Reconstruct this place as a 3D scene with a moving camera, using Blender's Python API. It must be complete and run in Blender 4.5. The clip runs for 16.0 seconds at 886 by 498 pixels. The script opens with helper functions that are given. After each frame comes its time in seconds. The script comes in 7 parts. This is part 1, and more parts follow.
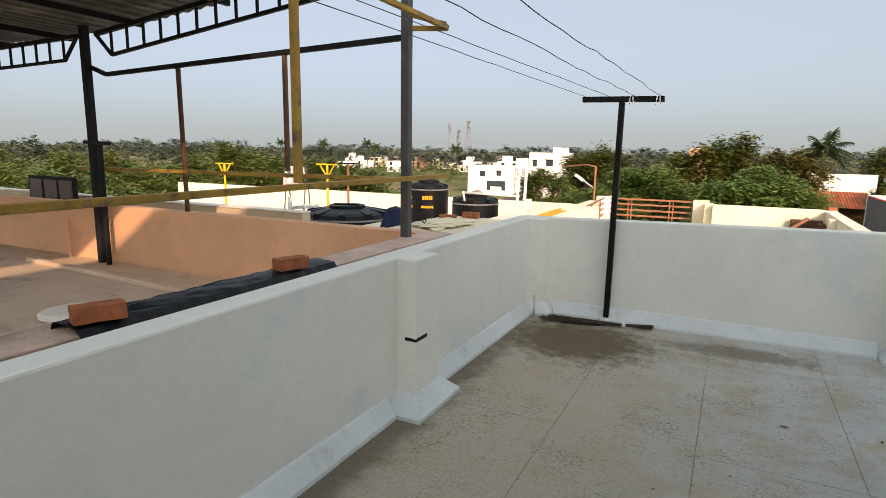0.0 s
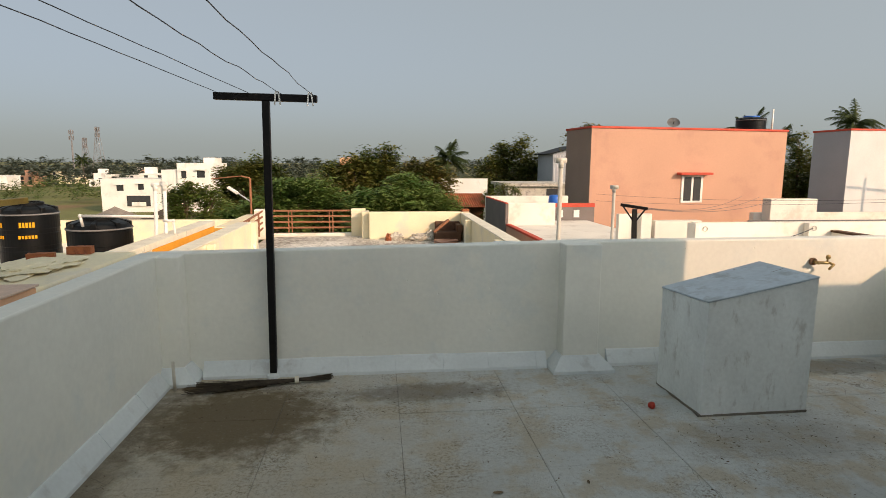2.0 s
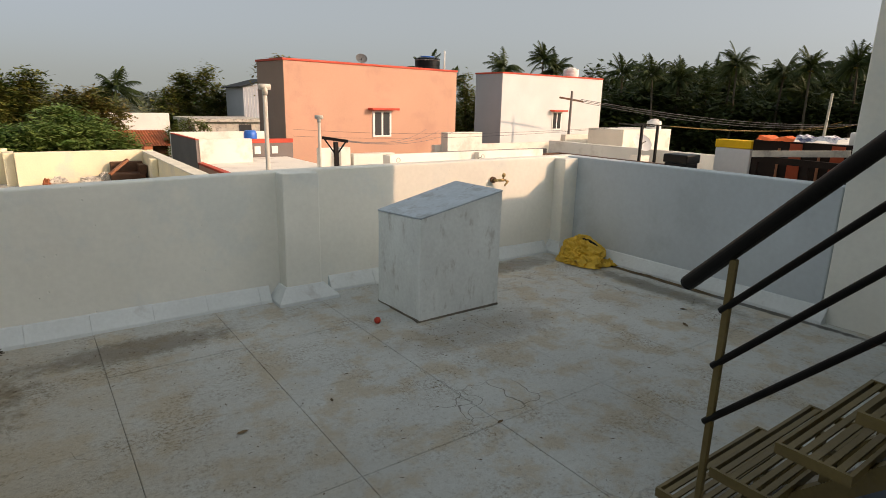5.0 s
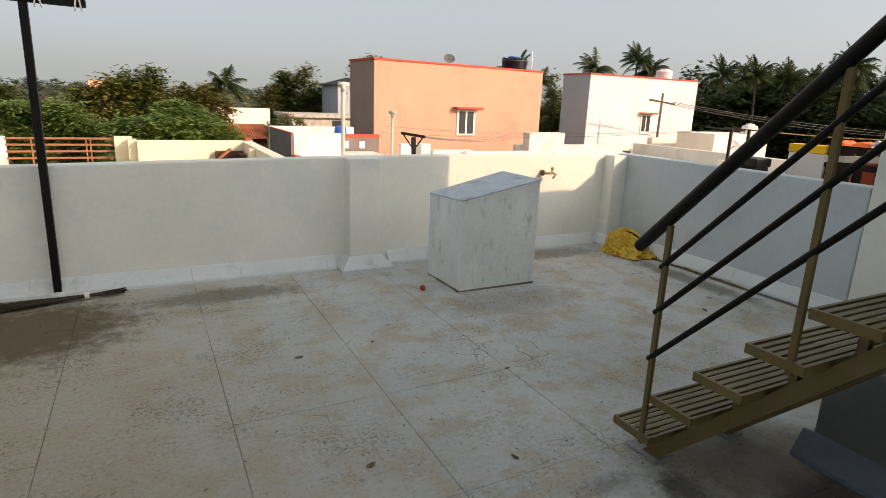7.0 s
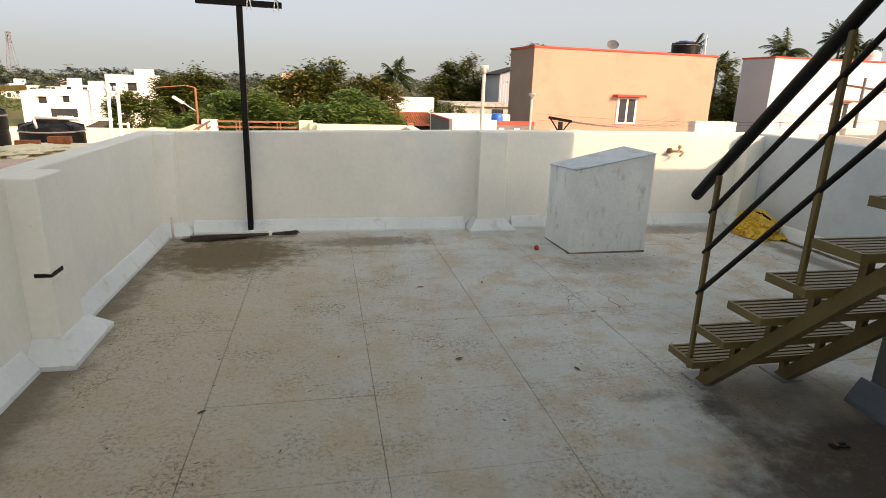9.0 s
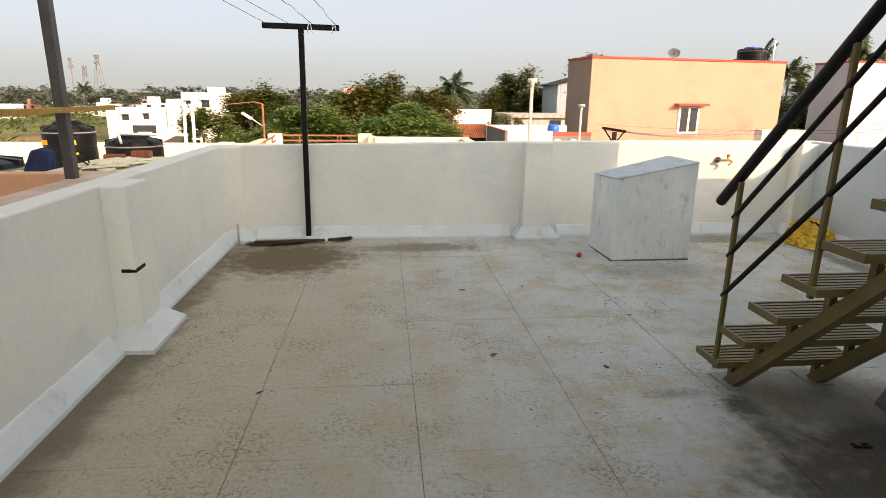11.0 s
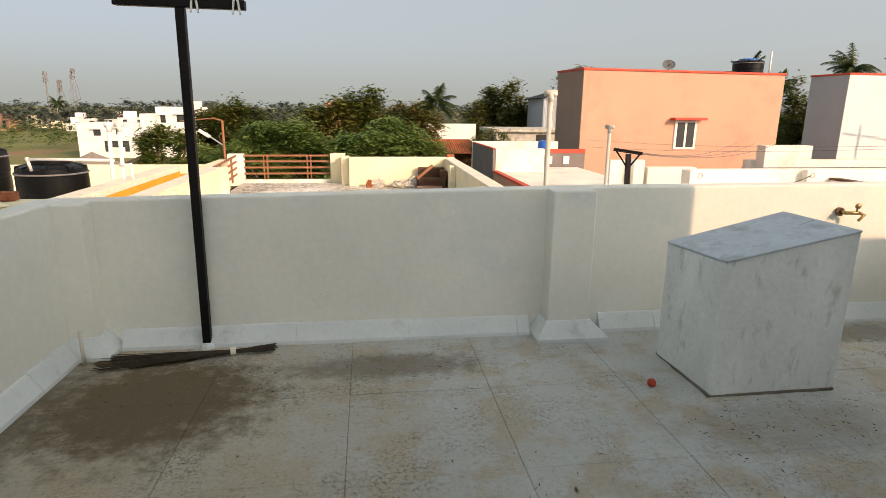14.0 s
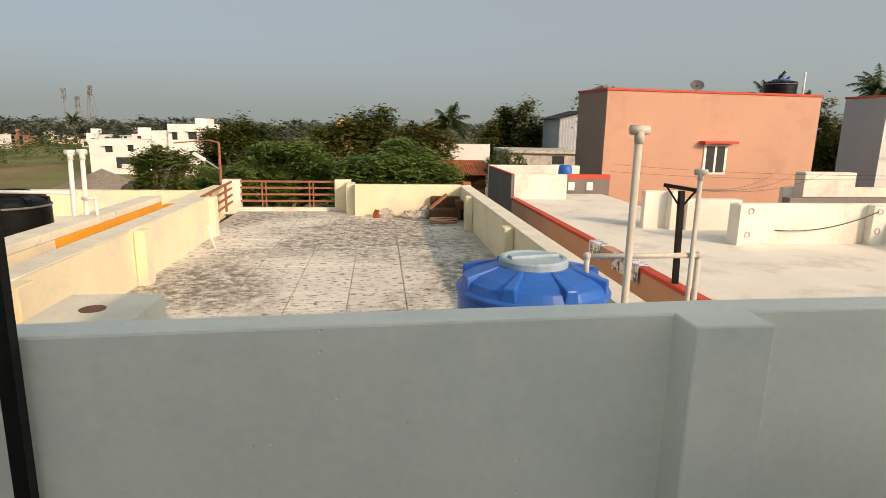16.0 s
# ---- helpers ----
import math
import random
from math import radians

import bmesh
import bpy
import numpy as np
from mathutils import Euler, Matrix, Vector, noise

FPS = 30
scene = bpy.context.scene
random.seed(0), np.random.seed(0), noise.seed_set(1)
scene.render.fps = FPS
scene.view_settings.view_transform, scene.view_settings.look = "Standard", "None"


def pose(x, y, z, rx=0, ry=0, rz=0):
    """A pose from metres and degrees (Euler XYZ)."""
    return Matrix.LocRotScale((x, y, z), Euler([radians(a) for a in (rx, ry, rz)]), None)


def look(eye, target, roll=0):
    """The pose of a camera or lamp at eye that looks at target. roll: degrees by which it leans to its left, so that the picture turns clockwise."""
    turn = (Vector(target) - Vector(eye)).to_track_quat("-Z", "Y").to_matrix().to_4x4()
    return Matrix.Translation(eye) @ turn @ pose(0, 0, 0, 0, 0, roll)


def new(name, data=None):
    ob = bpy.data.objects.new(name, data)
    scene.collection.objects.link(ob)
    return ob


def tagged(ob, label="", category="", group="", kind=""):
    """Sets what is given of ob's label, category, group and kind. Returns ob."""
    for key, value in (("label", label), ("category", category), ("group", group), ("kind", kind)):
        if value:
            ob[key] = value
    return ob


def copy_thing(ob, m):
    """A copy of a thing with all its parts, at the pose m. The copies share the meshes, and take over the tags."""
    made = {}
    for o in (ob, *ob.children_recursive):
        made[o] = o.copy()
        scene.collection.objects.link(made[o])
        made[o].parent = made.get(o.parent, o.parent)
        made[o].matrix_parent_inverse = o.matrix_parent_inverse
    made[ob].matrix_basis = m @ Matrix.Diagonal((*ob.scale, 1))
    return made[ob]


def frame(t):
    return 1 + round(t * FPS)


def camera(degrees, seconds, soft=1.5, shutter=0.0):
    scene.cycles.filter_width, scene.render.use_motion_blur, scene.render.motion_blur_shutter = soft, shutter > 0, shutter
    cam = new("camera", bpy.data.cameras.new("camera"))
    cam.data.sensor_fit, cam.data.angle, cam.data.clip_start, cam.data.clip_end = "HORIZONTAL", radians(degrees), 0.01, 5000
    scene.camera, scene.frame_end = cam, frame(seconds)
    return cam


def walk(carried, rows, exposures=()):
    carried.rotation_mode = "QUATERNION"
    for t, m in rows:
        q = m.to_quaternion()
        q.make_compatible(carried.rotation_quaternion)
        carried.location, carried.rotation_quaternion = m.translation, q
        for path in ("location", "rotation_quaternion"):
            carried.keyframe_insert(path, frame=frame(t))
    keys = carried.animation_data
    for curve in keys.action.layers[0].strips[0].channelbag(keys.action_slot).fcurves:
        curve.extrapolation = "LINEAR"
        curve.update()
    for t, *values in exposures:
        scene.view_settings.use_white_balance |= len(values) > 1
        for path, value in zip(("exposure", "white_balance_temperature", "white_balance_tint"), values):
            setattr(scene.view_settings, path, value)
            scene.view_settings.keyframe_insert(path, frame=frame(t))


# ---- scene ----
cam = camera(75.2, 16.0, soft=0.8)
PATH = [
    (0, (0.023, 0.153, 1.586), (-0.858, 1.916, 1.246), 0.9),
    (0.5, (-0.101, 0.405, 1.589), (-0.662, 2.3, 1.283), 1.1),
    (1, (-0.204, 0.679, 1.607), (-0.434, 2.643, 1.311), 0.8),
    (1.5, (-0.157, 1.036, 1.614), (-0.115, 3.014, 1.32), 0.1),
    (2, (-0.141, 1.328, 1.606), (0.076, 3.294, 1.31), 0.3),
    (2.5, (-0.164, 1.671, 1.612), (0.171, 3.618, 1.3), 0.3),
    (3, (-0.107, 2.014, 1.593), (0.381, 3.924, 1.254), 0.2),
    (3.5, (-0.056, 2.145, 1.58), (0.671, 3.969, 1.201), 0.6),
    (4, (-0.221, 1.968, 1.549), (0.76, 3.658, 1.121), 1.0),
    (4.5, (-0.258, 1.688, 1.56), (0.874, 3.269, 1.093), 1.2),
    (4.7, (-0.246, 1.567, 1.539), (0.897, 3.135, 1.053), 1.3),
    (6.8, (-0.271, 0.824, 1.506), (0.691, 2.508, 1.018), 2.3),
    (7, (-0.296, 0.737, 1.514), (0.6, 2.454, 1.013), 2.3),
    (7.5, (-0.336, 0.502, 1.488), (0.406, 2.287, 0.974), 1.8),
    (8, (-0.187, 0.292, 1.489), (0.446, 2.113, 0.956), 1.6),
    (8.5, (-0.183, 0.158, 1.468), (0.327, 2.015, 0.928), 1.6),
    (9, (-0.233, -0.009, 1.434), (0.16, 1.873, 0.883), 1.8),
    (9.2, (-0.239, -0.084, 1.439), (0.112, 1.807, 0.89), 1.9),
    (11.3, (-0.115, -0.266, 1.458), (0.08, 1.657, 0.943), 0.7),
    (11.5, (-0.061, -0.149, 1.474), (0.143, 1.773, 0.96), 0.8),
    (12, (-0.01, 0.188, 1.506), (0.234, 2.106, 0.994), 0.6),
    (12.5, (-0.001, 0.664, 1.502), (0.288, 2.577, 0.992), 0.6),
    (13, (0.108, 1.127, 1.485), (0.41, 3.04, 0.982), 0.6),
    (13.5, (0.094, 1.589, 1.484), (0.382, 3.508, 0.999), 0.5),
    (14, (0.09, 2.006, 1.498), (0.343, 3.933, 1.024), 0.6),
    (14.5, (0.139, 2.473, 1.59), (0.365, 4.405, 1.124), 0.6),
    (15, (0.135, 2.925, 1.618), (0.332, 4.864, 1.168), 0.6),
    (15.5, (0.19, 3.378, 1.629), (0.385, 5.321, 1.194), 0.8),
    (16, (0.212, 3.791, 1.634), (0.429, 5.736, 1.218), 1.0),
]
walk(cam, [(t, look(eye, target, roll)) for t, eye, target, roll in PATH],
     exposures=[(0.0, 1.12, 7510, 8), (1.0, 0.91, 7560, 8), (2.0, 0.58, 7760, 4), (3.0, 0.39, 7860, 3), (4.0, 0.42, 7960, 3), (4.7, 0.57, 7960, 6), (6.8, 0.98, 8010, 9), (8.0, 1.11, 8190, 10), (9.2, 1.25, 8240, 11), (11.3, 1.41, 8300, 11), (12.5, 1.27, 8330, 11), (14.0, 0.92, 8170, 7), (15.0, 0.64, 7900, 5), (16.0, 0.53, 7900, 3)])

# ---- world, sun ----
SUN_AZ, SUN_EL = radians(40.5), radians(24.0)
TO_SUN = Vector((math.sin(SUN_AZ) * math.cos(SUN_EL), -math.cos(SUN_AZ) * math.cos(SUN_EL), math.sin(SUN_EL)))
world = bpy.data.worlds.new("hazy_evening_sky")
scene.world = world
world.use_nodes = True
wn, wl = world.node_tree.nodes, world.node_tree.links
sky = wn.new("ShaderNodeTexSky")
sky.sky_type, sky.sun_disc = 'NISHITA', False
sky.sun_elevation, sky.sun_rotation = SUN_EL, math.pi - SUN_AZ
sky.air_density, sky.dust_density, sky.ozone_density = 0.3, 6.0, 4.0
haze = wn.new("ShaderNodeMix")
haze.data_type, haze.blend_type = 'RGBA', 'MIX'
haze.inputs[0].default_value = 0.5
haze.inputs[7].default_value = (2.66, 3.04, 3.42, 1)
wl.new(sky.outputs[0], haze.inputs[6])
wl.new(haze.outputs[2], wn["Background"].inputs[0])
wn["Background"].inputs[1].default_value = 0.15
sun_data = bpy.data.lights.new("sun", 'SUN')
sun_data.energy, sun_data.angle, sun_data.color = 2.05, radians(0.6), (1.0, 0.675, 0.50)
sun = new("sun", sun_data)
sun.matrix_world = look(TO_SUN * 60, (0, 0, 0))

# ---- materials ----


def material(name, base, rough=0.8, scale=3.0, vary=0.12, grain=60.0, bump=0.15, metal=0.0, second=None, amount=0.35,
             second_scale=1.2, streak=None, per_piece=0.0, spec=0.3, bump_dist=0.004):
    """A painted or natural surface: colour with two scales of change, optional second colour in patches, grain relief."""
    m = bpy.data.materials.new(name)
    m.use_nodes = True
    n, l = m.node_tree.nodes, m.node_tree.links
    b = n["Principled BSDF"]
    geo = n.new("ShaderNodeNewGeometry")
    pos = geo.outputs["Position"]
    if streak:
        mp = n.new("ShaderNodeMapping")
        mp.inputs["Scale"].default_value = streak
        l.new(pos, mp.inputs[0])
        pos2 = mp.outputs[0]
    else:
        pos2 = pos
    big = n.new("ShaderNodeTexNoise")
    big.inputs["Scale"].default_value, big.inputs["Detail"].default_value = scale, 5
    l.new(pos2, big.inputs["Vector"])
    ramp = n.new("ShaderNodeMapRange")
    ramp.inputs[1].default_value, ramp.inputs[2].default_value = 0.3, 0.7
    ramp.inputs[3].default_value, ramp.inputs[4].default_value = 1 - vary, 1 + vary
    l.new(big.outputs["Fac"], ramp.inputs[0])
    fine = n.new("ShaderNodeTexNoise")
    fine.inputs["Scale"].default_value, fine.inputs["Detail"].default_value = grain, 4
    l.new(pos, fine.inputs["Vector"])
    ramp2 = n.new("ShaderNodeMapRange")
    ramp2.inputs[1].default_value, ramp2.inputs[2].default_value = 0.3, 0.7
    ramp2.inputs[3].default_value, ramp2.inputs[4].default_value = 1 - vary * 0.5, 1 + vary * 0.5
    l.new(fine.outputs["Fac"], ramp2.inputs[0])
    mul = n.new("ShaderNodeMath")
    mul.operation = 'MULTIPLY'
    l.new(ramp.outputs[0], mul.inputs[0])
    l.new(ramp2.outputs[0], mul.inputs[1])
    factor = mul.outputs[0]
    if per_piece:
        info = n.new("ShaderNodeObjectInfo")
        pr = n.new("ShaderNodeMapRange")
        pr.inputs[3].default_value, pr.inputs[4].default_value = 1 - per_piece, 1 + per_piece
        l.new(info.outputs["Random"], pr.inputs[0])
        mul2 = n.new("ShaderNodeMath")
        mul2.operation = 'MULTIPLY'
        l.new(factor, mul2.inputs[0])
        l.new(pr.outputs[0], mul2.inputs[1])
        factor = mul2.outputs[0]
    colour = n.new("ShaderNodeRGB")
    colour.outputs[0].default_value = (*base, 1)
    col = colour.outputs[0]
    if second:
        patch = n.new("ShaderNodeTexNoise")
        patch.inputs["Scale"].default_value, patch.inputs["Detail"].default_value = second_scale, 8
        patch.inputs["Roughness"].default_value = 0.65
        l.new(pos2, patch.inputs["Vector"])
        pr2 = n.new("ShaderNodeMapRange")
        pr2.interpolation_type = 'SMOOTHSTEP'
        pr2.inputs[1].default_value, pr2.inputs[2].default_value = 0.62 - amount * 0.4, 0.78 - amount * 0.4
        l.new(patch.outputs["Fac"], pr2.inputs[0])
        mx = n.new("ShaderNodeMix")
        mx.data_type = 'RGBA'
        l.new(pr2.outputs[0], mx.inputs[0])
        l.new(col, mx.inputs[6])
        mx.inputs[7].default_value = (*second, 1)
        col = mx.outputs[2]
    vm = n.new("ShaderNodeVectorMath")
    vm.operation = 'SCALE'
    l.new(col, vm.inputs[0])
    l.new(factor, vm.inputs["Scale"])
    l.new(vm.outputs[0], b.inputs["Base Color"])
    b.inputs["Roughness"].default_value = rough
    b.inputs["Metallic"].default_value = metal
    b.inputs["Specular IOR Level"].default_value = spec
    if bump:
        bp = n.new("ShaderNodeBump")
        bp.inputs["Strength"].default_value, bp.inputs["Distance"].default_value = bump, bump_dist
        l.new(fine.outputs["Fac"], bp.inputs["Height"])
        l.new(bp.outputs[0], b.inputs["Normal"])
    return m




def pits(m):
    """Scattered small dents and blebs in painted plaster, and soft trowel waves."""
    n, l = m.node_tree.nodes, m.node_tree.links
    b = n["Principled BSDF"]
    prev = b.inputs["Normal"].links[0].from_socket
    pos = n.new("ShaderNodeNewGeometry").outputs["Position"]
    vo = n.new("ShaderNodeTexVoronoi")
    vo.inputs["Scale"].default_value = 17
    l.new(pos, vo.inputs["Vector"])
    dent = n.new("ShaderNodeMapRange")
    dent.inputs[1].default_value, dent.inputs[2].default_value = 0.03, 0.13
    l.new(vo.outputs["Distance"], dent.inputs[0])
    few = n.new("ShaderNodeMath")
    few.operation = 'GREATER_THAN'
    few.inputs[1].default_value = 0.15
    sep = n.new("ShaderNodeSeparateColor")
    l.new(vo.outputs["Color"], sep.inputs[0])
    l.new(sep.outputs[0], few.inputs[0])
    mxm = n.new("ShaderNodeMath")
    mxm.operation = 'MAXIMUM'
    l.new(dent.outputs[0], mxm.inputs[0])
    l.new(few.outputs[0], mxm.inputs[1])
    bp = n.new("ShaderNodeBump")
    bp.inputs["Strength"].default_value, bp.inputs["Distance"].default_value = 0.9, 0.004
    l.new(mxm.outputs[0], bp.inputs["Height"])
    l.new(prev, bp.inputs["Normal"])
    wave = n.new("ShaderNodeTexNoise")
    wave.inputs["Scale"].default_value, wave.inputs["Detail"].default_value = 4.5, 2
    lie = n.new("ShaderNodeMapping")
    lie.inputs["Scale"].default_value = (0.7, 0.7, 1.3)
    l.new(pos, lie.inputs[0])
    l.new(lie.outputs[0], wave.inputs["Vector"])
    bp2 = n.new("ShaderNodeBump")
    bp2.inputs["Strength"].default_value, bp2.inputs["Distance"].default_value = 0.28, 0.02
    l.new(wave.outputs["Fac"], bp2.inputs["Height"])
    l.new(bp.outputs[0], bp2.inputs["Normal"])
    l.new(bp2.outputs[0], b.inputs["Normal"])


# east parapet paint, part of its shade mixed in as darker blue-grey
EASTSHADED = material("wall_paint_with_blue_shade", (0.54, 0.60, 0.635), 0.75, 1.3, 0.06, 26, 0.25, second=(0.49, 0.55, 0.58), amount=0.3, second_scale=1.5)
WALL = material("grey_wall_paint", (0.82, 0.82, 0.755), 0.75, 1.3, 0.05, 26, 0.25, second=(0.75, 0.775, 0.735), amount=0.3, second_scale=1.5)
pits(WALL)
SKIRT = material("skirting_paint", (0.67, 0.72, 0.73), 0.7, 2.5, 0.06, 40, 0.3, second=(0.56, 0.585, 0.585), amount=0.16, second_scale=6, per_piece=0.012)
BLOCKPAINT = material("block_blue_grey_paint", (0.77, 0.81, 0.805), 0.75, 2.6, 0.10, 35, 0.5, second=(0.56, 0.57, 0.55), amount=0.20, second_scale=7.5, streak=(1.5, 1.5, 0.6))
BLACKMETAL = material("black_painted_steel", (0.006, 0.0055, 0.006), 0.5, 8, 0.3, 90, 0.1, second=(0.035, 0.02, 0.014), amount=0.05, second_scale=9, spec=0.2)
OLIVE = material("olive_gold_painted_steel", (0.135, 0.10, 0.036), 0.45, 6, 0.15, 80, 0.12, second=(0.13, 0.10, 0.05), amount=0.2, second_scale=8, spec=0.35)
GOLDSTEEL = material("ochre_painted_steel", (0.32, 0.20, 0.035), 0.5, 5, 0.2, 60, 0.12, second=(0.13, 0.09, 0.05), amount=0.28, second_scale=6)
GREYSTEEL = material("grey_primer_steel", (0.07, 0.07, 0.073), 0.55, 5, 0.2, 60, 0.12, second=(0.19, 0.12, 0.07), amount=0.12, second_scale=5)
DARKSTEEL = material("dark_truss_steel", (0.011, 0.012, 0.014), 0.6, 5, 0.2, 60, 0.1, spec=0.2)
SHEET = material("shed_roof_sheet", (0.09, 0.085, 0.075), 0.5, 2, 0.2, 30, 0.1, second=(0.16, 0.15, 0.12), amount=0.3, second_scale=2)
PEACH = material("peach_wall_paint", (0.76, 0.45, 0.27), 0.8, 1.2, 0.08, 40, 0.25, second=(0.68, 0.40, 0.25), amount=0.3, second_scale=1.5)
PEACHFLOOR = material("peach_roof_floor", (0.62, 0.49, 0.37), 0.85, 1.4, 0.12, 30, 0.3, second=(0.44, 0.34, 0.25), amount=0.25, second_scale=1.6)
CREAM = material("cream_wall_paint", (0.82, 0.735, 0.52), 0.8, 1.0, 0.07, 35, 0.25, second=(0.72, 0.665, 0.53), amount=0.35, second_scale=1.3)
PALECOPING = material("pale_cement_coping", (0.76, 0.72, 0.60), 0.9, 2.5, 0.10, 35, 0.35, second=(0.50, 0.46, 0.39), amount=0.12, second_scale=5)
CREAMTOP = material("weathered_cement_coping", (0.52, 0.49, 0.43), 0.9, 2.5, 0.15, 35, 0.35, second=(0.30, 0.28, 0.26), amount=0.3, second_scale=3)
WHITEWASH = material("white_limewash", (0.80, 0.76, 0.68), 0.85, 0.8, 0.06, 30, 0.25, second=(0.66, 0.61, 0.53), amount=0.3, second_scale=0.9)
WHITEPAINT = material("white_wall_paint", (0.82, 0.80, 0.76), 0.8, 0.7, 0.06, 25, 0.15, second=(0.68, 0.66, 0.62), amount=0.2, second_scale=0.6)
ORANGEPAINT = material("orange_yellow_paint", (0.82, 0.38, 0.05), 0.75, 2, 0.1, 30, 0.2)
TERRACOTTA = material("terracotta_house_paint", (0.55, 0.318, 0.225), 0.8, 0.35, 0.05, 14, 0.2, second=(0.50, 0.284, 0.208), amount=0.3, second_scale=0.5, bump_dist=0.01)
# terracotta house side, brown-grey with its shade mixed in
BROWNSIDE = material("shaded_brown_house_side", (0.33, 0.235, 0.19), 0.8, 0.6, 0.08, 14, 0.2)
REDTRIM = material("red_coping_paint", (0.55, 0.08, 0.05), 0.7, 2, 0.12, 20, 0.2)
GREYHOUSE = material("pale_grey_house_paint", (0.68, 0.67, 0.66), 0.8, 0.5, 0.06, 14, 0.2)
# grey house side with shade painted in; also the metal cladding's own colour
BLUEGREY = material("blue_grey_clad_and_shaded_side", (0.40, 0.425, 0.465), 0.8, 0.5, 0.06, 14, 0.2)
CABLEBROWN = material("brown_cable_sheath", (0.22, 0.14, 0.04), 0.6)
PALMTRUNK = material("dark_palm_trunk", (0.075, 0.065, 0.05), 0.9, 1.5, 0.2, 20, 0.3)
MASTGREY = material("weathered_mast_steel", (0.20, 0.20, 0.21), 0.7, 2, 0.1, 20, 0.1)
# plinth and foot: wall greys darkened to hold the shade below the stair
PLINTHGREY = material("shade_darkened_plinth", (0.14, 0.15, 0.155), 0.85, 1.6, 0.12, 35, 0.4, second=(0.11, 0.118, 0.122), amount=0.35)
PLINTHFOOT = material("shade_darkened_foot", (0.13, 0.155, 0.195), 0.85, 1.8, 0.12, 35, 0.4)
DARKGREY = material("dark_grey_wall_paint", (0.19, 0.165, 0.155), 0.8, 0.9, 0.12, 20, 0.2)
BRICK = material("red_brick", (0.34, 0.115, 0.05), 0.85, 9, 0.2, 120, 0.6, second=(0.24, 0.08, 0.045), amount=0.3, second_scale=12, per_piece=0.15)
TARP = material("black_plastic_sheet", (0.008, 0.009, 0.011), 0.42, 6, 0.2, 14, 0.5, spec=0.25, bump_dist=0.01)
BLACKTANK = material("black_tank_plastic", (0.006, 0.007, 0.008), 0.4, 4, 0.2, 40, 0.05, spec=0.2)
DUSTBAND = material("dusty_tank_rim", (0.22, 0.22, 0.22), 0.7, 4, 0.25, 40, 0.1)
BLUETANK = material("blue_tank_plastic", (0.02, 0.14, 0.55), 0.38, 3, 0.12, 40, 0.05, spec=0.5)
LIDPLASTIC = material("pale_blue_lid_plastic", (0.36, 0.47, 0.55), 0.5, 5, 0.12, 40, 0.05, second=(0.28, 0.34, 0.38), amount=0.2)
YELLOWTEXT = material("yellow_print", (0.85, 0.42, 0.02), 0.6, 5, 0.08, 40, 0)
PVC = material("pale_pvc_pipe", (0.60, 0.57, 0.50), 0.45, 4, 0.08, 40, 0.03, spec=0.4, second=(0.45, 0.42, 0.36), amount=0.15, second_scale=5)
PVCWHITE = material("white_pvc_pipe", (0.80, 0.79, 0.76), 0.45, 4, 0.06, 40, 0.03)
RAILBROWN = material("brown_rail_paint", (0.30, 0.13, 0.07), 0.6, 4, 0.12, 40, 0.1)
STALLWOOD = material("near_black_timber", (0.018, 0.011, 0.008), 0.75, 4, 0.25, 50, 0.25, spec=0.2)
WOODDARK = material("dark_stained_timber", (0.10, 0.05, 0.028), 0.7, 4, 0.25, 50, 0.25)
YELLOWBAG = material("yellow_woven_sack", (0.66, 0.43, 0.06), 0.6, 9, 0.15, 160, 0.4, second=(0.16, 0.09, 0.03), amount=0.17, second_scale=8)
TWIG = material("dry_broom_sticks", (0.055, 0.043, 0.03), 0.85, 20, 0.3, 90, 0.3)
LEAFDRY = material("dry_leaf_bits", (0.12, 0.085, 0.05), 0.9, 20, 0.4, 90, 0.2, per_piece=0.4)
SOILBIT = material("damp_soil", (0.115, 0.085, 0.048), 0.95, 14, 0.35, 60, 0.8, bump_dist=0.02)
BRASS = material("dull_brass", (0.45, 0.33, 0.16), 0.35, 10, 0.2, 60, 0.1, metal=0.9)
CHROME = material("galvanised_steel", (0.5, 0.5, 0.5), 0.35, 10, 0.15, 60, 0.05, metal=0.8)
RUST = material("rusty_iron", (0.16, 0.09, 0.055), 0.75, 12, 0.3, 60, 0.4)
REDBALL = material("red_painted_pebble", (0.45, 0.05, 0.03), 0.4, 20, 0.3, 60, 0.2)
WIRE = material("dark_wire", (0.07, 0.07, 0.08), 0.5, 5, 0.1, 30, 0)
GLASSDARK = material("dark_window_glass", (0.05, 0.055, 0.06), 0.08, 2, 0.1, 10, 0, spec=0.6)
BARK = material("bark", (0.13, 0.095, 0.065), 0.9, 3, 0.25, 20, 0.8, bump_dist=0.03)
ROOFTILE = material("red_tin_roof", (0.42, 0.12, 0.05), 0.75, 1.2, 0.2, 14, 0.2, per_piece=0.12)
CLOTHPINK = material("pale_pink_cloth", (0.72, 0.50, 0.50), 0.85, 4, 0.15, 90, 0.2, second=(0.75, 0.68, 0.66), amount=0.4, second_scale=4)
CLOTHORANGE = material("orange_cloth", (0.85, 0.17, 0.05), 0.85, 4, 0.15, 90, 0.2, second=(0.75, 0.42, 0.3), amount=0.2, second_scale=6)
CLOTHWHITE = material("patterned_white_cloth", (0.78, 0.78, 0.80), 0.85, 4, 0.05, 90, 0.2, second=(0.10, 0.11, 0.20), amount=0.42, second_scale=7)
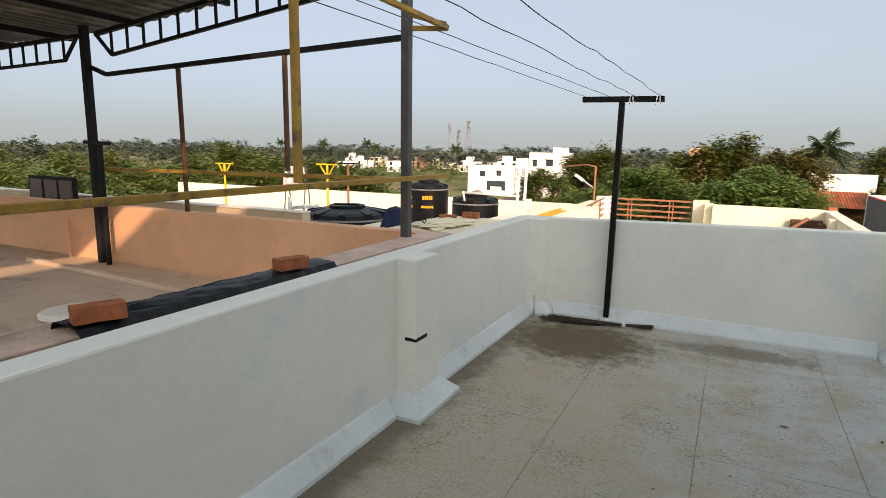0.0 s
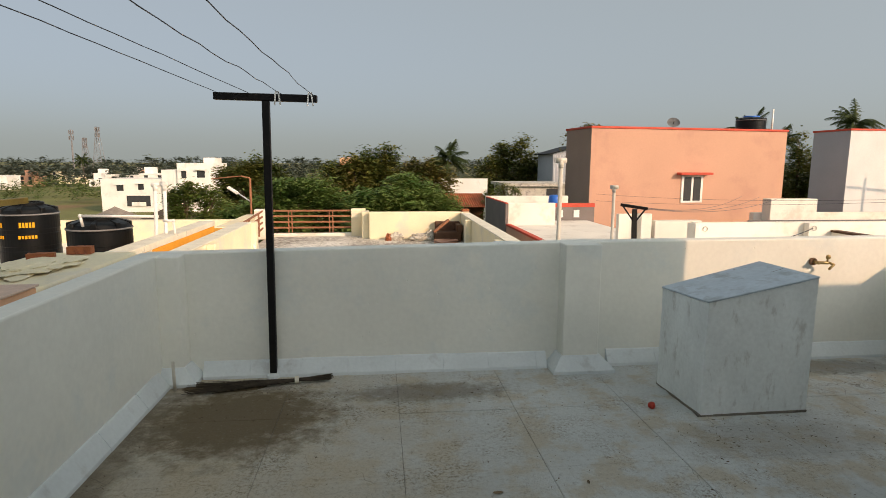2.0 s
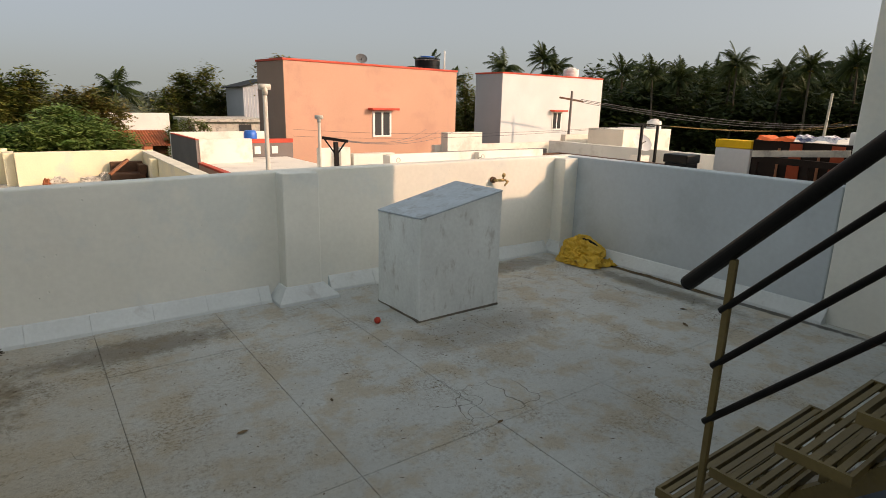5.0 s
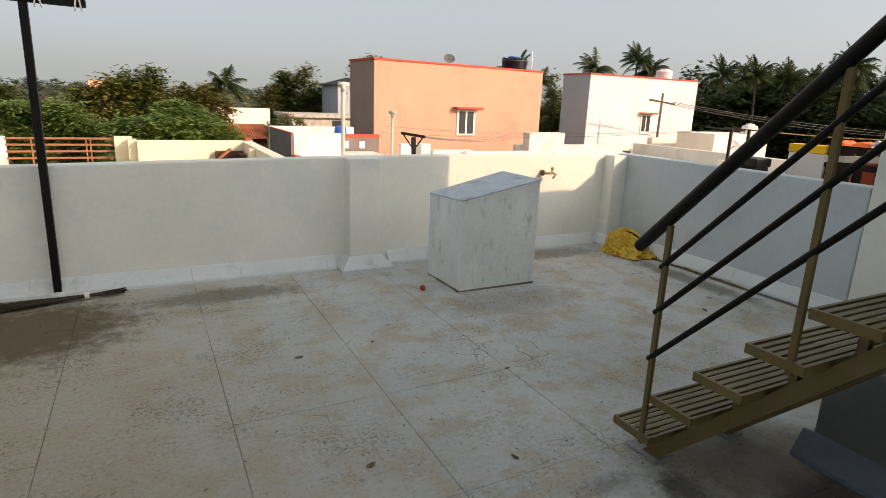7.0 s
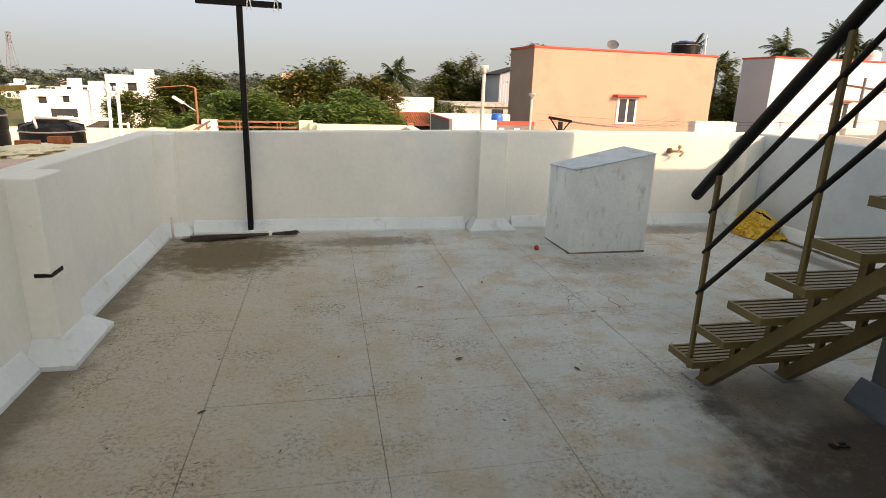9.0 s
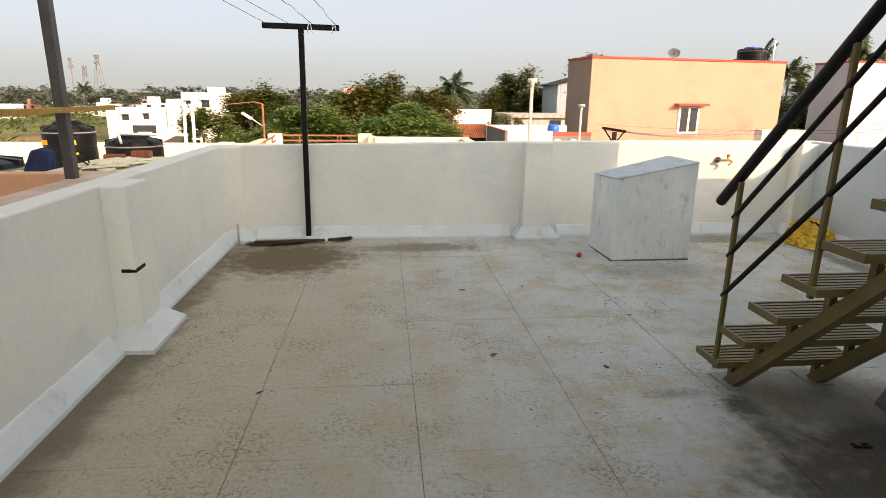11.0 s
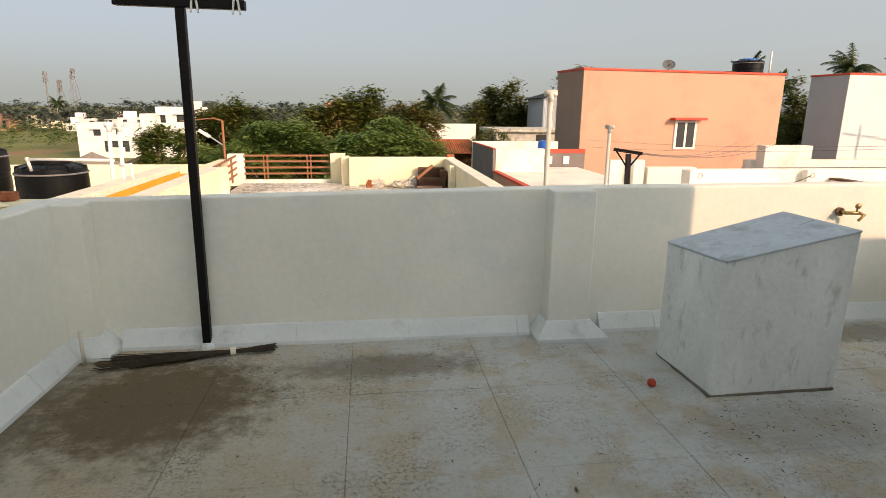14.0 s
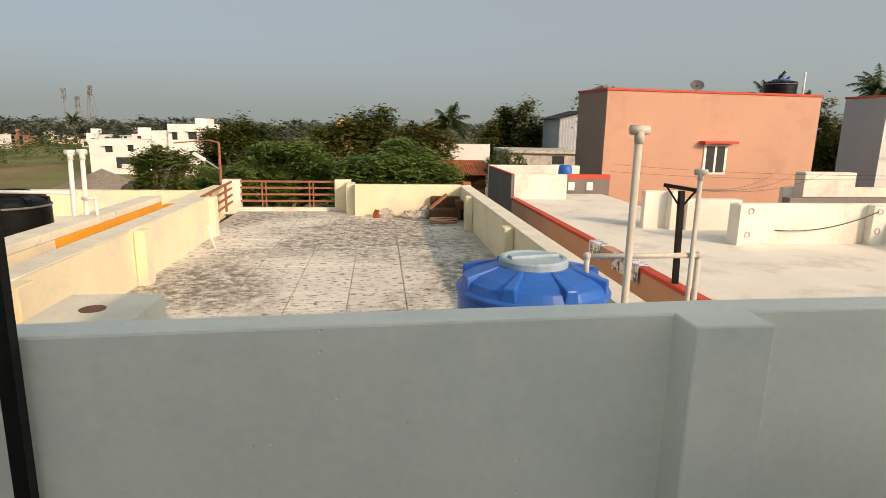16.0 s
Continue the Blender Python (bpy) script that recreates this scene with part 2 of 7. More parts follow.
REDSTRIPE = material("rust_red_cloth", (0.36, 0.07, 0.03), 0.85, 4, 0.15, 60, 0.2)
YELLOWPAINT = material("yellow_paint", (0.80, 0.48, 0.02), 0.7, 3, 0.08, 30, 0.1)
BLUECLOTH = material("navy_cloth", (0.02, 0.03, 0.085), 0.8, 5, 0.2, 60, 0.3)


def leaf_material(name, base, second):
    """Leaves: colour varies leaf by leaf, a little light passes through."""
    m = bpy.data.materials.new(name)
    m.use_nodes = True
    n, l = m.node_tree.nodes, m.node_tree.links
    b = n["Principled BSDF"]
    geo = n.new("ShaderNodeNewGeometry")
    mx = n.new("ShaderNodeMix")
    mx.data_type = 'RGBA'
    mx.inputs[6].default_value, mx.inputs[7].default_value = (*base, 1), (*second, 1)
    big = n.new("ShaderNodeTexNoise")
    big.inputs["Scale"].default_value = 0.6
    l.new(geo.outputs["Position"], big.inputs["Vector"])
    add = n.new("ShaderNodeMath")
    add.operation = 'MULTIPLY_ADD'
    l.new(geo.outputs["Random Per Island"], add.inputs[0])
    add.inputs[1].default_value = 0.7
    sub = n.new("ShaderNodeMath")
    sub.operation = 'MULTIPLY_ADD'
    l.new(big.outputs["Fac"], sub.inputs[0])
    sub.inputs[1].default_value, sub.inputs[2].default_value = 1.6, -0.65
    l.new(sub.outputs[0], add.inputs[2])
    add.use_clamp = True
    l.new(add.outputs[0], mx.inputs[0])
    l.new(mx.outputs[2], b.inputs["Base Color"])
    b.inputs["Roughness"].default_value = 0.6
    b.inputs["Specular IOR Level"].default_value = 0.25
    tr = n.new("ShaderNodeBsdfTranslucent")
    l.new(mx.outputs[2], tr.inputs["Color"])
    ms = n.new("ShaderNodeMixShader")
    ms.inputs[0].default_value = 0.25
    l.new(b.outputs[0], ms.inputs[1])
    l.new(tr.outputs[0], ms.inputs[2])
    l.new(ms.outputs[0], n["Material Output"].inputs[0])
    return m


LEAF_DARK = leaf_material("dark_mango_leaves", (0.038, 0.080, 0.016), (0.200, 0.185, 0.045))
LEAF_FEATHER = leaf_material("feathery_green_leaves", (0.060, 0.140, 0.030), (0.230, 0.300, 0.085))
LEAF_BRIGHT = leaf_material("bright_green_leaves", (0.090, 0.151, 0.030), (0.181, 0.186, 0.045))
LEAF_BROWN = leaf_material("browning_leaves", (0.085, 0.105, 0.026), (0.210, 0.155, 0.040))
LEAF_PALM = leaf_material("palm_leaves", (0.022, 0.042, 0.014), (0.065, 0.085, 0.026))
# far leaves paled and greyed in colour to stand for air haze
LEAF_FAR = leaf_material("far_leaves_with_haze", (0.085, 0.110, 0.085), (0.125, 0.145, 0.105))
LEAF_FIELD = leaf_material("hedge_leaves", (0.075, 0.131, 0.032), (0.156, 0.186, 0.051))


def floor_material():
    """Old cement roof floor: bluish cement, brown dust, hairline cracks and a damp earthy patch near the corner."""
    m = material("weathered_cement_floor", (0.58, 0.61, 0.60), 0.85, 1.1, 0.09, 38, 0.9, second=(0.53, 0.49, 0.405), amount=0.40, second_scale=3.2)
    n, l = m.node_tree.nodes, m.node_tree.links
    b = n["Principled BSDF"]
    prev = b.inputs["Base Color"].links[0].from_socket
    pos = n.new("ShaderNodeNewGeometry").outputs["Position"]

    def blob(centre, size, colour, lo, hi, noise_scale, strength):
        nonlocal prev
        mp = n.new("ShaderNodeMapping")
        mp.inputs["Location"].default_value = [-c / s for c, s in zip(centre, size)]
        mp.inputs["Scale"].default_value = [1 / s for s in size]
        l.new(pos, mp.inputs[0])
        length = n.new("ShaderNodeVectorMath")
        length.operation = 'LENGTH'
        l.new(mp.outputs[0], length.inputs[0])
        nz = n.new("ShaderNodeTexNoise")
        nz.inputs["Scale"].default_value, nz.inputs["Detail"].default_value = noise_scale, 7
        nz.inputs["Roughness"].default_value = 0.7
        l.new(pos, nz.inputs["Vector"])
        ad = n.new("ShaderNodeMath")
        ad.operation = 'MULTIPLY_ADD'
        l.new(nz.outputs["Fac"], ad.inputs[0])
        ad.inputs[1].default_value = -1.3
        l.new(length.outputs["Value"], ad.inputs[2])
        mr = n.new("ShaderNodeMapRange")
        mr.interpolation_type = 'SMOOTHSTEP'
        mr.inputs[1].default_value, mr.inputs[2].default_value = lo, hi
        mr.inputs[3].default_value, mr.inputs[4].default_value = strength, 0.0
        l.new(ad.outputs[0], mr.inputs[0])
        mx = n.new("ShaderNodeMix")
        mx.data_type = 'RGBA'
        l.new(mr.outputs[0], mx.inputs[0])
        l.new(prev, mx.inputs[6])
        mx.inputs[7].default_value = (*colour, 1)
        prev = mx.outputs[2]

    # brown dust on the west half, damp earth in the corner, wet patch by the stair foot, mould along the east wall
    blob((-1.45, 2.6, 0), (2.0, 4.4, 1), (0.53, 0.45, 0.325), -0.40, 0.75, 3.4, 0.75)
    blob((-1.05, 4.9, 0), (0.75, 0.68, 1), (0.135, 0.098, 0.050), -0.2, 0.42, 10.0, 0.93)
    blob((0.2, 5.2, 0), (0.95, 0.28, 1), (0.19, 0.155, 0.11), -0.35, 0.2, 11.0, 0.7)
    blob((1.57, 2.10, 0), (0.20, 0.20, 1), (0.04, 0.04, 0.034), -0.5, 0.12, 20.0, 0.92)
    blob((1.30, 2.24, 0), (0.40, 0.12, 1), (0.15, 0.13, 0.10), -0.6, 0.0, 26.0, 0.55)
    # broad blob below the stair: brown dirt with the shade there painted in
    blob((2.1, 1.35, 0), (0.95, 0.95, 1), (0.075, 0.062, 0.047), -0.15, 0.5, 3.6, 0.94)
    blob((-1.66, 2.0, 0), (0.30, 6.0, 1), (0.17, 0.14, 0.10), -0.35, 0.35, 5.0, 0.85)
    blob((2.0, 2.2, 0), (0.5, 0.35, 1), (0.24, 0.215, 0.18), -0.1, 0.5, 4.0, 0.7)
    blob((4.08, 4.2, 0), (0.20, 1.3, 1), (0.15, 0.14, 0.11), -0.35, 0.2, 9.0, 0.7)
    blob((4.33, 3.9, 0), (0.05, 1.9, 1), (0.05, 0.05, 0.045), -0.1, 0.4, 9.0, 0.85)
    blob((2.2, 4.3, 0), (0.8, 0.3, 1), (0.24, 0.215, 0.18), -0.2, 0.4, 7.0, 0.4)
    blob((3.4, 5.4, 0), (0.8, 0.2, 1), (0.16, 0.15, 0.13), -0.1, 0.4, 6.0, 0.6)
    # sprinkled dark specks
    sp = n.new("ShaderNodeTexNoise")
    sp.inputs["Scale"].default_value, sp.inputs["Detail"].default_value, sp.inputs["Roughness"].default_value = 30, 8, 0.8
    l.new(pos, sp.inputs["Vector"])
    mr = n.new("ShaderNodeMapRange")
    mr.inputs[1].default_value, mr.inputs[2].default_value, mr.inputs[4].default_value = 0.545, 0.65, 0.45
    l.new(sp.outputs["Fac"], mr.inputs[0])
    mx = n.new("ShaderNodeMix")
    mx.data_type = 'RGBA'
    l.new(mr.outputs[0], mx.inputs[0])
    l.new(prev, mx.inputs[6])
    mx.inputs[7].default_value = (0.155, 0.13, 0.10, 1)
    prev = mx.outputs[2]
    # coarse grit lying in patches
    gr = n.new("ShaderNodeTexNoise")
    gr.inputs["Scale"].default_value, gr.inputs["Detail"].default_value, gr.inputs["Roughness"].default_value = 48, 9, 0.82
    l.new(pos, gr.inputs["Vector"])
    gm = n.new("ShaderNodeMapRange")
    gm.inputs[1].default_value, gm.inputs[2].default_value, gm.inputs[4].default_value = 0.485, 0.585, 0.9
    l.new(gr.outputs["Fac"], gm.inputs[0])
    gp = n.new("ShaderNodeTexNoise")
    gp.inputs["Scale"].default_value, gp.inputs["Detail"].default_value, gp.inputs["Roughness"].default_value = 1.9, 7, 0.7
    l.new(pos, gp.inputs["Vector"])
    gq = n.new("ShaderNodeMapRange")
    gq.inputs[1].default_value, gq.inputs[2].default_value = 0.49, 0.66
    l.new(gp.outputs["Fac"], gq.inputs[0])
    sx = n.new("ShaderNodeSeparateXYZ")
    l.new(pos, sx.inputs[0])
    west = n.new("ShaderNodeMapRange")
    west.inputs[1].default_value, west.inputs[2].default_value = -1.4, 1.8
    west.inputs[3].default_value, west.inputs[4].default_value = 0.35, 0.0
    l.new(sx.outputs[0], west.inputs[0])
    ga = n.new("ShaderNodeMath")
    ga.operation, ga.use_clamp = 'ADD', True
    l.new(gq.outputs[0], ga.inputs[0])
    l.new(west.outputs[0], ga.inputs[1])
    gx = n.new("ShaderNodeMath")
    gx.operation = 'MULTIPLY'
    l.new(gm.outputs[0], gx.inputs[0])
    l.new(ga.outputs[0], gx.inputs[1])
    mx = n.new("ShaderNodeMix")
    mx.data_type = 'RGBA'
    l.new(gx.outputs[0], mx.inputs[0])
    l.new(prev, mx.inputs[6])
    mx.inputs[7].default_value = (0.19, 0.145, 0.09, 1)
    prev = mx.outputs[2]
    # pale worn flecks
    fl = n.new("ShaderNodeTexNoise")
    fl.inputs["Scale"].default_value, fl.inputs["Detail"].default_value, fl.inputs["Roughness"].default_value = 44, 6, 0.8
    l.new(pos, fl.inputs["Vector"])
    mr = n.new("ShaderNodeMapRange")
    mr.inputs[1].default_value, mr.inputs[2].default_value, mr.inputs[4].default_value = 0.58, 0.72, 0.4
    l.new(fl.outputs["Fac"], mr.inputs[0])
    mx = n.new("ShaderNodeMix")
    mx.data_type = 'RGBA'
    l.new(mr.outputs[0], mx.inputs[0])
    l.new(prev, mx.inputs[6])
    mx.inputs[7].default_value = (0.62, 0.60, 0.55, 1)
    prev = mx.outputs[2]
    # hairline cracks, only here and there
    vor = n.new("ShaderNodeTexVoronoi")
    vor.feature = 'DISTANCE_TO_EDGE'
    vor.inputs["Scale"].default_value = 3.4
    warp = n.new("ShaderNodeTexNoise")
    warp.inputs["Scale"].default_value = 4.0
    l.new(pos, warp.inputs["Vector"])
    va = n.new("ShaderNodeVectorMath")
    va.operation = 'MULTIPLY_ADD'
    l.new(warp.outputs["Color"], va.inputs[0])
    va.inputs[1].default_value = (0.35, 0.35, 0.0)
    l.new(pos, va.inputs[2])
    l.new(va.outputs[0], vor.inputs["Vector"])
    cr = n.new("ShaderNodeMapRange")
    cr.inputs[1].default_value, cr.inputs[2].default_value = 0.003, 0.012
    cr.inputs[3].default_value, cr.inputs[4].default_value = 1.0, 0.0
    l.new(vor.outputs["Distance"], cr.inputs[0])
    where = n.new("ShaderNodeTexNoise")
    where.inputs["Scale"].default_value = 0.9
    l.new(pos, where.inputs["Vector"])
    wr = n.new("ShaderNodeMapRange")
    wr.inputs[1].default_value, wr.inputs[2].default_value = 0.56, 0.66
    l.new(where.outputs["Fac"], wr.inputs[0])
    mu = n.new("ShaderNodeMath")
    mu.operation = 'MULTIPLY'
    l.new(cr.outputs[0], mu.inputs[0])
    l.new(wr.outputs[0], mu.inputs[1])
    mu2 = n.new("ShaderNodeMath")
    mu2.operation = 'MULTIPLY'
    l.new(mu.outputs[0], mu2.inputs[0])
    mu2.inputs[1].default_value = 0.65
    mx = n.new("ShaderNodeMix")
    mx.data_type = 'RGBA'
    l.new(mu2.outputs[0], mx.inputs[0])
    l.new(prev, mx.inputs[6])
    mx.inputs[7].default_value = (0.075, 0.062, 0.048, 1)
    l.new(mx.outputs[2], b.inputs["Base Color"])
    # gritty relief, stronger where grit lies
    rel = n.new("ShaderNodeBump")
    rel.inputs["Strength"].default_value, rel.inputs["Distance"].default_value = 1.0, 0.012
    l.new(gr.outputs["Fac"], rel.inputs["Height"])
    l.new(b.inputs["Normal"].links[0].from_socket, rel.inputs["Normal"])
    l.new(rel.outputs[0], b.inputs["Normal"])
    return m


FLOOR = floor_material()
JOINT = material("floor_joint_dirt", (0.22, 0.205, 0.18), 0.95, 8, 0.3, 60, 0.4)
DIRTYTILE = material("blackened_white_tile", (0.74, 0.70, 0.63), 0.75, 1.5, 0.08, 30, 0.15, second=(0.15, 0.125, 0.095), amount=0.28, second_scale=10, streak=(0.8, 1.3, 1), per_piece=0.05)


def grime(m, colour):
    """Broad drifts of mould that gather over whole stretches of a floor."""
    n, l = m.node_tree.nodes, m.node_tree.links
    b = n["Principled BSDF"]
    prev = b.inputs["Base Color"].links[0].from_socket
    pos = n.new("ShaderNodeNewGeometry").outputs["Position"]
    facs = []
    for scale, detail, rough, lo, hi in ((0.42, 3, 0.5, 0.40, 0.54), (5.0, 10, 0.82, 0.42, 0.56)):
        nz = n.new("ShaderNodeTexNoise")
        nz.inputs["Scale"].default_value, nz.inputs["Detail"].default_value, nz.inputs["Roughness"].default_value = scale, detail, rough
        l.new(pos, nz.inputs["Vector"])
        mr = n.new("ShaderNodeMapRange")
        mr.inputs[1].default_value, mr.inputs[2].default_value = lo, hi
        l.new(nz.outputs["Fac"], mr.inputs[0])
        facs.append(mr.outputs[0])
    mu = n.new("ShaderNodeMath")
    mu.operation = 'MULTIPLY'
    l.new(facs[0], mu.inputs[0])
    l.new(facs[1], mu.inputs[1])
    mu2 = n.new("ShaderNodeMath")
    mu2.operation = 'MULTIPLY'
    mu2.inputs[1].default_value = 0.85
    l.new(mu.outputs[0], mu2.inputs[0])
    mx = n.new("ShaderNodeMix")
    mx.data_type = 'RGBA'
    l.new(mu2.outputs[0], mx.inputs[0])
    l.new(prev, mx.inputs[6])
    mx.inputs[7].default_value = (*colour, 1)
    l.new(mx.outputs[2], b.inputs["Base Color"])


grime(DIRTYTILE, (0.12, 0.095, 0.07))
GROUND = material("field_ground", (0.16, 0.17, 0.06), 0.95, 0.05, 0.2, 1.2, 0.4, second=(0.25, 0.16, 0.09), amount=0.3, second_scale=0.03, bump_dist=0.2)

# ---- building helpers ----


def box(bm, x0, x1, y0, y1, z0, z1):
    v = [bm.verts.new(c) for c in ((x0, y0, z0), (x1, y0, z0), (x1, y1, z0), (x0, y1, z0), (x0, y0, z1), (x1, y0, z1), (x1, y1, z1), (x0, y1, z1))]
    for f in ((3, 2, 1, 0), (4, 5, 6, 7), (0, 1, 5, 4), (1, 2, 6, 5), (2, 3, 7, 6), (3, 0, 4, 7)):
        bm.faces.new([v[i] for i in f])
    return v


def bevelled(bm, width, segments=2):
    bmesh.ops.bevel(bm, geom=bm.edges[:] + bm.verts[:], offset=width, segments=segments, profile=0.5, affect='EDGES', clamp_overlap=True)
    return bm


def boxbm(x0, x1, y0, y1, z0, z1, bev=0.0, segments=2):
    bm = bmesh.new()
    box(bm, x0, x1, y0, y1, z0, z1)
    if bev:
        bevelled(bm, bev, segments)
    return bm


def prism(bm, outline, axis, a, b):
    """A closed outline of (u, v) pulled along an axis from a to b. axis x: (y, z); y: (x, z); z: (x, y)."""
    def at(u, v, w):
        return (w, u, v) if axis == 'x' else (u, w, v) if axis == 'y' else (u, v, w)
    lo = [bm.verts.new(at(u, v, a)) for u, v in outline]
    hi = [bm.verts.new(at(u, v, b)) for u, v in outline]
    n = len(outline)
    for i in range(n):
        bm.faces.new((lo[i], lo[(i + 1) % n], hi[(i + 1) % n], hi[i]))
    bm.faces.new(lo[::-1])
    bm.faces.new(hi)
    bmesh.ops.recalc_face_normals(bm, faces=bm.faces[:])
    return bm


def tube(bm, p, q, r, sides=10, r2=None):
    """A capped round bar from p to q."""
    p, q = Vector(p), Vector(q)
    d = (q - p).normalized()
    u = d.orthogonal().normalized()
    w = d.cross(u)
    r2 = r if r2 is None else r2
    rings = []
    for c, rad in ((p, r), (q, r2)):
        rings.append([bm.verts.new(c + (u * math.cos(a) + w * math.sin(a)) * rad) for a in (2 * math.pi * i / sides for i in range(sides))])
    for i in range(sides):
        bm.faces.new((rings[0][i], rings[0][(i + 1) % sides], rings[1][(i + 1) % sides], rings[1][i]))
    bm.faces.new(rings[0][::-1])
    bm.faces.new(rings[1])
    return bm


def bar(bm, p, q, w, h, up=(0, 0, 1)):
    """A square-section bar from p to q, w across and h deep along up."""
    p, q, up = Vector(p), Vector(q), Vector(up)
    d = (q - p).normalized()
    s = d.cross(up).normalized()
    t = s.cross(d)
    v = [bm.verts.new(c + s * (a * w / 2) + t * (b * h / 2)) for c in (p, q) for a, b in ((-1, -1), (1, -1), (1, 1), (-1, 1))]
    for f in ((3, 2, 1, 0), (4, 5, 6, 7), (0, 1, 5, 4), (1, 2, 6, 5), (2, 3, 7, 6), (3, 0, 4, 7)):
        bm.faces.new([v[i] for i in f])
    return bm


def lathe(bm, profile, centre, sides=32):
    """A turned shape from (radius, z) pairs round an upright axis."""
    cx, cy, cz = centre
    rings = []
    for r, z in profile:
        rings.append([bm.verts.new((cx + r * math.cos(2 * math.pi * i / sides), cy + r * math.sin(2 * math.pi * i / sides), cz + z)) for i in range(sides)])
    for a, b in zip(rings, rings[1:]):
        for i in range(sides):
            bm.faces.new((a[i], a[(i + 1) % sides], b[(i + 1) % sides], b[i]))
    bm.faces.new(rings[0][::-1])
    bm.faces.new(rings[-1])
    return bm


def mesh_of(name, bm, mat, smooth=False):
    me = bpy.data.meshes.new(name)
    bm.to_mesh(me)
    bm.free()
    me.materials.append(mat)
    if smooth:
        for p in me.polygons:
            p.use_smooth = True
    return me


def thing(name, at, label, category, group=""):
    """An Empty at a thing's base; its parts are modelled in world places and hung under it."""
    ob = new(name)
    ob.location = at
    ob.empty_display_size = 0.1
    return tagged(ob, label, category, group)


def part(name, bm, mat, parent, label="", smooth=False):
    ob = new(name, mesh_of(name, bm, mat, smooth))
    ob.parent = parent
    root, off = parent, Vector((0, 0, 0))
    while root is not None:
        off += root.location
        root = root.parent
    ob.location = -off
    if label:
        ob["label"] = label
    return ob


def structure(name, bm, mat, label, category="wall", smooth=False):
    return tagged(new(name, mesh_of(name, bm, mat, smooth)), label, category, kind="structure")


def single(name, bm, mat, label, category, group="", smooth=False, kind=""):
    return tagged(new(name, mesh_of(name, bm, mat, smooth)), label, category, group, kind)


def piece(name, me, parent, at=(0, 0, 0), rz=0.0):
    ob = new(name, me)
    ob.parent = parent
    ob.location = at
    ob.rotation_euler = (0, 0, rz)
    return ob


R = random.Random(7)

# ---- ground and our own roof ----
gb = bmesh.new()
RINGS = (0, 12, 40, 90, 160, 280, 500, 1000, 2500, 4500)
prev_ring = None
for r in RINGS[1:]:
    ring = [gb.verts.new((r * math.cos(2 * math.pi * i / 48), 20 + r * math.sin(2 * math.pi * i / 48), -7.0)) for i in range(48)]
    if prev_ring is None:
        gb.faces.new(ring)
    else:
        for i in range(48):
            gb.faces.new((prev_ring[i], ring[i], ring[(i + 1) % 48], prev_ring[(i + 1) % 48]))
    prev_ring = ring
structure("ground", gb, GROUND, "flat green and brown fields reaching the horizon", "ground")

XL, XR, YF, ZL, ZF = -1.72, 4.45, 5.66, 0.95, 1.0
floor_bm = boxbm(XL - 0.15, XR + 0.15, -9.0, YF + 0.14, -0.25, -0.006)
roof_floor = structure("floor", floor_bm, JOINT, "weathered grey cement roof floor scored into panels", "floor")
structure("house_below", boxbm(XL - 0.1, XR + 0.1, -8.9, YF + 0.1, -6.998, -0.26), WALL, "grey house body under the roof terrace", "wall")

# parapets: gently rounded cement edges
wl_bm = boxbm(XL - 0.15, XL, -9.0, YF - 0.002, -0.2, ZL, 0.012)
wall_west = structure("wall_west", wl_bm, WALL, "pale grey painted parapet wall with a broad top")
# its top falls a little towards the west corner
wf_bm = bmesh.new()
prism(wf_bm, [(XL - 0.15, -0.2), (XR + 0.15, -0.2), (XR + 0.15, ZF + 0.015), (1.40, ZF), (XL - 0.15, ZF - 0.062)], 'y', YF, YF + 0.14)
bevelled(wf_bm, 0.012)
wall_north = structure("wall_north", wf_bm, WALL, "pale grey painted parapet wall, partly in evening sun")
structure("wall_east", boxbm(XR, XR + 0.15, 3.05, YF - 0.002, -0.2, ZF + 0.015, 0.012), EASTSHADED, "pale blue-grey parapet wall, part of its shade in the paint")
structure("wall_east_high", boxbm(XR, XR + 0.09, -0.3, 3.046, -0.2, 4.6, 0.01), WALL, "tall grey wall beside the steel stair")
# out of view; width and height set by the shadow it must throw
structure("wall_upper_storey", boxbm(1.4, 4.66, -9.0, -0.304, -0.2, 6.95, 0.01), WALL, "unseen grey upper storey, sized to shade the terrace")
# unseen block added so its top bounds the sun patch from below
structure("wall_next_house", boxbm(XR + 0.094, 9.0, -0.3, 2.93, -6.99, 2.22, 0.01), WHITEWASH, "unseen pale wall added to cut the sun patch's lower edge")


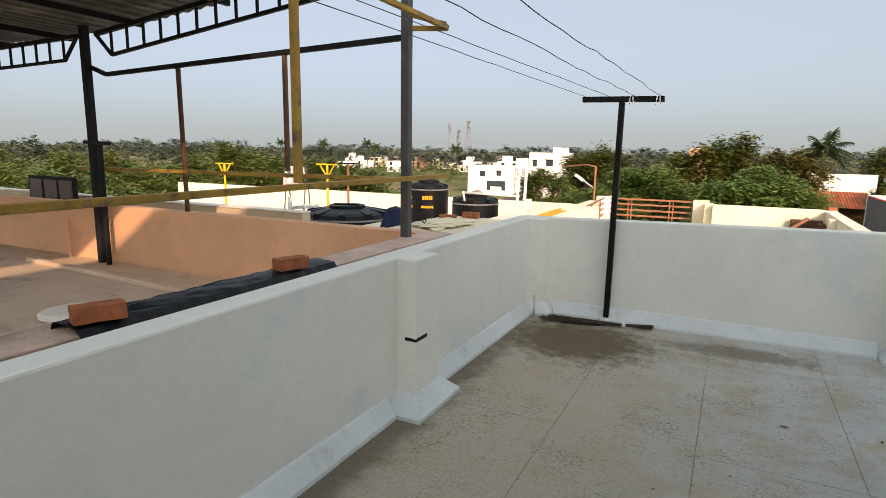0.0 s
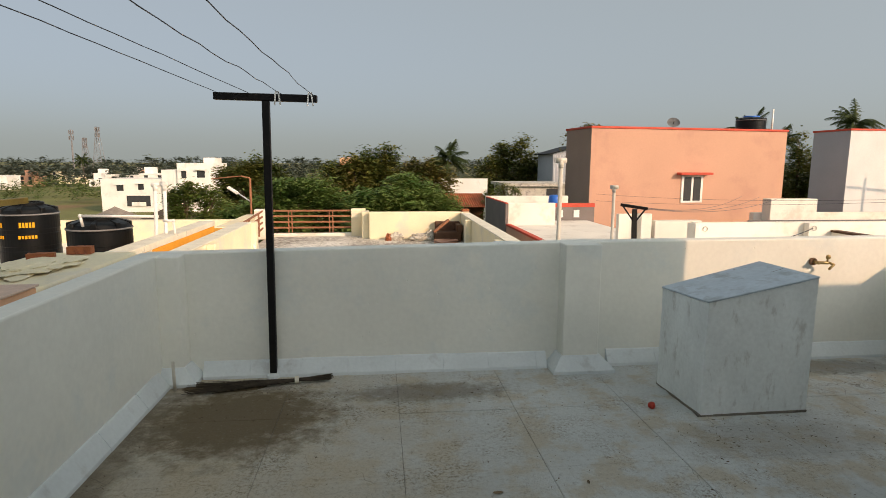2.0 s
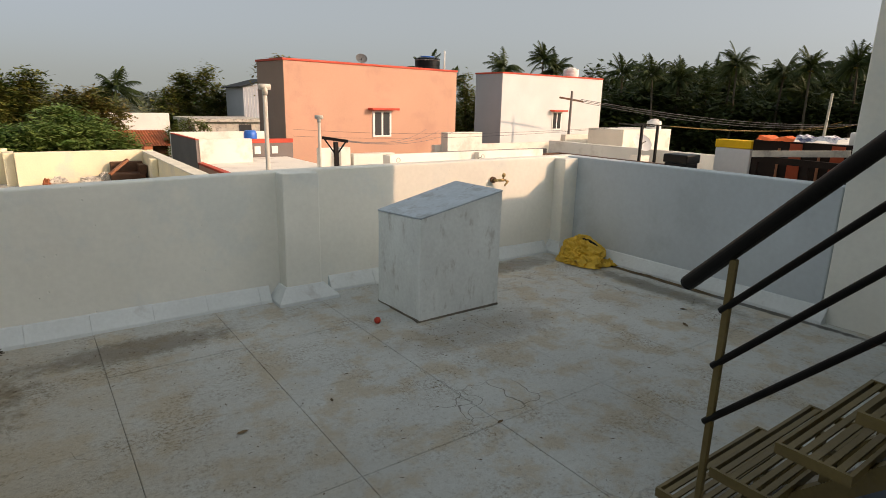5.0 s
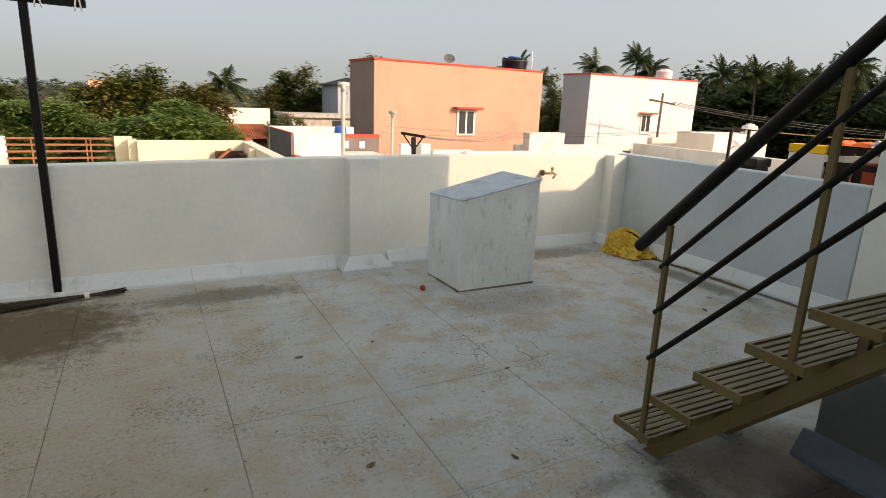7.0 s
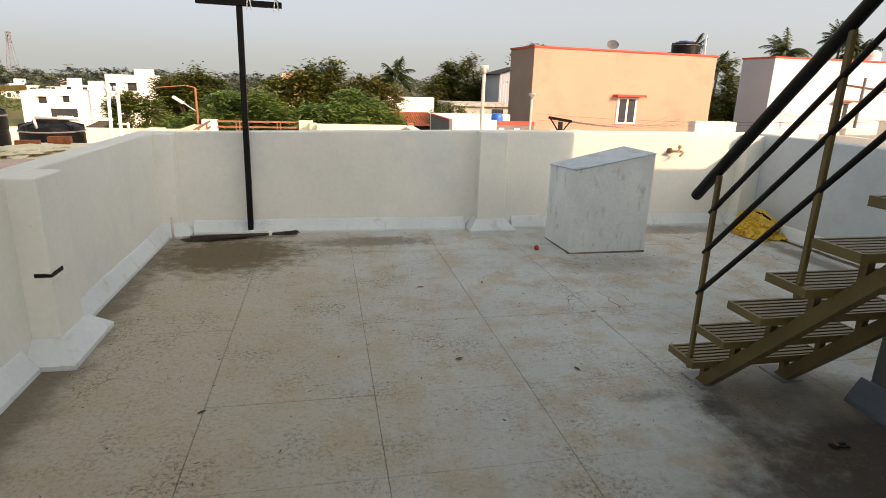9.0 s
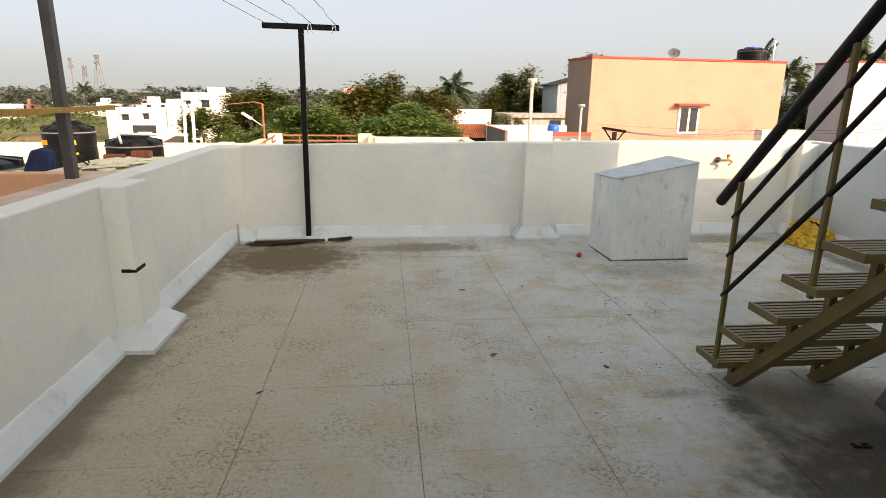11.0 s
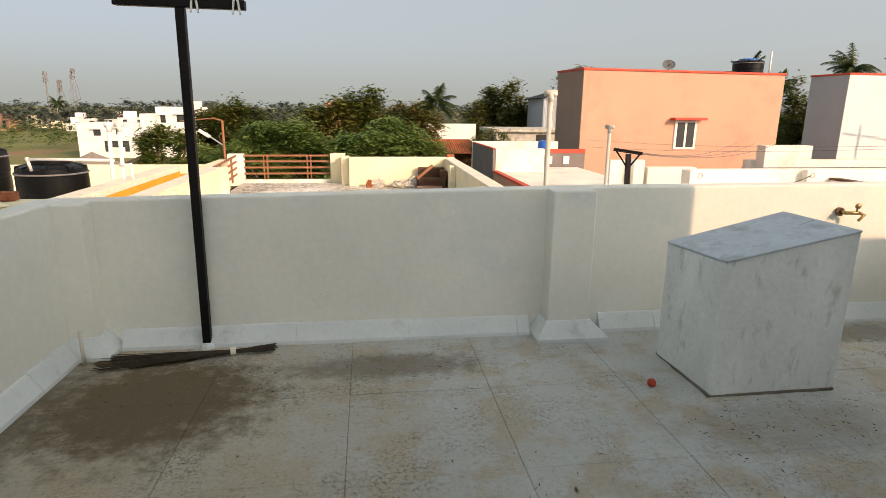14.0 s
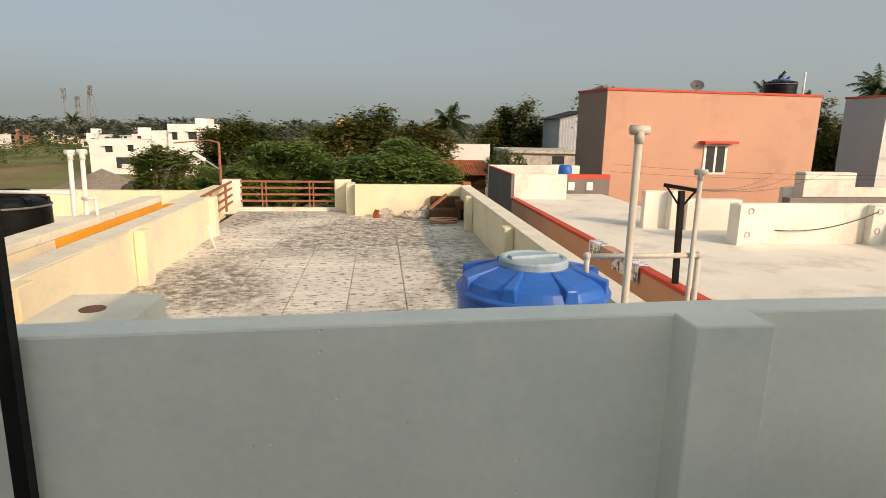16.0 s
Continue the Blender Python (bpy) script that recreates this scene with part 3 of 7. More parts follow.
def pilaster(name, outline_top, foot, z, label):
    """A square pier against a parapet, with a splayed foot of cement round it."""
    x0, x1, y0, y1 = outline_top
    root = thing(name, ((x0 + x1) / 2, (y0 + y1) / 2, 0), label, "pier")
    root["kind"] = "structure"
    part("shaft", boxbm(x0, x1, y0, y1, -0.1, z, 0.01), WALL, root)
    bm = bmesh.new()
    fx0, fx1, fy0, fy1 = foot
    lo = [(fx0, fy0), (fx1, fy0), (fx1, fy1), (fx0, fy1)]
    hi = [(max(fx0, x0 - 0.012), max(fy0, y0 - 0.012)), (min(fx1, x1 + 0.012), max(fy0, y0 - 0.012)), (min(fx1, x1 + 0.012), min(fy1, y1 + 0.012)), (max(fx0, x0 - 0.012), min(fy1, y1 + 0.012))]
    a = [bm.verts.new((u, v, -0.003)) for u, v in lo]
    m_ = [bm.verts.new((u, v, 0.025)) for u, v in lo]
    b = [bm.verts.new((u, v, 0.125)) for u, v in hi]
    for r0, r1 in ((a, m_), (m_, b)):
        for i in range(4):
            bm.faces.new((r0[i], r0[(i + 1) % 4], r1[(i + 1) % 4], r1[i]))
    bm.faces.new(b)
    bm.faces.new(a[::-1])
    part("splayed_foot", bm, SKIRT, root, "blue-grey cement foot")
    return root


pilaster("pilaster_north", (1.26, 1.55, YF - 0.145, YF + 0.03), (1.17, 1.66, YF - 0.235, YF - 0.001), ZF - 0.003, "square grey pier on the parapet with a splayed foot")
west_pier = pilaster("pilaster_west", (XL - 0.03, XL + 0.135, 3.03, 3.33), (XL + 0.001, XL + 0.235, 2.90, 3.46), ZL - 0.003, "square grey pier with an open conduit slot")
pilaster("corner_pier_west", (XL - 0.03, XL + 0.155, YF - 0.14, YF + 0.03), (XL + 0.001, XL + 0.25, YF - 0.225, YF - 0.001), ZL - 0.012, "grey corner pier of the parapet")
pilaster("corner_pier_east", (XR - 0.19, XR + 0.03, YF - 0.15, YF + 0.03), (XR - 0.28, XR - 0.001, YF - 0.23, YF - 0.001), ZF - 0.003, "grey corner pier of the parapet")
# conduit slot, its inner shade drawn as a black block, with a torn plastic lip
slot = bmesh.new()
box(slot, XL + 0.06, XL + 0.140, 3.026, 3.16, 0.450, 0.470)
part("conduit_slot", slot, BLACKMETAL, west_pier, "black block for the shade inside the slot")
lip = bmesh.new()
bar(lip, (XL + 0.10, 3.028, 0.478), (XL + 0.140, 3.024, 0.474), 0.012, 0.010)
bar(lip, (XL + 0.140, 3.025, 0.436), (XL + 0.144, 3.155, 0.432), 0.012, 0.008)
part("slot_lip", lip, WALL, west_pier, "broken cement lip")

# floor panels, parted by scored joints
panel_root = roof_floor
PX = [XL] + [-0.795 + 0.765 * i for i in range(7)] + [XR]
PY = [YF, 4.86, 4.12, 3.30, 2.44, 1.84, 1.05, 0.25, -0.55, -1.5, -2.6]
JW = 0.0012
for i in range(len(PX) - 1):
    for j in range(len(PY) - 1):
        w, d = PX[i + 1] - PX[i] - 2 * JW, PY[j] - PY[j + 1] - 0.0012
        bm = bmesh.new()
        top = 0.0 + R.uniform(-0.0012, 0.0012)
        v = []
        for zz, inset in ((-0.005, 0.0), (top - 0.002, 0.0), (top, 0.0015)):
            v.append([bm.verts.new((sx * (w / 2 - inset), sy * (d / 2 - inset), zz)) for sx, sy in ((-1, -1), (1, -1), (1, 1), (-1, 1))])
        for r0, r1 in ((v[0], v[1]), (v[1], v[2])):
            for k in range(4):
                bm.faces.new((r0[k], r0[(k + 1) % 4], r1[(k + 1) % 4], r1[k]))
        bm.faces.new(v[2])
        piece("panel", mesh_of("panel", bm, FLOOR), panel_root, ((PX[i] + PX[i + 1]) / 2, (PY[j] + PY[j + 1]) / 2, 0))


def skirting(name, p, q, inward, wall_gap, lengths, paint=None):
    """A cement fillet laid in short lengths along the foot of a wall."""
    p, q, inward = Vector(p), Vector(q), Vector(inward)
    d = (q - p).normalized()
    root = thing(name, p, "blue-grey cement skirting laid in short lengths", "skirting")
    root["kind"] = "structure"
    at, total = 0.0, (q - p).length
    while at < total - 0.02:
        ln = min(lengths * R.uniform(0.93, 1.07), total - at)
        bm = bmesh.new()
        h, dp = 0.122 + R.uniform(-0.003, 0.003), 0.080 + R.uniform(-0.003, 0.003)
        prof = [(0.001, -0.004), (dp, -0.004), (dp - 0.003, 0.022), (0.016, h - 0.006), (0.008, h), (0.001, h)]
        ends = []
        for s in (at + 0.0008, at + ln - 0.0008):
            ends.append([bm.verts.new(d * s + inward * a + Vector((0, 0, b))) for a, b in prof])
        n = len(prof)
        for k in range(n):
            bm.faces.new((ends[0][k], ends[0][(k + 1) % n], ends[1][(k + 1) % n], ends[1][k]))
        bm.faces.new(ends[0][::-1])
        bm.faces.new(ends[1])
        bmesh.ops.recalc_face_normals(bm, faces=bm.faces[:])
        piece("skirting_length", mesh_of("skirting_length", bm, paint or SKIRT), root)
        at += ln


skirting("baseboard_north", (XL + 0.255, YF, 0), (1.165, YF, 0), (0, -1, 0), 0, 0.36)
skirting("baseboard_north_east", (1.665, YF, 0), (XR - 0.285, YF, 0), (0, -1, 0), 0, 0.40)
skirting("baseboard_west_far", (XL, 3.465, 0), (XL, YF - 0.23, 0), (1, 0, 0), 0, 0.55)
skirting("baseboard_west", (XL, -2.5, 0), (XL, 2.895, 0), (1, 0, 0), 0, 0.62)
skirting("baseboard_east", (XR, 3.0, 0), (XR, YF - 0.235, 0), (-1, 0, 0), 0, 0.5)

# two slabs added overhead, out of view, to shade the stair foot
structure("stair_gallery", boxbm(2.30, XR - 0.002, -0.3, 2.02, 2.72, 2.9, 0.01), WALL, "unseen concrete slab added to darken the plinth", "landing")
structure("stair_landing", boxbm(0.75, 1.46, -0.3, 1.5, 2.72, 2.9, 0.01), WALL, "unseen concrete slab added to darken the floor below", "landing")
# low plinth beyond the stair, its deep shade put into dark greys
plinth = structure("low_plinth", boxbm(2.31, XR - 0.002, -0.3, 2.02, -0.004, 0.50, 0.012), PLINTHGREY, "low masonry plinth beside the stair foot, its shade in the dark grey", "plinth")
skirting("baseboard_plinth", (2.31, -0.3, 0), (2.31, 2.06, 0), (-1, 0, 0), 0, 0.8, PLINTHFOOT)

# ---- masonry block with a sloping top ----


def masonry_block():
    root = thing("masonry_block", (2.25, 4.9, 0), "blue-grey plastered masonry block with a sloping top", "plinth")
    bm = bmesh.new()
    o = [(1.893, 4.622), (2.628, 4.632), (2.620, 5.205), (1.876, 5.180)]
    top = [0.748, 0.893, 0.893, 0.722]
    a = [bm.verts.new((x, y, 0.012)) for x, y in o]
    b = [bm.verts.new((x, y, z)) for (x, y), z in zip(o, top)]
    for i in range(4):
        bm.faces.new((a[i], a[(i + 1) % 4], b[(i + 1) % 4], b[i]))
    bm.faces.new(b)
    bm.faces.new(a[::-1])
    bmesh.ops.subdivide_edges(bm, edges=bm.edges[:], cuts=8, use_grid_fill=True)
    for v in bm.verts:
        n = noise.noise(v.co * 4.0) * 0.006 + noise.noise(v.co * 13.0) * 0.003
        v.co += Vector((n, n * 0.8, n * 0.5 if v.co.z > 0.1 else 0))
    part("body", bm, BLOCKPAINT, root, smooth=False)
    bm = bmesh.new()
    slab = [(x + (-0.006 if x < 2.2 else 0.006), y + (-0.006 if y < 4.9 else 0.006)) for x, y in o]
    a = [bm.verts.new((x, y, z + 0.001)) for (x, y), z in zip(slab, top)]
    b = [bm.verts.new((x, y, z + 0.014)) for (x, y), z in zip(slab, top)]
    for i in range(4):
        bm.faces.new((a[i], a[(i + 1) % 4], b[(i + 1) % 4], b[i]))
    bm.faces.new(b)
    bm.faces.new(a[::-1])
    bevelled(bm, 0.005)
    part("cap", bm, material("block_cap_paint", (0.47, 0.54, 0.60), 0.7, 3, 0.12, 30, 0.5, second=(0.34, 0.38, 0.41), amount=0.3, second_scale=5), root, "bluer cement cap")
    # hairline cracks across the cap
    def on_cap(u, v):
        p = [Vector((x, y, z + 0.0135)) for (x, y), z in zip(o, top)]
        return p[0].lerp(p[1], u).lerp(p[3].lerp(p[2], u), v)
    for path in (((0.03, 0.42), (0.30, 0.47), (0.62, 0.45), (0.97, 0.52)), ((0.34, 0.04), (0.36, 0.47), (0.33, 0.96)), ((0.68, 0.45), (0.70, 0.95))):
        bm = bmesh.new()
        for s, e in zip(path, path[1:]):
            bar(bm, on_cap(*s), on_cap(*e), 0.004, 0.003)
        part("crack", bm, JOINT, root, "dark hairline crack")
    # rough mortar line round the foot
    bm = bmesh.new()
    box(bm, 1.880, 2.628, 4.622, 5.20, -0.002, 0.014)
    bmesh.ops.subdivide_edges(bm, edges=bm.edges[:], cuts=12, use_grid_fill=True)
    for v in bm.verts:
        v.co += Vector((noise.noise(v.co * 11), noise.noise(v.co * 11 + Vector((5, 5, 5))), 0)) * 0.012
    part("mortar_foot", bm, material("rough_mortar", (0.19, 0.17, 0.14), 0.95, 12, 0.3, 60, 0.6), root, "rough dark mortar edge")
    return root


masonry_block()

# ---- clothes-line pole ----


def line_pole():
    root = thing("clothesline_pole", (-0.95, 5.60, 0), "black steel clothesline pole with a crossbar", "clothesline pole")
    bm = bmesh.new()
    bar(bm, (-0.95, 5.605, -0.003), (-0.93, 5.60, 2.03), 0.05, 0.05, (0, 1, 0))
    part("post", bevelled(bm, 0.004, 1), BLACKMETAL, root)
    bm = bmesh.new()
    bar(bm, (-1.287, 5.623, 2.062), (-0.573, 5.575, 2.048), 0.05, 0.05)
    part("crossbar", bevelled(bm, 0.004, 1), BLACKMETAL, root)
    return root


line_pole()
back_pole = thing("clothesline_pole", (-1.7, -6.0, 0), "black steel clothesline pole with a slanting crossbar", "clothesline pole")
bm = bmesh.new()
bar(bm, (-1.6, -6.02, -0.003), (-1.6, -6.02, 2.25), 0.05, 0.05, (0, 1, 0))
part("post", bm, BLACKMETAL, back_pole)
bm = bmesh.new()
bar(bm, (-2.68, -6.02, 2.50), (-0.88, -6.02, 2.06), 0.05, 0.05)
part("crossbar", bm, BLACKMETAL, back_pole)
# mortar dab at the pole's foot
bm = bmesh.new()
lathe(bm, [(0.055, -0.002), (0.05, 0.02), (0.03, 0.035)], (-0.95, 5.60, 0), 9)
single("mortar_dab", bm, SKIRT, "blob of grey mortar at the pole foot", "mortar")


def wire(name, pts, r, mat, label, category="wire", group=""):
    cu = bpy.data.curves.new(name, 'CURVE')
    cu.dimensions, cu.bevel_depth, cu.bevel_resolution = '3D', r, 1
    sp = cu.splines.new('POLY')
    sp.points.add(len(pts) - 1)
    for q, p in zip(sp.points, pts):
        q.co = (*p, 1)
    cu.materials.append(mat)
    return tagged(new(name, cu), label, category, group)


def sag(p, q, drop, n=24, wave=0.0, seed=0):
    rr = random.Random(seed)
    p, q = Vector(p), Vector(q)
    out = []
    for i in range(n + 1):
        f = i / n
        c = p.lerp(q, f) - Vector((0, 0, drop * 4 * f * (1 - f)))
        if wave and 0 < i < n:
            c += Vector((rr.uniform(-wave, wave), rr.uniform(-wave, wave), rr.uniform(-wave, wave)))
        out.append(c)
    return out


CROSS = [(-1.27, 5.62, 2.09), (-1.05, 5.607, 2.086), (-0.82, 5.592, 2.080), (-0.60, 5.577, 2.076)]
ENDS = [(-1.87, -6.0, 2.23), (-2.62, -6.0, 2.54), (-1.11, -6.0, 2.09), (-0.93, -6.0, 2.14)]
for k, (p, q) in enumerate(zip(CROSS, ENDS)):
    wire("clothesline_wire", sag(p, q, 0.0, 60, 0.002 if k < 2 else 0.008, k), 0.0022, WIRE, "thin dark clothesline wire", "wire", "clothesline wires")


def clothes_peg(at, rz):
    root = thing("clothes_peg", at, "pale plastic clothes peg on the crossbar", "clothes peg", "clothes pegs")
    for s in (-1, 1):
        bm = bmesh.new()
        bar(bm, (at[0] + s * 0.008, at[1] - 0.036, at[2] + 0.045), (at[0] + s * 0.020, at[1] - 0.036, at[2] - 0.050), 0.010, 0.010, (0, 1, 0))
        part("jaw", bm, PVCWHITE, root)
    return root


clothes_peg((-0.845, 5.597, 2.05), 0)
clothes_peg((-0.618, 5.581, 2.045), 0)

# ---- steel stair ----


def steel_stair():
    root = thing("steel_stair", (1.9, 2.4, 0), "olive-gold steel stair with slatted treads and black rails", "stair")
    n = 14
    y0, z0, going, rise = 2.433, 0.172, 0.1826, 0.1917
    for k in range(n):
        y, z = y0 - going * k, z0 + rise * k
        fr = bmesh.new()
        box(fr, 1.490, 1.502, y - 0.205, y, z - 0.035, z)
        box(fr, 2.228, 2.24, y - 0.205, y, z - 0.035, z)
        box(fr, 1.502, 2.228, y - 0.012, y, z - 0.035, z - 0.001)
        box(fr, 1.502, 2.228, y - 0.205, y - 0.193, z - 0.035, z - 0.001)
        tread = part("tread_frame", fr, OLIVE, root)
        for s in range(5):
            sl = bmesh.new()
            yy = y - 0.036 - s * 0.0335
            box(sl, 1.502, 2.228, yy - 0.010, yy + 0.010, z - 0.010, z - 0.002)
            ob = part("slat", sl, OLIVE, tread)
        for x in (1.646, 2.118):
            lg = bmesh.new()
            zs = max(0.0, (2.36 - (y - 0.1)) * rise / going)
            box(lg, x - 0.016, x + 0.016, y - 0.115, y - 0.085, zs, z - 0.036)
            part("bracket", lg, OLIVE, root)
    slope = rise / going
    for x in (1.646, 2.118):
        st = bmesh.new()
        yb, zb = 2.40, -0.02
        yt = yb - going * n
        zt = zb + rise * n
        prism(st, [(2.36, 0.009), (2.278, 0.009), (yt - 0.082, (2.278 - yt + 0.082) * rise / going), (yt, (2.36 - yt) * rise / going)], 'x', x - 0.028, x + 0.028)
        part("stringer", st, OLIVE, root)
        ft = bmesh.new()
        box(ft, x - 0.06, x + 0.06, 2.26, 2.43, -0.001, 0.008)
        part("foot_plate", ft, DUSTBAND, root, "thin steel foot plate")
    for k in (0, 3, 6, 9, 12):
        y, z = 2.284 - going * k, 0.145 + rise * k
        ps = bmesh.new()
        bar(ps, (1.512, y, z - 0.03), (1.512, y, z + 0.93), 0.022, 0.022, (0, 1, 0))
        part("post", bevelled(ps, 0.003, 1), OLIVE, root)
    hr = bmesh.new()
    a, b = Vector((1.514, 2.428, 0.958)), Vector((1.514, 2.428 - going * 13, 0.958 + rise * 13))
    d = (b - a).normalized()
    tube(hr, a, b, 0.0255, 16)
    part("handrail", hr, BLACKMETAL, root, "thick black round handrail", smooth=True)
    cap = bmesh.new()
    lathe(cap, [(0.0255, 0), (0.023, 0.009), (0.014, 0.017), (0.004, 0.02)], (0, 0, 0), 16)
    q = d.to_track_quat('Z', 'Y').to_matrix().to_4x4()
    bmesh.ops.transform(cap, matrix=Matrix.Translation(a) @ q @ pose(0, 0, 0, 180), verts=cap.verts[:])
    part("rail_end", cap, BLACKMETAL, root, smooth=True)
    for z in (0.899, 0.706, 0.502):
        mr = bmesh.new()
        a = Vector((1.509, 2.302, z))
        tube(mr, a, a + Vector((0, -going * 12.4, rise * 12.55)), 0.0118, 12)
        part("mid_rail", mr, BLACKMETAL, root, "thin black rail", smooth=True)
    return root


steel_stair()

# ---- small things on our roof ----


def broom():
    root = thing("stick_broom", (-1.0, 5.44, 0), "bundle broom of dark dry sticks lying on the floor", "broom")
    rr = random.Random(3)
    for k in range(95):
        bm = bmesh.new()
        a = Vector((-0.74 + rr.uniform(-0.02, 0.02), 5.455 + rr.uniform(-0.012, 0.012), 0.018 + rr.uniform(0, 0.018)))
        ang = rr.uniform(-0.19, 0.12)
        ln = rr.uniform(0.55, 0.80)
        b = a + Vector((-ln, -0.06 + ang * ln, -0.012 + rr.uniform(-0.003, 0.012)))
        b.z = max(b.z, 0.005)
        c = a + Vector((rr.uniform(0.14, 0.24), rr.uniform(0.0, 0.05), rr.uniform(-0.008, 0.015)))
        tube(bm, c, a, 0.0028, 5)
        tube(bm, a, b, 0.0028, 5, 0.0014)
        part("stick", bm, TWIG, root)
    bm = bmesh.new()
    tube(bm, (-0.775, 5.45, 0.027), (-0.745, 5.455, 0.027), 0.027, 12)
    part("binding", bm, PALECOPING, root, "pale cord binding")
    return root


broom()

soil = bmesh.new()
bmesh.ops.create_grid(soil, x_segments=26, y_segments=10, size=0.5)
for v in soil.verts:
    x, y = v.co.x * 2, v.co.y * 2
    edge = max(0.0, 1 - x * x - y * y)
    v.co = Vector((-1.26 + x * 0.30, 5.42 + y * 0.09, 0.0025 + (0.012 * noise.noise(Vector((x * 5, y * 3, 2))) + 0.010) * edge if edge > 0 else -0.003))
single("swept_soil", soil, SOILBIT, "little heap of swept soil in the corner", "soil", kind="stuff")


def brass_tap():
    root = thing("garden_tap", (3.41, 5.664, 0.82), "brass tap on a rusty flange in the parapet", "tap")
    bm = bmesh.new()
    tube(bm, (3.41, 5.664, 0.815), (3.41, 5.63, 0.815), 0.038, 16)
    part("flange", bm, RUST, root, "rusty round flange")
    bm = bmesh.new()
    tube(bm, (3.41, 5.63, 0.815), (3.41, 5.56, 0.815), 0.017, 12)
    tube(bm, (3.41, 5.58, 0.815), (3.50, 5.54, 0.818), 0.016, 12)
    tube(bm, (3.50, 5.54, 0.822), (3.55, 5.525, 0.80), 0.013, 12)
    tube(bm, (3.55, 5.525, 0.805), (3.49, 5.52, 0.755), 0.012, 12)
    part("spout", bm, BRASS, root, "dull brass spout", smooth=True)
    bm = bmesh.new()
    tube(bm, (3.485, 5.547, 0.825), (3.49, 5.545, 0.872), 0.009, 10)
    bmesh.ops.create_uvsphere(bm, u_segments=12, v_segments=8, radius=0.026, matrix=Matrix.Translation((3.492, 5.545, 0.878)) @ Matrix.Diagonal((1.1, 0.6, 1.0, 1)))
    part("handle", bm, BRASS, root, smooth=True)
    root.scale = (0.8, 0.8, 0.8)
    return root


brass_tap()


def crumpled(name, centre, size, mat, label, category, seed, hole=False):
    bm = bmesh.new()
    bmesh.ops.create_icosphere(bm, subdivisions=5, radius=1.0)
    off = Vector((seed * 3.1, seed * 1.7, seed))
    for v in bm.verts:
        c = v.co.copy()
        fold = abs(noise.noise(c * 2.1 + off)) * 0.55 + abs(noise.noise(c * 5.0 + off)) * 0.22
        c *= 0.75 + fold
        c.z = max(c.z, -0.55 + 0.06 * noise.noise(c * 3 + off))
        v.co = Vector((c.x * size[0], c.y * size[1], (c.z + 0.55) * size[2])) + Vector(centre)
    return single(name, bm, mat, label, category)


def yellow_sack():
    """A slumped sack: faceted hump with pinched folds, a torn mouth whose shade is a black lump, and a trailing corner.
    """
    root = thing("yellow_sack", (4.18, 5.18, 0), "crumpled yellow woven plastic sack lying on the floor", "sack")
    rs = random.Random(12)
    planes = []
    for i in range(22):
        u = Vector((rs.uniform(-1, 1), rs.uniform(-1, 1), rs.uniform(-0.1, 1))).normalized()
        planes.append((u, rs.uniform(0.66, 1.0)))
    bm = bmesh.new()
    bmesh.ops.create_icosphere(bm, subdivisions=6, radius=1.0)
    off = Vector((4.2, 1.7, 9.1))
    for v in bm.verts:
        c = v.co.copy()
        r = min([d / c.dot(u) for u, d in planes if c.dot(u) > 0.05] + [1.2])
        fold = abs(noise.noise(c * 2.3 + off))
        crease = 0.42 * max(0.0, 0.30 - fold) + 0.16 * abs(noise.noise(c * 5.5 + off)) + 0.06 * abs(noise.noise(c * 13 + off))
        c *= r + 0.10 - crease
        low = -0.12 + 0.05 * noise.noise(c * 2 + off)
        c.z = max(c.z, low)
        lean = 1.0 - 0.55 * max(0.0, c.x * 0.5 - c.y * 0.6)
        v.co = Vector((c.x * 0.225 + 4.19, c.y * 0.26 + 5.17, max(0.0, (c.z + 0.14) * 0.285 * lean)))
    part("body", bm, YELLOWBAG, root)
    for x0, y0, w, d, seed in ((4.24, 4.93, 0.22, 0.17, 3), (4.37, 4.90, 0.17, 0.10, 8)):
        bm = bmesh.new()
        bmesh.ops.create_grid(bm, x_segments=22, y_segments=14, size=0.5)
        for v in bm.verts:
            x, y = v.co.x, v.co.y
            v.co = Vector((x0 + x * w + 0.03 * noise.noise(Vector((x * 4, y * 4, seed))), y0 + y * d - x * 0.06,
                           0.010 + 0.06 * max(0, y) + 0.075 * abs(noise.noise(Vector((x * 5, y * 5, seed)))) * (1 - 1.2 * max(abs(x), abs(y)))))
        bmesh.ops.solidify(bm, geom=bm.faces[:], thickness=0.003)
        part("trailing_flap", bm, YELLOWBAG, root)
    # flat black lump stands for the shade inside the torn mouth
    bm = bmesh.new()
    bmesh.ops.create_icosphere(bm, subdivisions=3, radius=1, matrix=Matrix.Translation((4.27, 5.12, 0.185)) @ Matrix.Rotation(0.75, 4, 'Y') @ Matrix.Rotation(0.6, 4, 'Z') @ Matrix.Diagonal((0.055, 0.125, 0.03, 1)))
    for v in bm.verts:
        v.co += Vector((1, 1, 0.3)) * 0.02 * noise.noise(v.co * 14)
    part("open_mouth", bm, BLACKTANK, root, "black lump for the shade in the torn opening")
    return root


yellow_sack()
soil2 = bmesh.new()
bmesh.ops.create_grid(soil2, x_segments=40, y_segments=8, size=0.5)
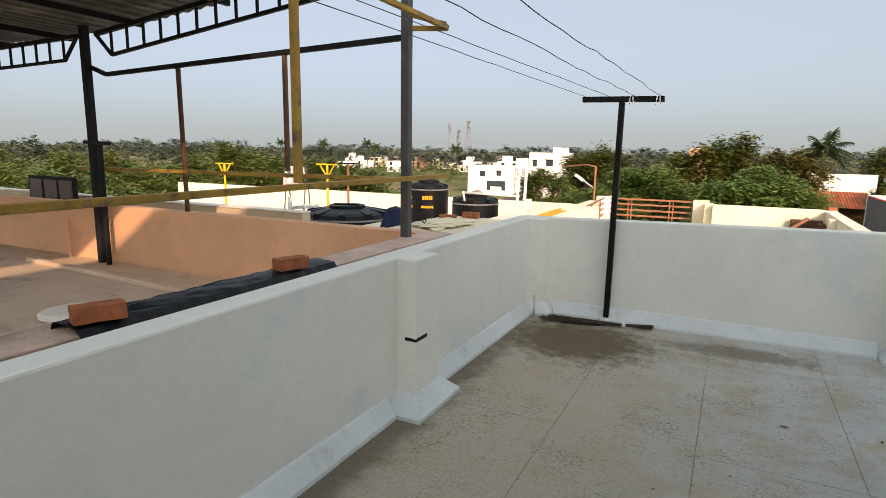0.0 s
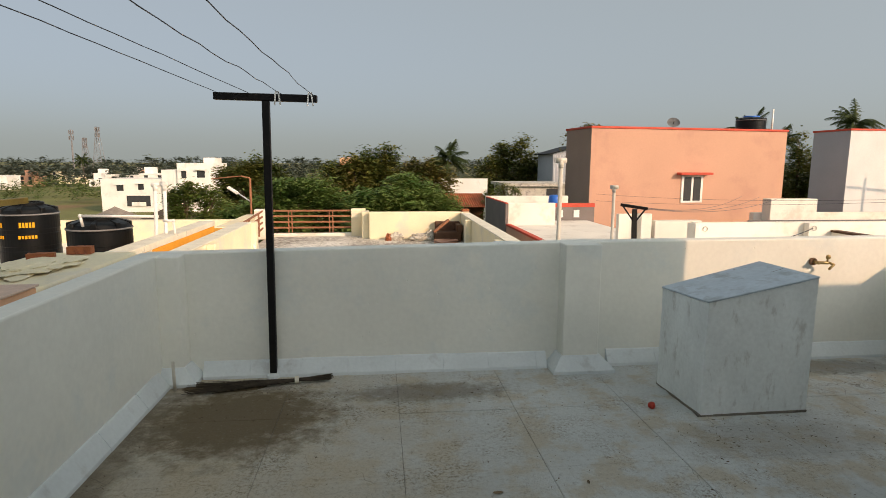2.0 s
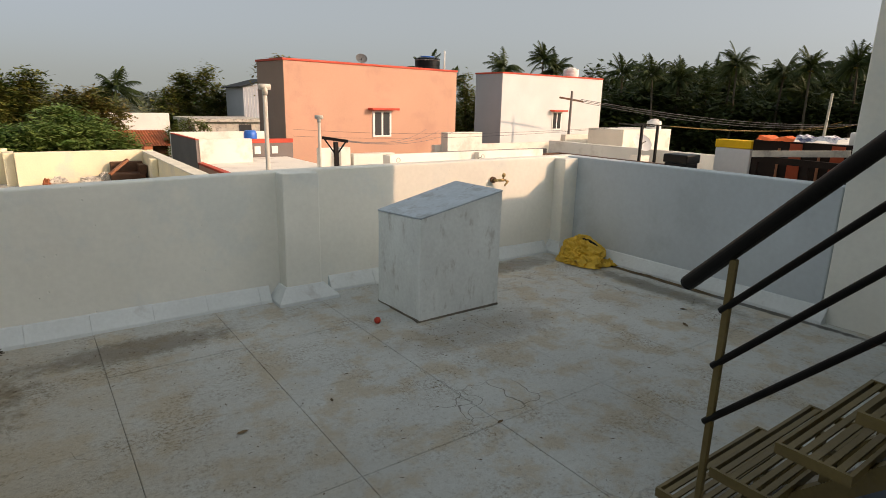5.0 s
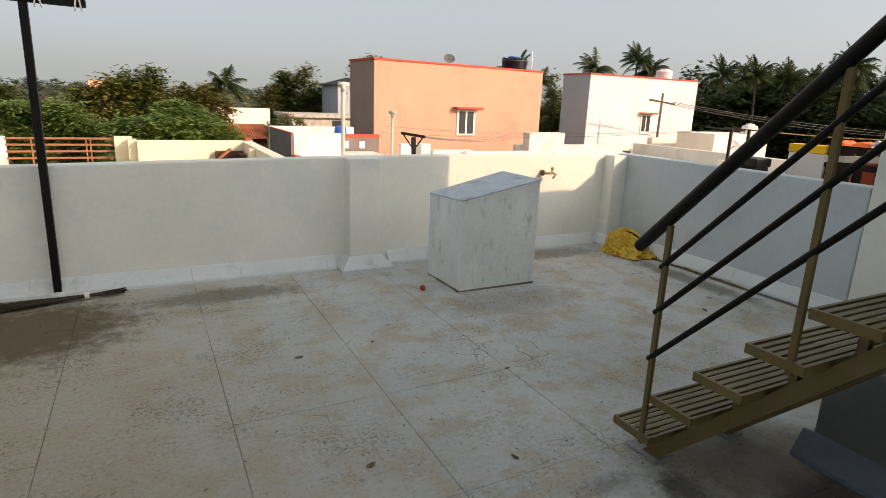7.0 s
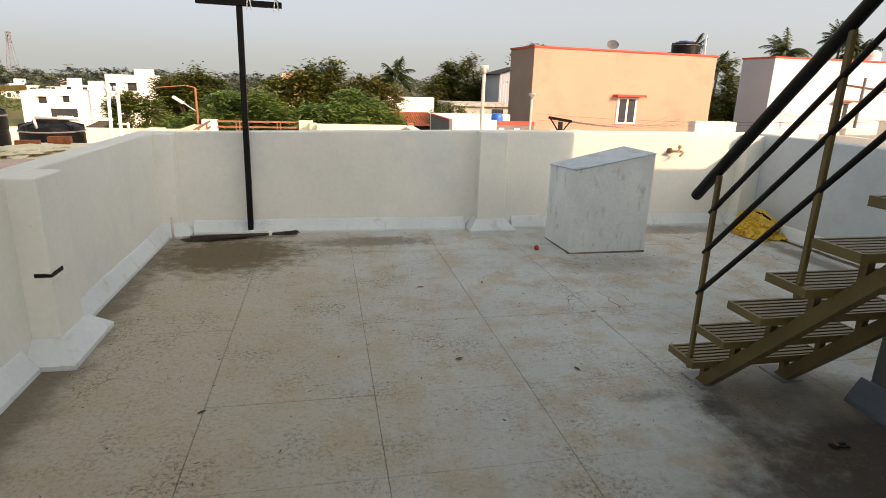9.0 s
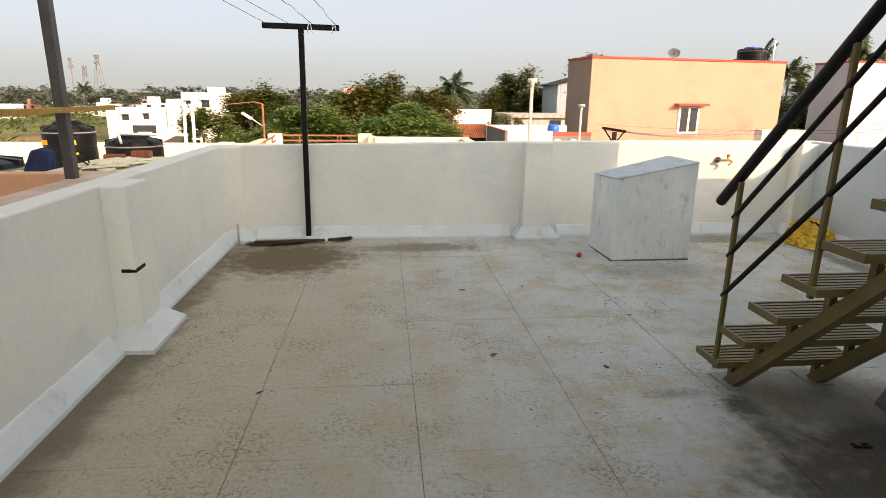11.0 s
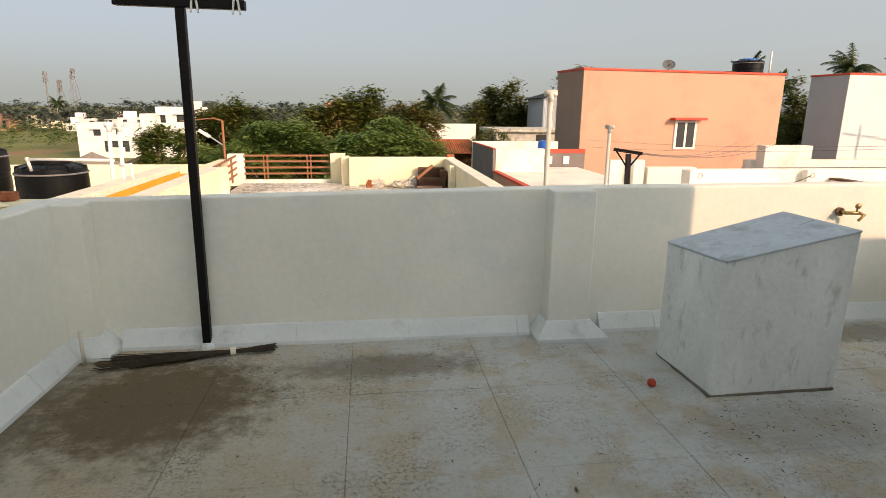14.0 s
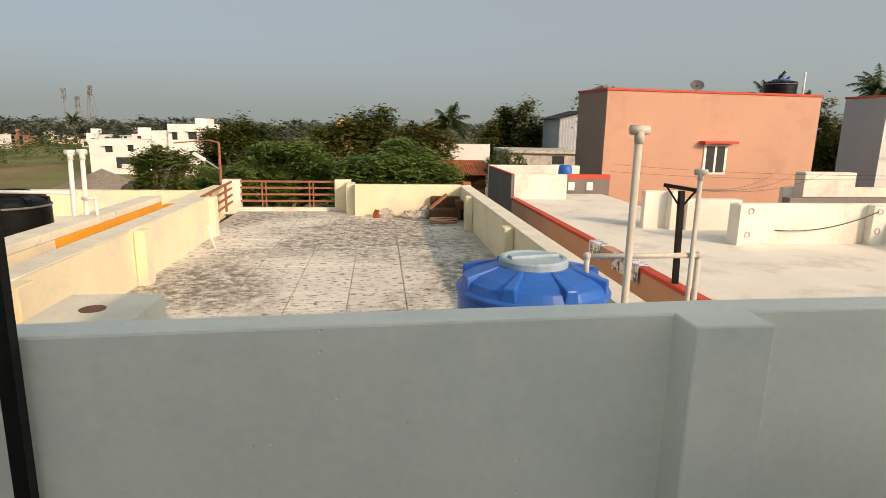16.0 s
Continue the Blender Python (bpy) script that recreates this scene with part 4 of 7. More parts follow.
for v in soil2.verts:
    x, y = v.co.x * 2, v.co.y * 2
    edge = max(0.0, 1 - y * y - x ** 4) - 0.35 * abs(noise.noise(Vector((x * 6, y, 4))))
    v.co = Vector((4.335 + y * 0.03 + 0.02 * noise.noise(Vector((x * 3, 0, 0))), 4.35 + x * 0.62, max(-0.003, 0.012 * edge + 0.008 * noise.noise(Vector((x * 9, y * 3, 7))) * edge)))
single("drain_soil", soil2, SOILBIT, "strip of dark soil along the foot of the wall", "soil", kind="stuff")

bm = bmesh.new()
bmesh.ops.create_icosphere(bm, subdivisions=3, radius=0.024)
for v in bm.verts:
    v.co *= 1 + 0.12 * noise.noise(v.co * 60)
bmesh.ops.translate(bm, vec=(1.64, 4.78, 0.022), verts=bm.verts[:])
single("red_fruit", bm, REDBALL, "small dried red fruit on the floor", "fruit", smooth=True)


def clip(at):
    root = thing("metal_clip", at, "small dark metal clip lying on the floor", "clip")
    x, y, z = at
    bm = bmesh.new()
    bar(bm, (x - 0.03, y, 0.008), (x + 0.045, y - 0.012, 0.008), 0.012, 0.008)
    bar(bm, (x - 0.03, y + 0.014, 0.008), (x + 0.045, y + 0.010, 0.008), 0.012, 0.008)
    part("jaw", bm, DARKSTEEL, root)
    bm = bmesh.new()
    tube(bm, (x - 0.005, y - 0.006, 0.012), (x - 0.005, y + 0.022, 0.012), 0.008, 10)
    part("spring", bm, RUST, root)


clip((1.87, 1.73, 0))
# little pipe stub in the corner
bm = bmesh.new()
tube(bm, (-1.60, 5.40, 0.0), (-1.602, 5.40, 0.21), 0.011, 10)
single("pipe_stub", bm, PVC, "short grey plastic pipe stub in the corner", "pipe", smooth=True)

# litter: dry leaf bits and twigs, thicker by the walls
lit = bmesh.new()
rr = random.Random(21)
spots = [(-1.0, 5.1, 0.5, 0.3, 130), (2.2, 4.35, 0.7, 0.25, 150), (1.2, 4.2, 2.6, 1.2, 260), (3.9, 5.2, 0.4, 0.3, 60), (0.8, 2.6, 2.2, 1.2, 150), (-1.5, 3.6, 0.25, 1.4, 90), (1.35, 2.35, 0.4, 0.3, 40), (3.3, 4.3, 0.9, 0.9, 90), (0.1, 5.15, 0.7, 0.25, 90)]
for cx, cy, sx, sy, count in spots:
    for _ in range(count):
        x, y = rr.gauss(cx, sx * 0.6), rr.gauss(cy, sy * 0.6)
        if not (XL + 0.1 < x < XR - 0.1 and y < YF - 0.1) or (1.85 < x < 2.65 and 4.6 < y < 5.22):
            continue
        a, ln, wd = rr.uniform(0, 6.3), rr.uniform(0.004, 0.016), rr.uniform(0.001, 0.0035)
        u, w = Vector((math.cos(a), math.sin(a), 0)), Vector((-math.sin(a), math.cos(a), 0))
        c = Vector((x, y, 0.004))
        q = [bm_ for bm_ in (c - u * ln, c + w * wd + Vector((0, 0, rr.uniform(0, 0.004))), c + u * ln + Vector((0, 0, rr.uniform(0, 0.004))), c - w * wd)]
        lit.faces.new([lit.verts.new(p) for p in q])
single("leaf_litter", lit, LEAFDRY, "scattered dry leaf bits and twigs on the floor", "litter", kind="stuff")


def dead_leaf(at, a, s):
    bm = bmesh.new()
    pts = [(-1, 0), (-0.5, 0.35), (0.1, 0.45), (0.7, 0.25), (1.1, 0), (0.7, -0.25), (0.1, -0.4), (-0.5, -0.3)]
    mid = [bm.verts.new((x, 0, 0.10 * abs(x))) for x in (-1, -0.4, 0.3, 1.1)]
    v = [bm.verts.new((x, y, 0.25 * abs(y) + 0.15 * x * x)) for x, y in pts]
    bm.faces.new((mid[0], mid[1], v[2], v[1]))
    bm.faces.new((mid[1], mid[2], v[3], v[2]))
    bm.faces.new((mid[2], mid[3], v[3]))
    bm.faces.new((mid[1], mid[0], v[7], v[6]))
    bm.faces.new((mid[2], mid[1], v[6], v[5]))
    bm.faces.new((mid[3], mid[2], v[5]))
    bmesh.ops.transform(bm, matrix=pose(at[0], at[1], 0.003, 0, 0, math.degrees(a)) @ Matrix.Scale(s, 4), verts=bm.verts[:])
    return single("dead_leaf", bm, LEAFDRY, "curled brown dead leaf on the floor", "leaf", "dead leaves")


for x, y, a, s in ((0.45, 2.75, 0.4, 0.035), (1.05, 2.55, 2.0, 0.03), (0.42, 3.9, 0.1, 0.04), (3.5, 3.55, 1.0, 0.05), (1.5, 3.3, 0.2, 0.03), (3.8, 3.75, 2.2, 0.04), (0.9, 3.95, 1.4, 0.025), (-0.8, 2.4, 0.7, 0.03)):
    dead_leaf((x, y), a, s * 0.75)

# ---- peach roof next door, with its shed frame ----
PZ = -0.30
structure("peach_roof", boxbm(-17, -2.9, -9, 6.2, -0.6, PZ), PEACHFLOOR, "dusty brown cement roof of the peach house", "floor")
structure("peach_house_body", boxbm(-16.9, -2.95, -8.9, 6.15, -6.99, -0.604), PEACH, "peach painted house under the roof", "wall")
structure("peach_wall_near", boxbm(-3.22, -2.90, -9, 6.2, PZ - 0.2, 0.6, 0.012), PEACH, "peach painted parapet wall")
structure("peach_wall_far", boxbm(-17, -3.224, 6.0, 6.2, PZ - 0.2, 0.62, 0.012), PEACH, "peach painted parapet wall with patches of evening sun")
structure("peach_coping", boxbm(-3.225, -2.885, -9.01, 6.21, 0.604, 0.622, 0.004), material("peach_coping_cement", (0.64, 0.48, 0.39), 0.9, 3, 0.15, 40, 0.3, second=(0.38, 0.28, 0.22), amount=0.3), "worn pale cement on the parapet top", "trim")
kerb = bmesh.new()
bar(kerb, (-10.1, 5.35, PZ + 0.03), (-4.0, 5.0, PZ + 0.03), 0.10, 0.08)
structure("roof_kerb", bevelled(kerb, 0.015), PEACHFLOOR, "low cement kerb across the roof", "kerb")


shed = thing("shed_frame", (-3.1, 5.65, 0.62), "open steel shed frame in grey and ochre paint", "shed")


def member(nm, p, q, w, mat, h=None, label=""):
    bm = bmesh.new()
    bar(bm, p, q, w, h or w, (0, 1, 0) if abs(q[2] - p[2]) > 0.5 * (Vector(q) - Vector(p)).length else (0, 0, 1))
    return part(nm, bevelled(bm, min(w, h or w) * 0.08, 1), mat, shed, label)


member("post", (-3.19, 5.65, 0.605), (-3.19, 5.65, 4.4), 0.095, GREYSTEEL, label="grey square post")
member("post", (-3.20, 3.90, 1.295), (-3.20, 3.90, 4.2), 0.06, GOLDSTEEL, label="ochre post")
member("side_rail", (-3.20, -2.0, 1.255), (-3.12, 6.55, 1.275), 0.06, GOLDSTEEL, 0.05, "ochre rail")
member("back_rail", (-3.2, 5.70, 1.255), (-9.6, 5.95, 1.20), 0.05, GOLDSTEEL, 0.05)
member("top_rail", (-3.2, 5.70, 2.76), (-8.6, 5.92, 2.63), 0.06, DARKSTEEL, 0.06, "dark top rail")
member("top_rail", (-8.6, 5.92, 2.63), (-8.95, 5.92, 2.75), 0.06, DARKSTEEL, 0.06)
member("post", (-4.98, 5.78, 1.29), (-4.98, 5.78, 2.72), 0.05, WOODDARK)
member("post", (-7.2, 6.08, 0.615), (-6.98, 5.88, 2.67), 0.05, WOODDARK)
member("post", (-9.0, 5.88, PZ), (-9.0, 5.88, 3.6), 0.11, DARKSTEEL, label="thick dark column")
member("column_strut", (-8.72, 5.80, PZ), (-8.72, 5.80, 1.62), 0.06, DARKSTEEL)
member("column_strut", (-9.15, 5.84, 1.62), (-8.45, 5.78, 1.60), 0.05, DARKSTEEL)
# bracket over the post
member("bracket", (-3.19, 3.2, 3.05), (-2.92, 6.06, 2.90), 0.055, GOLDSTEEL, 0.05)
member("bracket", (-3.19, 5.66, 2.84), (-2.92, 6.06, 2.89), 0.05, GOLDSTEEL, 0.05)
member("bracket", (-3.19, 5.62, 2.98), (-2.92, 6.02, 2.93), 0.05, GOLDSTEEL, 0.04)

roof = thing("shed_roof", (-9, 2, 3.5), "dark corrugated shed roof on steel trusses", "roof")


def truss(y, x0, x1, z0, z1):
    """A flat steel truss of two chords with upright and slanting webs."""
    ch = bmesh.new()
    bar(ch, (x0, y, z0), (x1, y, z1), 0.06, 0.06)
    part("top_chord", ch, DARKSTEEL, roof)
    ch = bmesh.new()
    drop = 0.34
    bar(ch, (x0 + 0.35, y, z0 - drop + 0.02), (x1 - 0.35, y, z1 - drop), 0.045, 0.045)
    part("bottom_chord", ch, DARKSTEEL, roof)
    for a, b in (((x0, y, z0), (x0 + 0.35, y, z0 - drop + 0.02)), ((x1, y, z1), (x1 - 0.35, y, z1 - drop))):
        ch = bmesh.new()
        bar(ch, a, b, 0.04, 0.04)
        part("end_web", ch, DARKSTEEL, roof)
    count = int((x1 - x0) / 0.36)
    for i in range(1, count):
        f = i / count
        ch = bmesh.new()
        x = x0 + (x1 - x0) * f
        z = z0 + (z1 - z0) * f
        bar(ch, (x, y, z), (x, y, z - drop), 0.03, 0.03, (0, 1, 0))
        part("web", ch, DARKSTEEL, roof)


truss(5.90, -8.75, -3.7, 3.22, 3.72)
truss(5.90, -15.5, -9.2, 3.10, 3.22)
truss(3.2, -15.5, -9.2, 3.12, 3.24)
truss(0.4, -15.5, -9.2, 3.14, 3.26)
for i in range(7):
    ch = bmesh.new()
    x = -15.0 + i * 1.75
    z = 3.16 + 0.09 * max(0, (x + 9) * 0.9) + 0.10
    bar(ch, (x, -6.0, z), (x, 6.15, z), 0.06, 0.08)
    part("purlin", ch, DARKSTEEL, roof)
sheet = bmesh.new()
xs = [-16 + 0.06 * i for i in range(202)]
rows = []
for y in (-6.2, 6.35):
    rows.append([sheet.verts.new((x, y, 3.36 + 0.09 * max(0, (x + 9) * 0.9) + 0.014 * math.sin(x * 2 * math.pi / 0.24))) for x in xs])
for i in range(len(xs) - 1):
    sheet.faces.new((rows[0][i], rows[0][i + 1], rows[1][i + 1], rows[1][i]))
bmesh.ops.solidify(sheet, geom=sheet.faces[:], thickness=0.004)
part("corrugated_sheet", sheet, SHEET, roof)


def brick(at, rz, label="red clay brick holding down the black sheet"):
    root = bmesh.new()
    box(root, -0.125, 0.125, -0.058, 0.058, 0, 0.085)
    bmesh.ops.subdivide_edges(root, edges=root.edges[:], cuts=4, use_grid_fill=True)
    for v in root.verts:
        v.co += Vector((noise.noise(v.co * 30 + Vector(at)), noise.noise(v.co * 30 + Vector((3, 3, 3))), noise.noise(v.co * 25))) * 0.004
    ob = single("brick", root, BRICK, label, "brick", "loose bricks")
    ob.location, ob.rotation_euler = at, (0, 0, rz)
    return ob


def black_sheet():
    bm = bmesh.new()
    bmesh.ops.create_grid(bm, x_segments=14, y_segments=90, size=0.5)
    for v in bm.verts:
        u, w = v.co.x * 2, v.co.y + 0.5
        x = -3.06 + u * (0.24 if u > 0 else 0.06)
        z = 0.632 + 0.035 * (1 - u * u) + 0.022 * abs(noise.noise(Vector((u * 0.8, w * 7, 2)))) + 0.006 * noise.noise(Vector((u * 5 + w * 9, w * 14, 5)))
        if u > 0.8:
            z -= 0.12 * (u - 0.8) / 0.2
        if u < -0.8:
            z -= 0.05 * (-0.8 - u) / 0.2
        v.co = Vector((x + 0.02 * noise.noise(Vector((w * 20, u, 8))), 1.83 + w * 2.12, max(z, 0.626) if abs(u) < 0.8 else z))
    bmesh.ops.solidify(bm, geom=bm.faces[:], thickness=0.003)
    return single("black_plastic_sheet", bm, TARP, "black plastic sheet laid along the parapet top", "sheet")


black_sheet()
brick((-2.92, 1.97, 0.672), radians(68))
brick((-2.95, 3.50, 0.672), radians(74))
# lid on the peach roof
bm = bmesh.new()
lathe(bm, [(0.34, PZ), (0.34, PZ + 0.03), (0.30, PZ + 0.05), (0.05, PZ + 0.06)], (-6.5, 3.9, 0), 28)
single("cement_lid", bm, WHITEWASH, "round pale cement lid on the roof", "lid")
bm = bmesh.new()
tube(bm, (-9.9, 5.9, PZ), (-9.9, 5.9, 0.32), 0.025, 10)
single("vent_pipe", bm, PEACH, "peach painted upright pipe against the wall", "pipe")
# dark framed board beyond the wall
board = thing("framed_board", (-12.6, 7.2, -0.6), "dark framed board with three grey panels", "board")
for i in range(3):
    part("panel", boxbm(-13.34 + i * 0.51, -12.92 + i * 0.51, 7.19, 7.212, 0.25, 0.85), DARKGREY, board)
bm = bmesh.new()
box(bm, -13.42, -11.80, 7.215, 7.26, -0.6, 0.92)
part("frame", bm, DARKSTEEL, board)

# ---- long roof to the north: dirty white tiles, cream parapets ----
NZ = -0.82
structure("tiled_roof_bed", boxbm(-3.8, 2.76, 6.3, 20.95, -1.1, NZ - 0.012), CREAMTOP, "cement bed under the old roof tiles", "floor")
structure("cream_house_body", boxbm(-3.78, 2.74, 6.32, 20.9, -6.99, -1.104), CREAM, "cream painted house under the tiled roof", "wall")
structure("cream_wall_west", boxbm(-3.80, -3.47, 6.3, 16.62, NZ - 0.15, 0.03, 0.012), CREAM, "stained cream parapet wall with yellow paint marks")
structure("coping_west", boxbm(-3.81, -3.46, 6.3, 16.63, 0.034, 0.062, 0.006), PALECOPING, "pale worn cement coping", "trim")
structure("cream_wall_east", boxbm(2.45, 2.74, 6.3, 19.66, NZ - 0.15, -0.01, 0.012), CREAM, "stained cream parapet wall")
structure("coping_east", boxbm(2.44, 2.75, 6.3, 19.66, -0.006, 0.022, 0.006), PALECOPING, "pale worn cement coping", "trim")
structure("cream_wall_north", boxbm(-0.48, 2.74, 19.68, 19.9, NZ - 0.15, 0.05, 0.015), CREAM, "cream parapet wall with dark stains at its foot")


def pier(x0, x1, y0, y1, z1, mat=CREAM):
    structure("pier", boxbm(x0, x1, y0, y1, NZ - 0.1, z1, 0.015), mat, "square cream pier of the parapet", "pier")


for y in (9.6, 12.7):
    pier(-3.466, -3.30, y, y + 0.30, 0.03)
pier(-3.56, -3.36, 16.63, 16.95, 0.05)
for y in (13.1, 17.45):
    pier(2.28, 2.446, y, y + 0.28, -0.01)
pier(-1.09, -0.62, 20.62, 20.92, 0.085)
pier(-0.72, -0.49, 19.95, 20.6, 0.03)
pier(-4.22, -3.75, 20.62, 20.92, 0.07, WHITEWASH)
structure("north_kerb", boxbm(-3.75, -1.09, 20.66, 20.86, NZ - 0.1, NZ + 0.09, 0.01), WHITEWASH, "low white kerb under the railing", "kerb")


def railing(p, q, name_label):
    """A steel railing of four flat rails on paired uprights."""
    p, q = Vector(p), Vector(q)
    root = thing("railing", p, name_label, "railing")
    d = q - p
    for z in (0.78, 0.60, 0.41, 0.22):
        bm = bmesh.new()
        bar(bm, p + Vector((0, 0, z)), q + Vector((0, 0, z)), 0.03, 0.055)
        part("rail", bm, RAILBROWN, root)
    n = max(1, int(d.length / 1.25))
    for i in range(n):
        for o in (-0.055, 0.055):
            f = (i + 0.5) / n
            c = p + d * f + d.normalized() * o
            bm = bmesh.new()
            bar(bm, c + Vector((0, 0, 0.05)), c + Vector((0, 0, 0.80)), 0.035, 0.04, (0, 1, 0.001))
            part("upright", bm, RAILBROWN, root)


railing((-3.75, 20.72, NZ + 0.06), (-1.09, 20.72, NZ + 0.06), "brown steel railing between the end piers")
railing((-3.72, 16.96, NZ + 0.06), (-3.95, 20.6, NZ + 0.06), "brown steel railing along the roof edge")

# roof tiles, each its own piece
tile_root = thing("roof_tiles", (0, 6.4, NZ), "square white roof tiles blackened by weather", "floor")
tile_root["kind"] = "structure"
TS = 0.83
tb = bmesh.new()
tw = TS / 2 - 0.010
lo = [tb.verts.new((sx * tw, sy * tw, -0.011)) for sx, sy in ((-1, -1), (1, -1), (1, 1), (-1, 1))]
md = [tb.verts.new((sx * tw, sy * tw, -0.003)) for sx, sy in ((-1, -1), (1, -1), (1, 1), (-1, 1))]
hi = [tb.verts.new((sx * (tw - 0.004), sy * (tw - 0.004), 0)) for sx, sy in ((-1, -1), (1, -1), (1, 1), (-1, 1))]
for r0, r1 in ((lo, md), (md, hi)):
    for k in range(4):
        tb.faces.new((r0[k], r0[(k + 1) % 4], r1[(k + 1) % 4], r1[k]))
tb.faces.new(hi)
tile_me = mesh_of("tile", tb, DIRTYTILE)
for i in range(8):
    for j in range(18):
        x, y = -3.06 + TS * i - 0.10, 6.80 + TS * j
        if x > 2.5 or y > 20.9:
            continue
        if x < -3.1:
            x = -3.1
        ob = piece("tile", tile_me, tile_root, (x, y - 6.4, R.uniform(-0.001, 0.001)))
        ob.scale = (1, 1, 1)


def water_tank(name, at, r, h, mat, lid_mat, label, ribs=8, bands=3, lid_r=0.55):
    """A moulded plastic water tank: banded drum, sloping shoulder with ribs, screw lid."""
    root = thing(name, at, label, "water tank")
    x, y, z = at
    sh = h - 0.24
    prof = [(r * 0.985, 0.0)]
    for b in range(bands):
        z0 = sh * (b + 0.15) / bands
        z1 = sh * (b + 0.85) / bands
        prof += [(r * 0.985, z0 - 0.012), (r, z0), (r, z1), (r * 0.985, z1 + 0.012)]
    prof += [(r * 0.985, sh - 0.03), (r * 1.02, sh - 0.02), (r * 1.02, sh + 0.015), (r * 0.985, sh + 0.03), (r * 0.93, sh + (h - sh) * 0.38), (r * 0.80, sh + (h - sh) * 0.56), (r * 0.60, sh + (h - sh) * 0.72), (r * 0.52, h - 0.05)]
    bm = bmesh.new()
    lathe(bm, prof, at, 48)
    part("drum", bm, mat, root, smooth=False)
    rim = bmesh.new()
    lathe(rim, [(r * 1.021, sh - 0.018), (r * 1.03, sh - 0.01), (r * 1.03, sh + 0.008), (r * 1.021, sh + 0.014)], at, 48)
    part("shoulder_rim", rim, DUSTBAND if mat is BLACKTANK else mat, root)
    for k in range(ribs):
        a = 2 * math.pi * (k + 0.3) / ribs
        bm = bmesh.new()
        u = Vector((math.cos(a), math.sin(a), 0))
        t = Vector((-u.y, u.x, 0))
        c = Vector(at)
        pts = []
        for rad, zz, wd, up in ((0.50, h - 0.06, 0.045, 0.02), (0.99, sh + 0.03, 0.11, 0.10)):
            base = c + u * (r * rad) + Vector((0, 0, zz))
            pts.append([base - t * wd * r - Vector((0, 0, 0.05)), base + t * wd * r - Vector((0, 0, 0.05)), base + t * wd * 0.7 * r + Vector((0, 0, up)), base - t * wd * 0.7 * r + Vector((0, 0, up))])
        va = [[bm.verts.new(p) for p in q] for q in pts]
        for i in range(4):
            bm.faces.new((va[0][i], va[0][(i + 1) % 4], va[1][(i + 1) % 4], va[1][i]))
        bm.faces.new(va[0][::-1])
        bm.faces.new(va[1])
        bmesh.ops.recalc_face_normals(bm, faces=bm.faces[:])
        bevelled(bm, 0.012)
        part("rib", bm, mat, root)
    lid = bmesh.new()
    lathe(lid, [(r * lid_r, h - 0.065), (r * lid_r, h - 0.005), (r * lid_r * 0.95, h + 0.012), (r * lid_r * 0.85, h + 0.012), (r * lid_r * 0.80, h + 0.0), (r * 0.1, h + 0.008)], at, 40)
    lid_ob = part("lid", lid, lid_mat, root, "round screw lid")
    bm = bmesh.new()
    bar(bm, (x - r * lid_r * 0.75, y - 0.05, z + h + 0.018), (x + r * lid_r * 0.75, y + 0.05, z + h + 0.018), 0.08, 0.03)
    part("lid_grip", bevelled(bm, 0.008), lid_mat, lid_ob)
    return root


blue = water_tank("blue_water_tank", (1.43, 8.17, NZ), 0.60, 1.44, BLUETANK, LIDPLASTIC, "bright blue plastic water tank with a pale lid", 8, 3, lid_r=0.46)


def pipe_run(name, pts, r, mat, label, tee=None, joints=True):
    root = thing(name, pts[0], label, "pipe")
    for a, b in zip(pts, pts[1:]):
        bm = bmesh.new()
        tube(bm, a, b, r, 14)
        part("pipe", bm, mat, root, smooth=True)
    if joints:
        for p in pts[1:-1]:
            bm = bmesh.new()
            bmesh.ops.create_uvsphere(bm, u_segments=14, v_segments=10, radius=r * 1.45, matrix=Matrix.Translation(p))
            part("elbow", bm, mat, root, smooth=True)
    if tee:
        p = Vector(pts[-1])
        bm = bmesh.new()
        tube(bm, p - Vector(tee), p + Vector(tee), r * 1.25, 14)
        tube(bm, p - Vector((0, 0, r * 3.4)), p, r * 1.25, 14)
        part("tee", bm, mat, root, smooth=True)
    return root


pipe_run("vent_pipe", [(1.61, 6.9, -6.9), (1.642, 6.9, 1.635)], 0.0215, PVC, "tall pale plastic vent pipe with a tee top", (0.052, 0.0, 0))
pipe_run("vent_pipe", [(2.62, 7.95, -6.9), (2.64, 7.95, 1.33)], 0.018, PVC, "pale plastic vent pipe with a bent top", (0.03, -0.035, 0))
pipe_run("water_pipe", [(1.80, 7.98, 0.50), (1.80, 7.98, 0.675), (2.71, 7.98, 0.675), (2.72, 7.98, -6.9)], 0.022, PVC, "pale plastic water pipe from the tank")

# sump box near our parapet
bm = bmesh.new()
box(bm, -2.50, -1.71, 8.2, 9.0, NZ, 0.13)
sump = single("sump_box", bevelled(bm, 0.012), PALECOPING, "pale cement sump box on the tiled roof", "box")
bm = bmesh.new()
lathe(bm, [(0.10, 0.128), (0.10, 0.137), (0.09, 0.139)], (-2.12, 8.55, 0), 24)
single("sump_cover", bm, RUST, "rusty round cover on the sump box", "cover")
pipe_run("drain_pipe", [(-3.05, 15.4, NZ), (-3.16, 15.4, -0.35)], 0.022, PVCWHITE, "leaning white plastic drain pipe", joints=False)

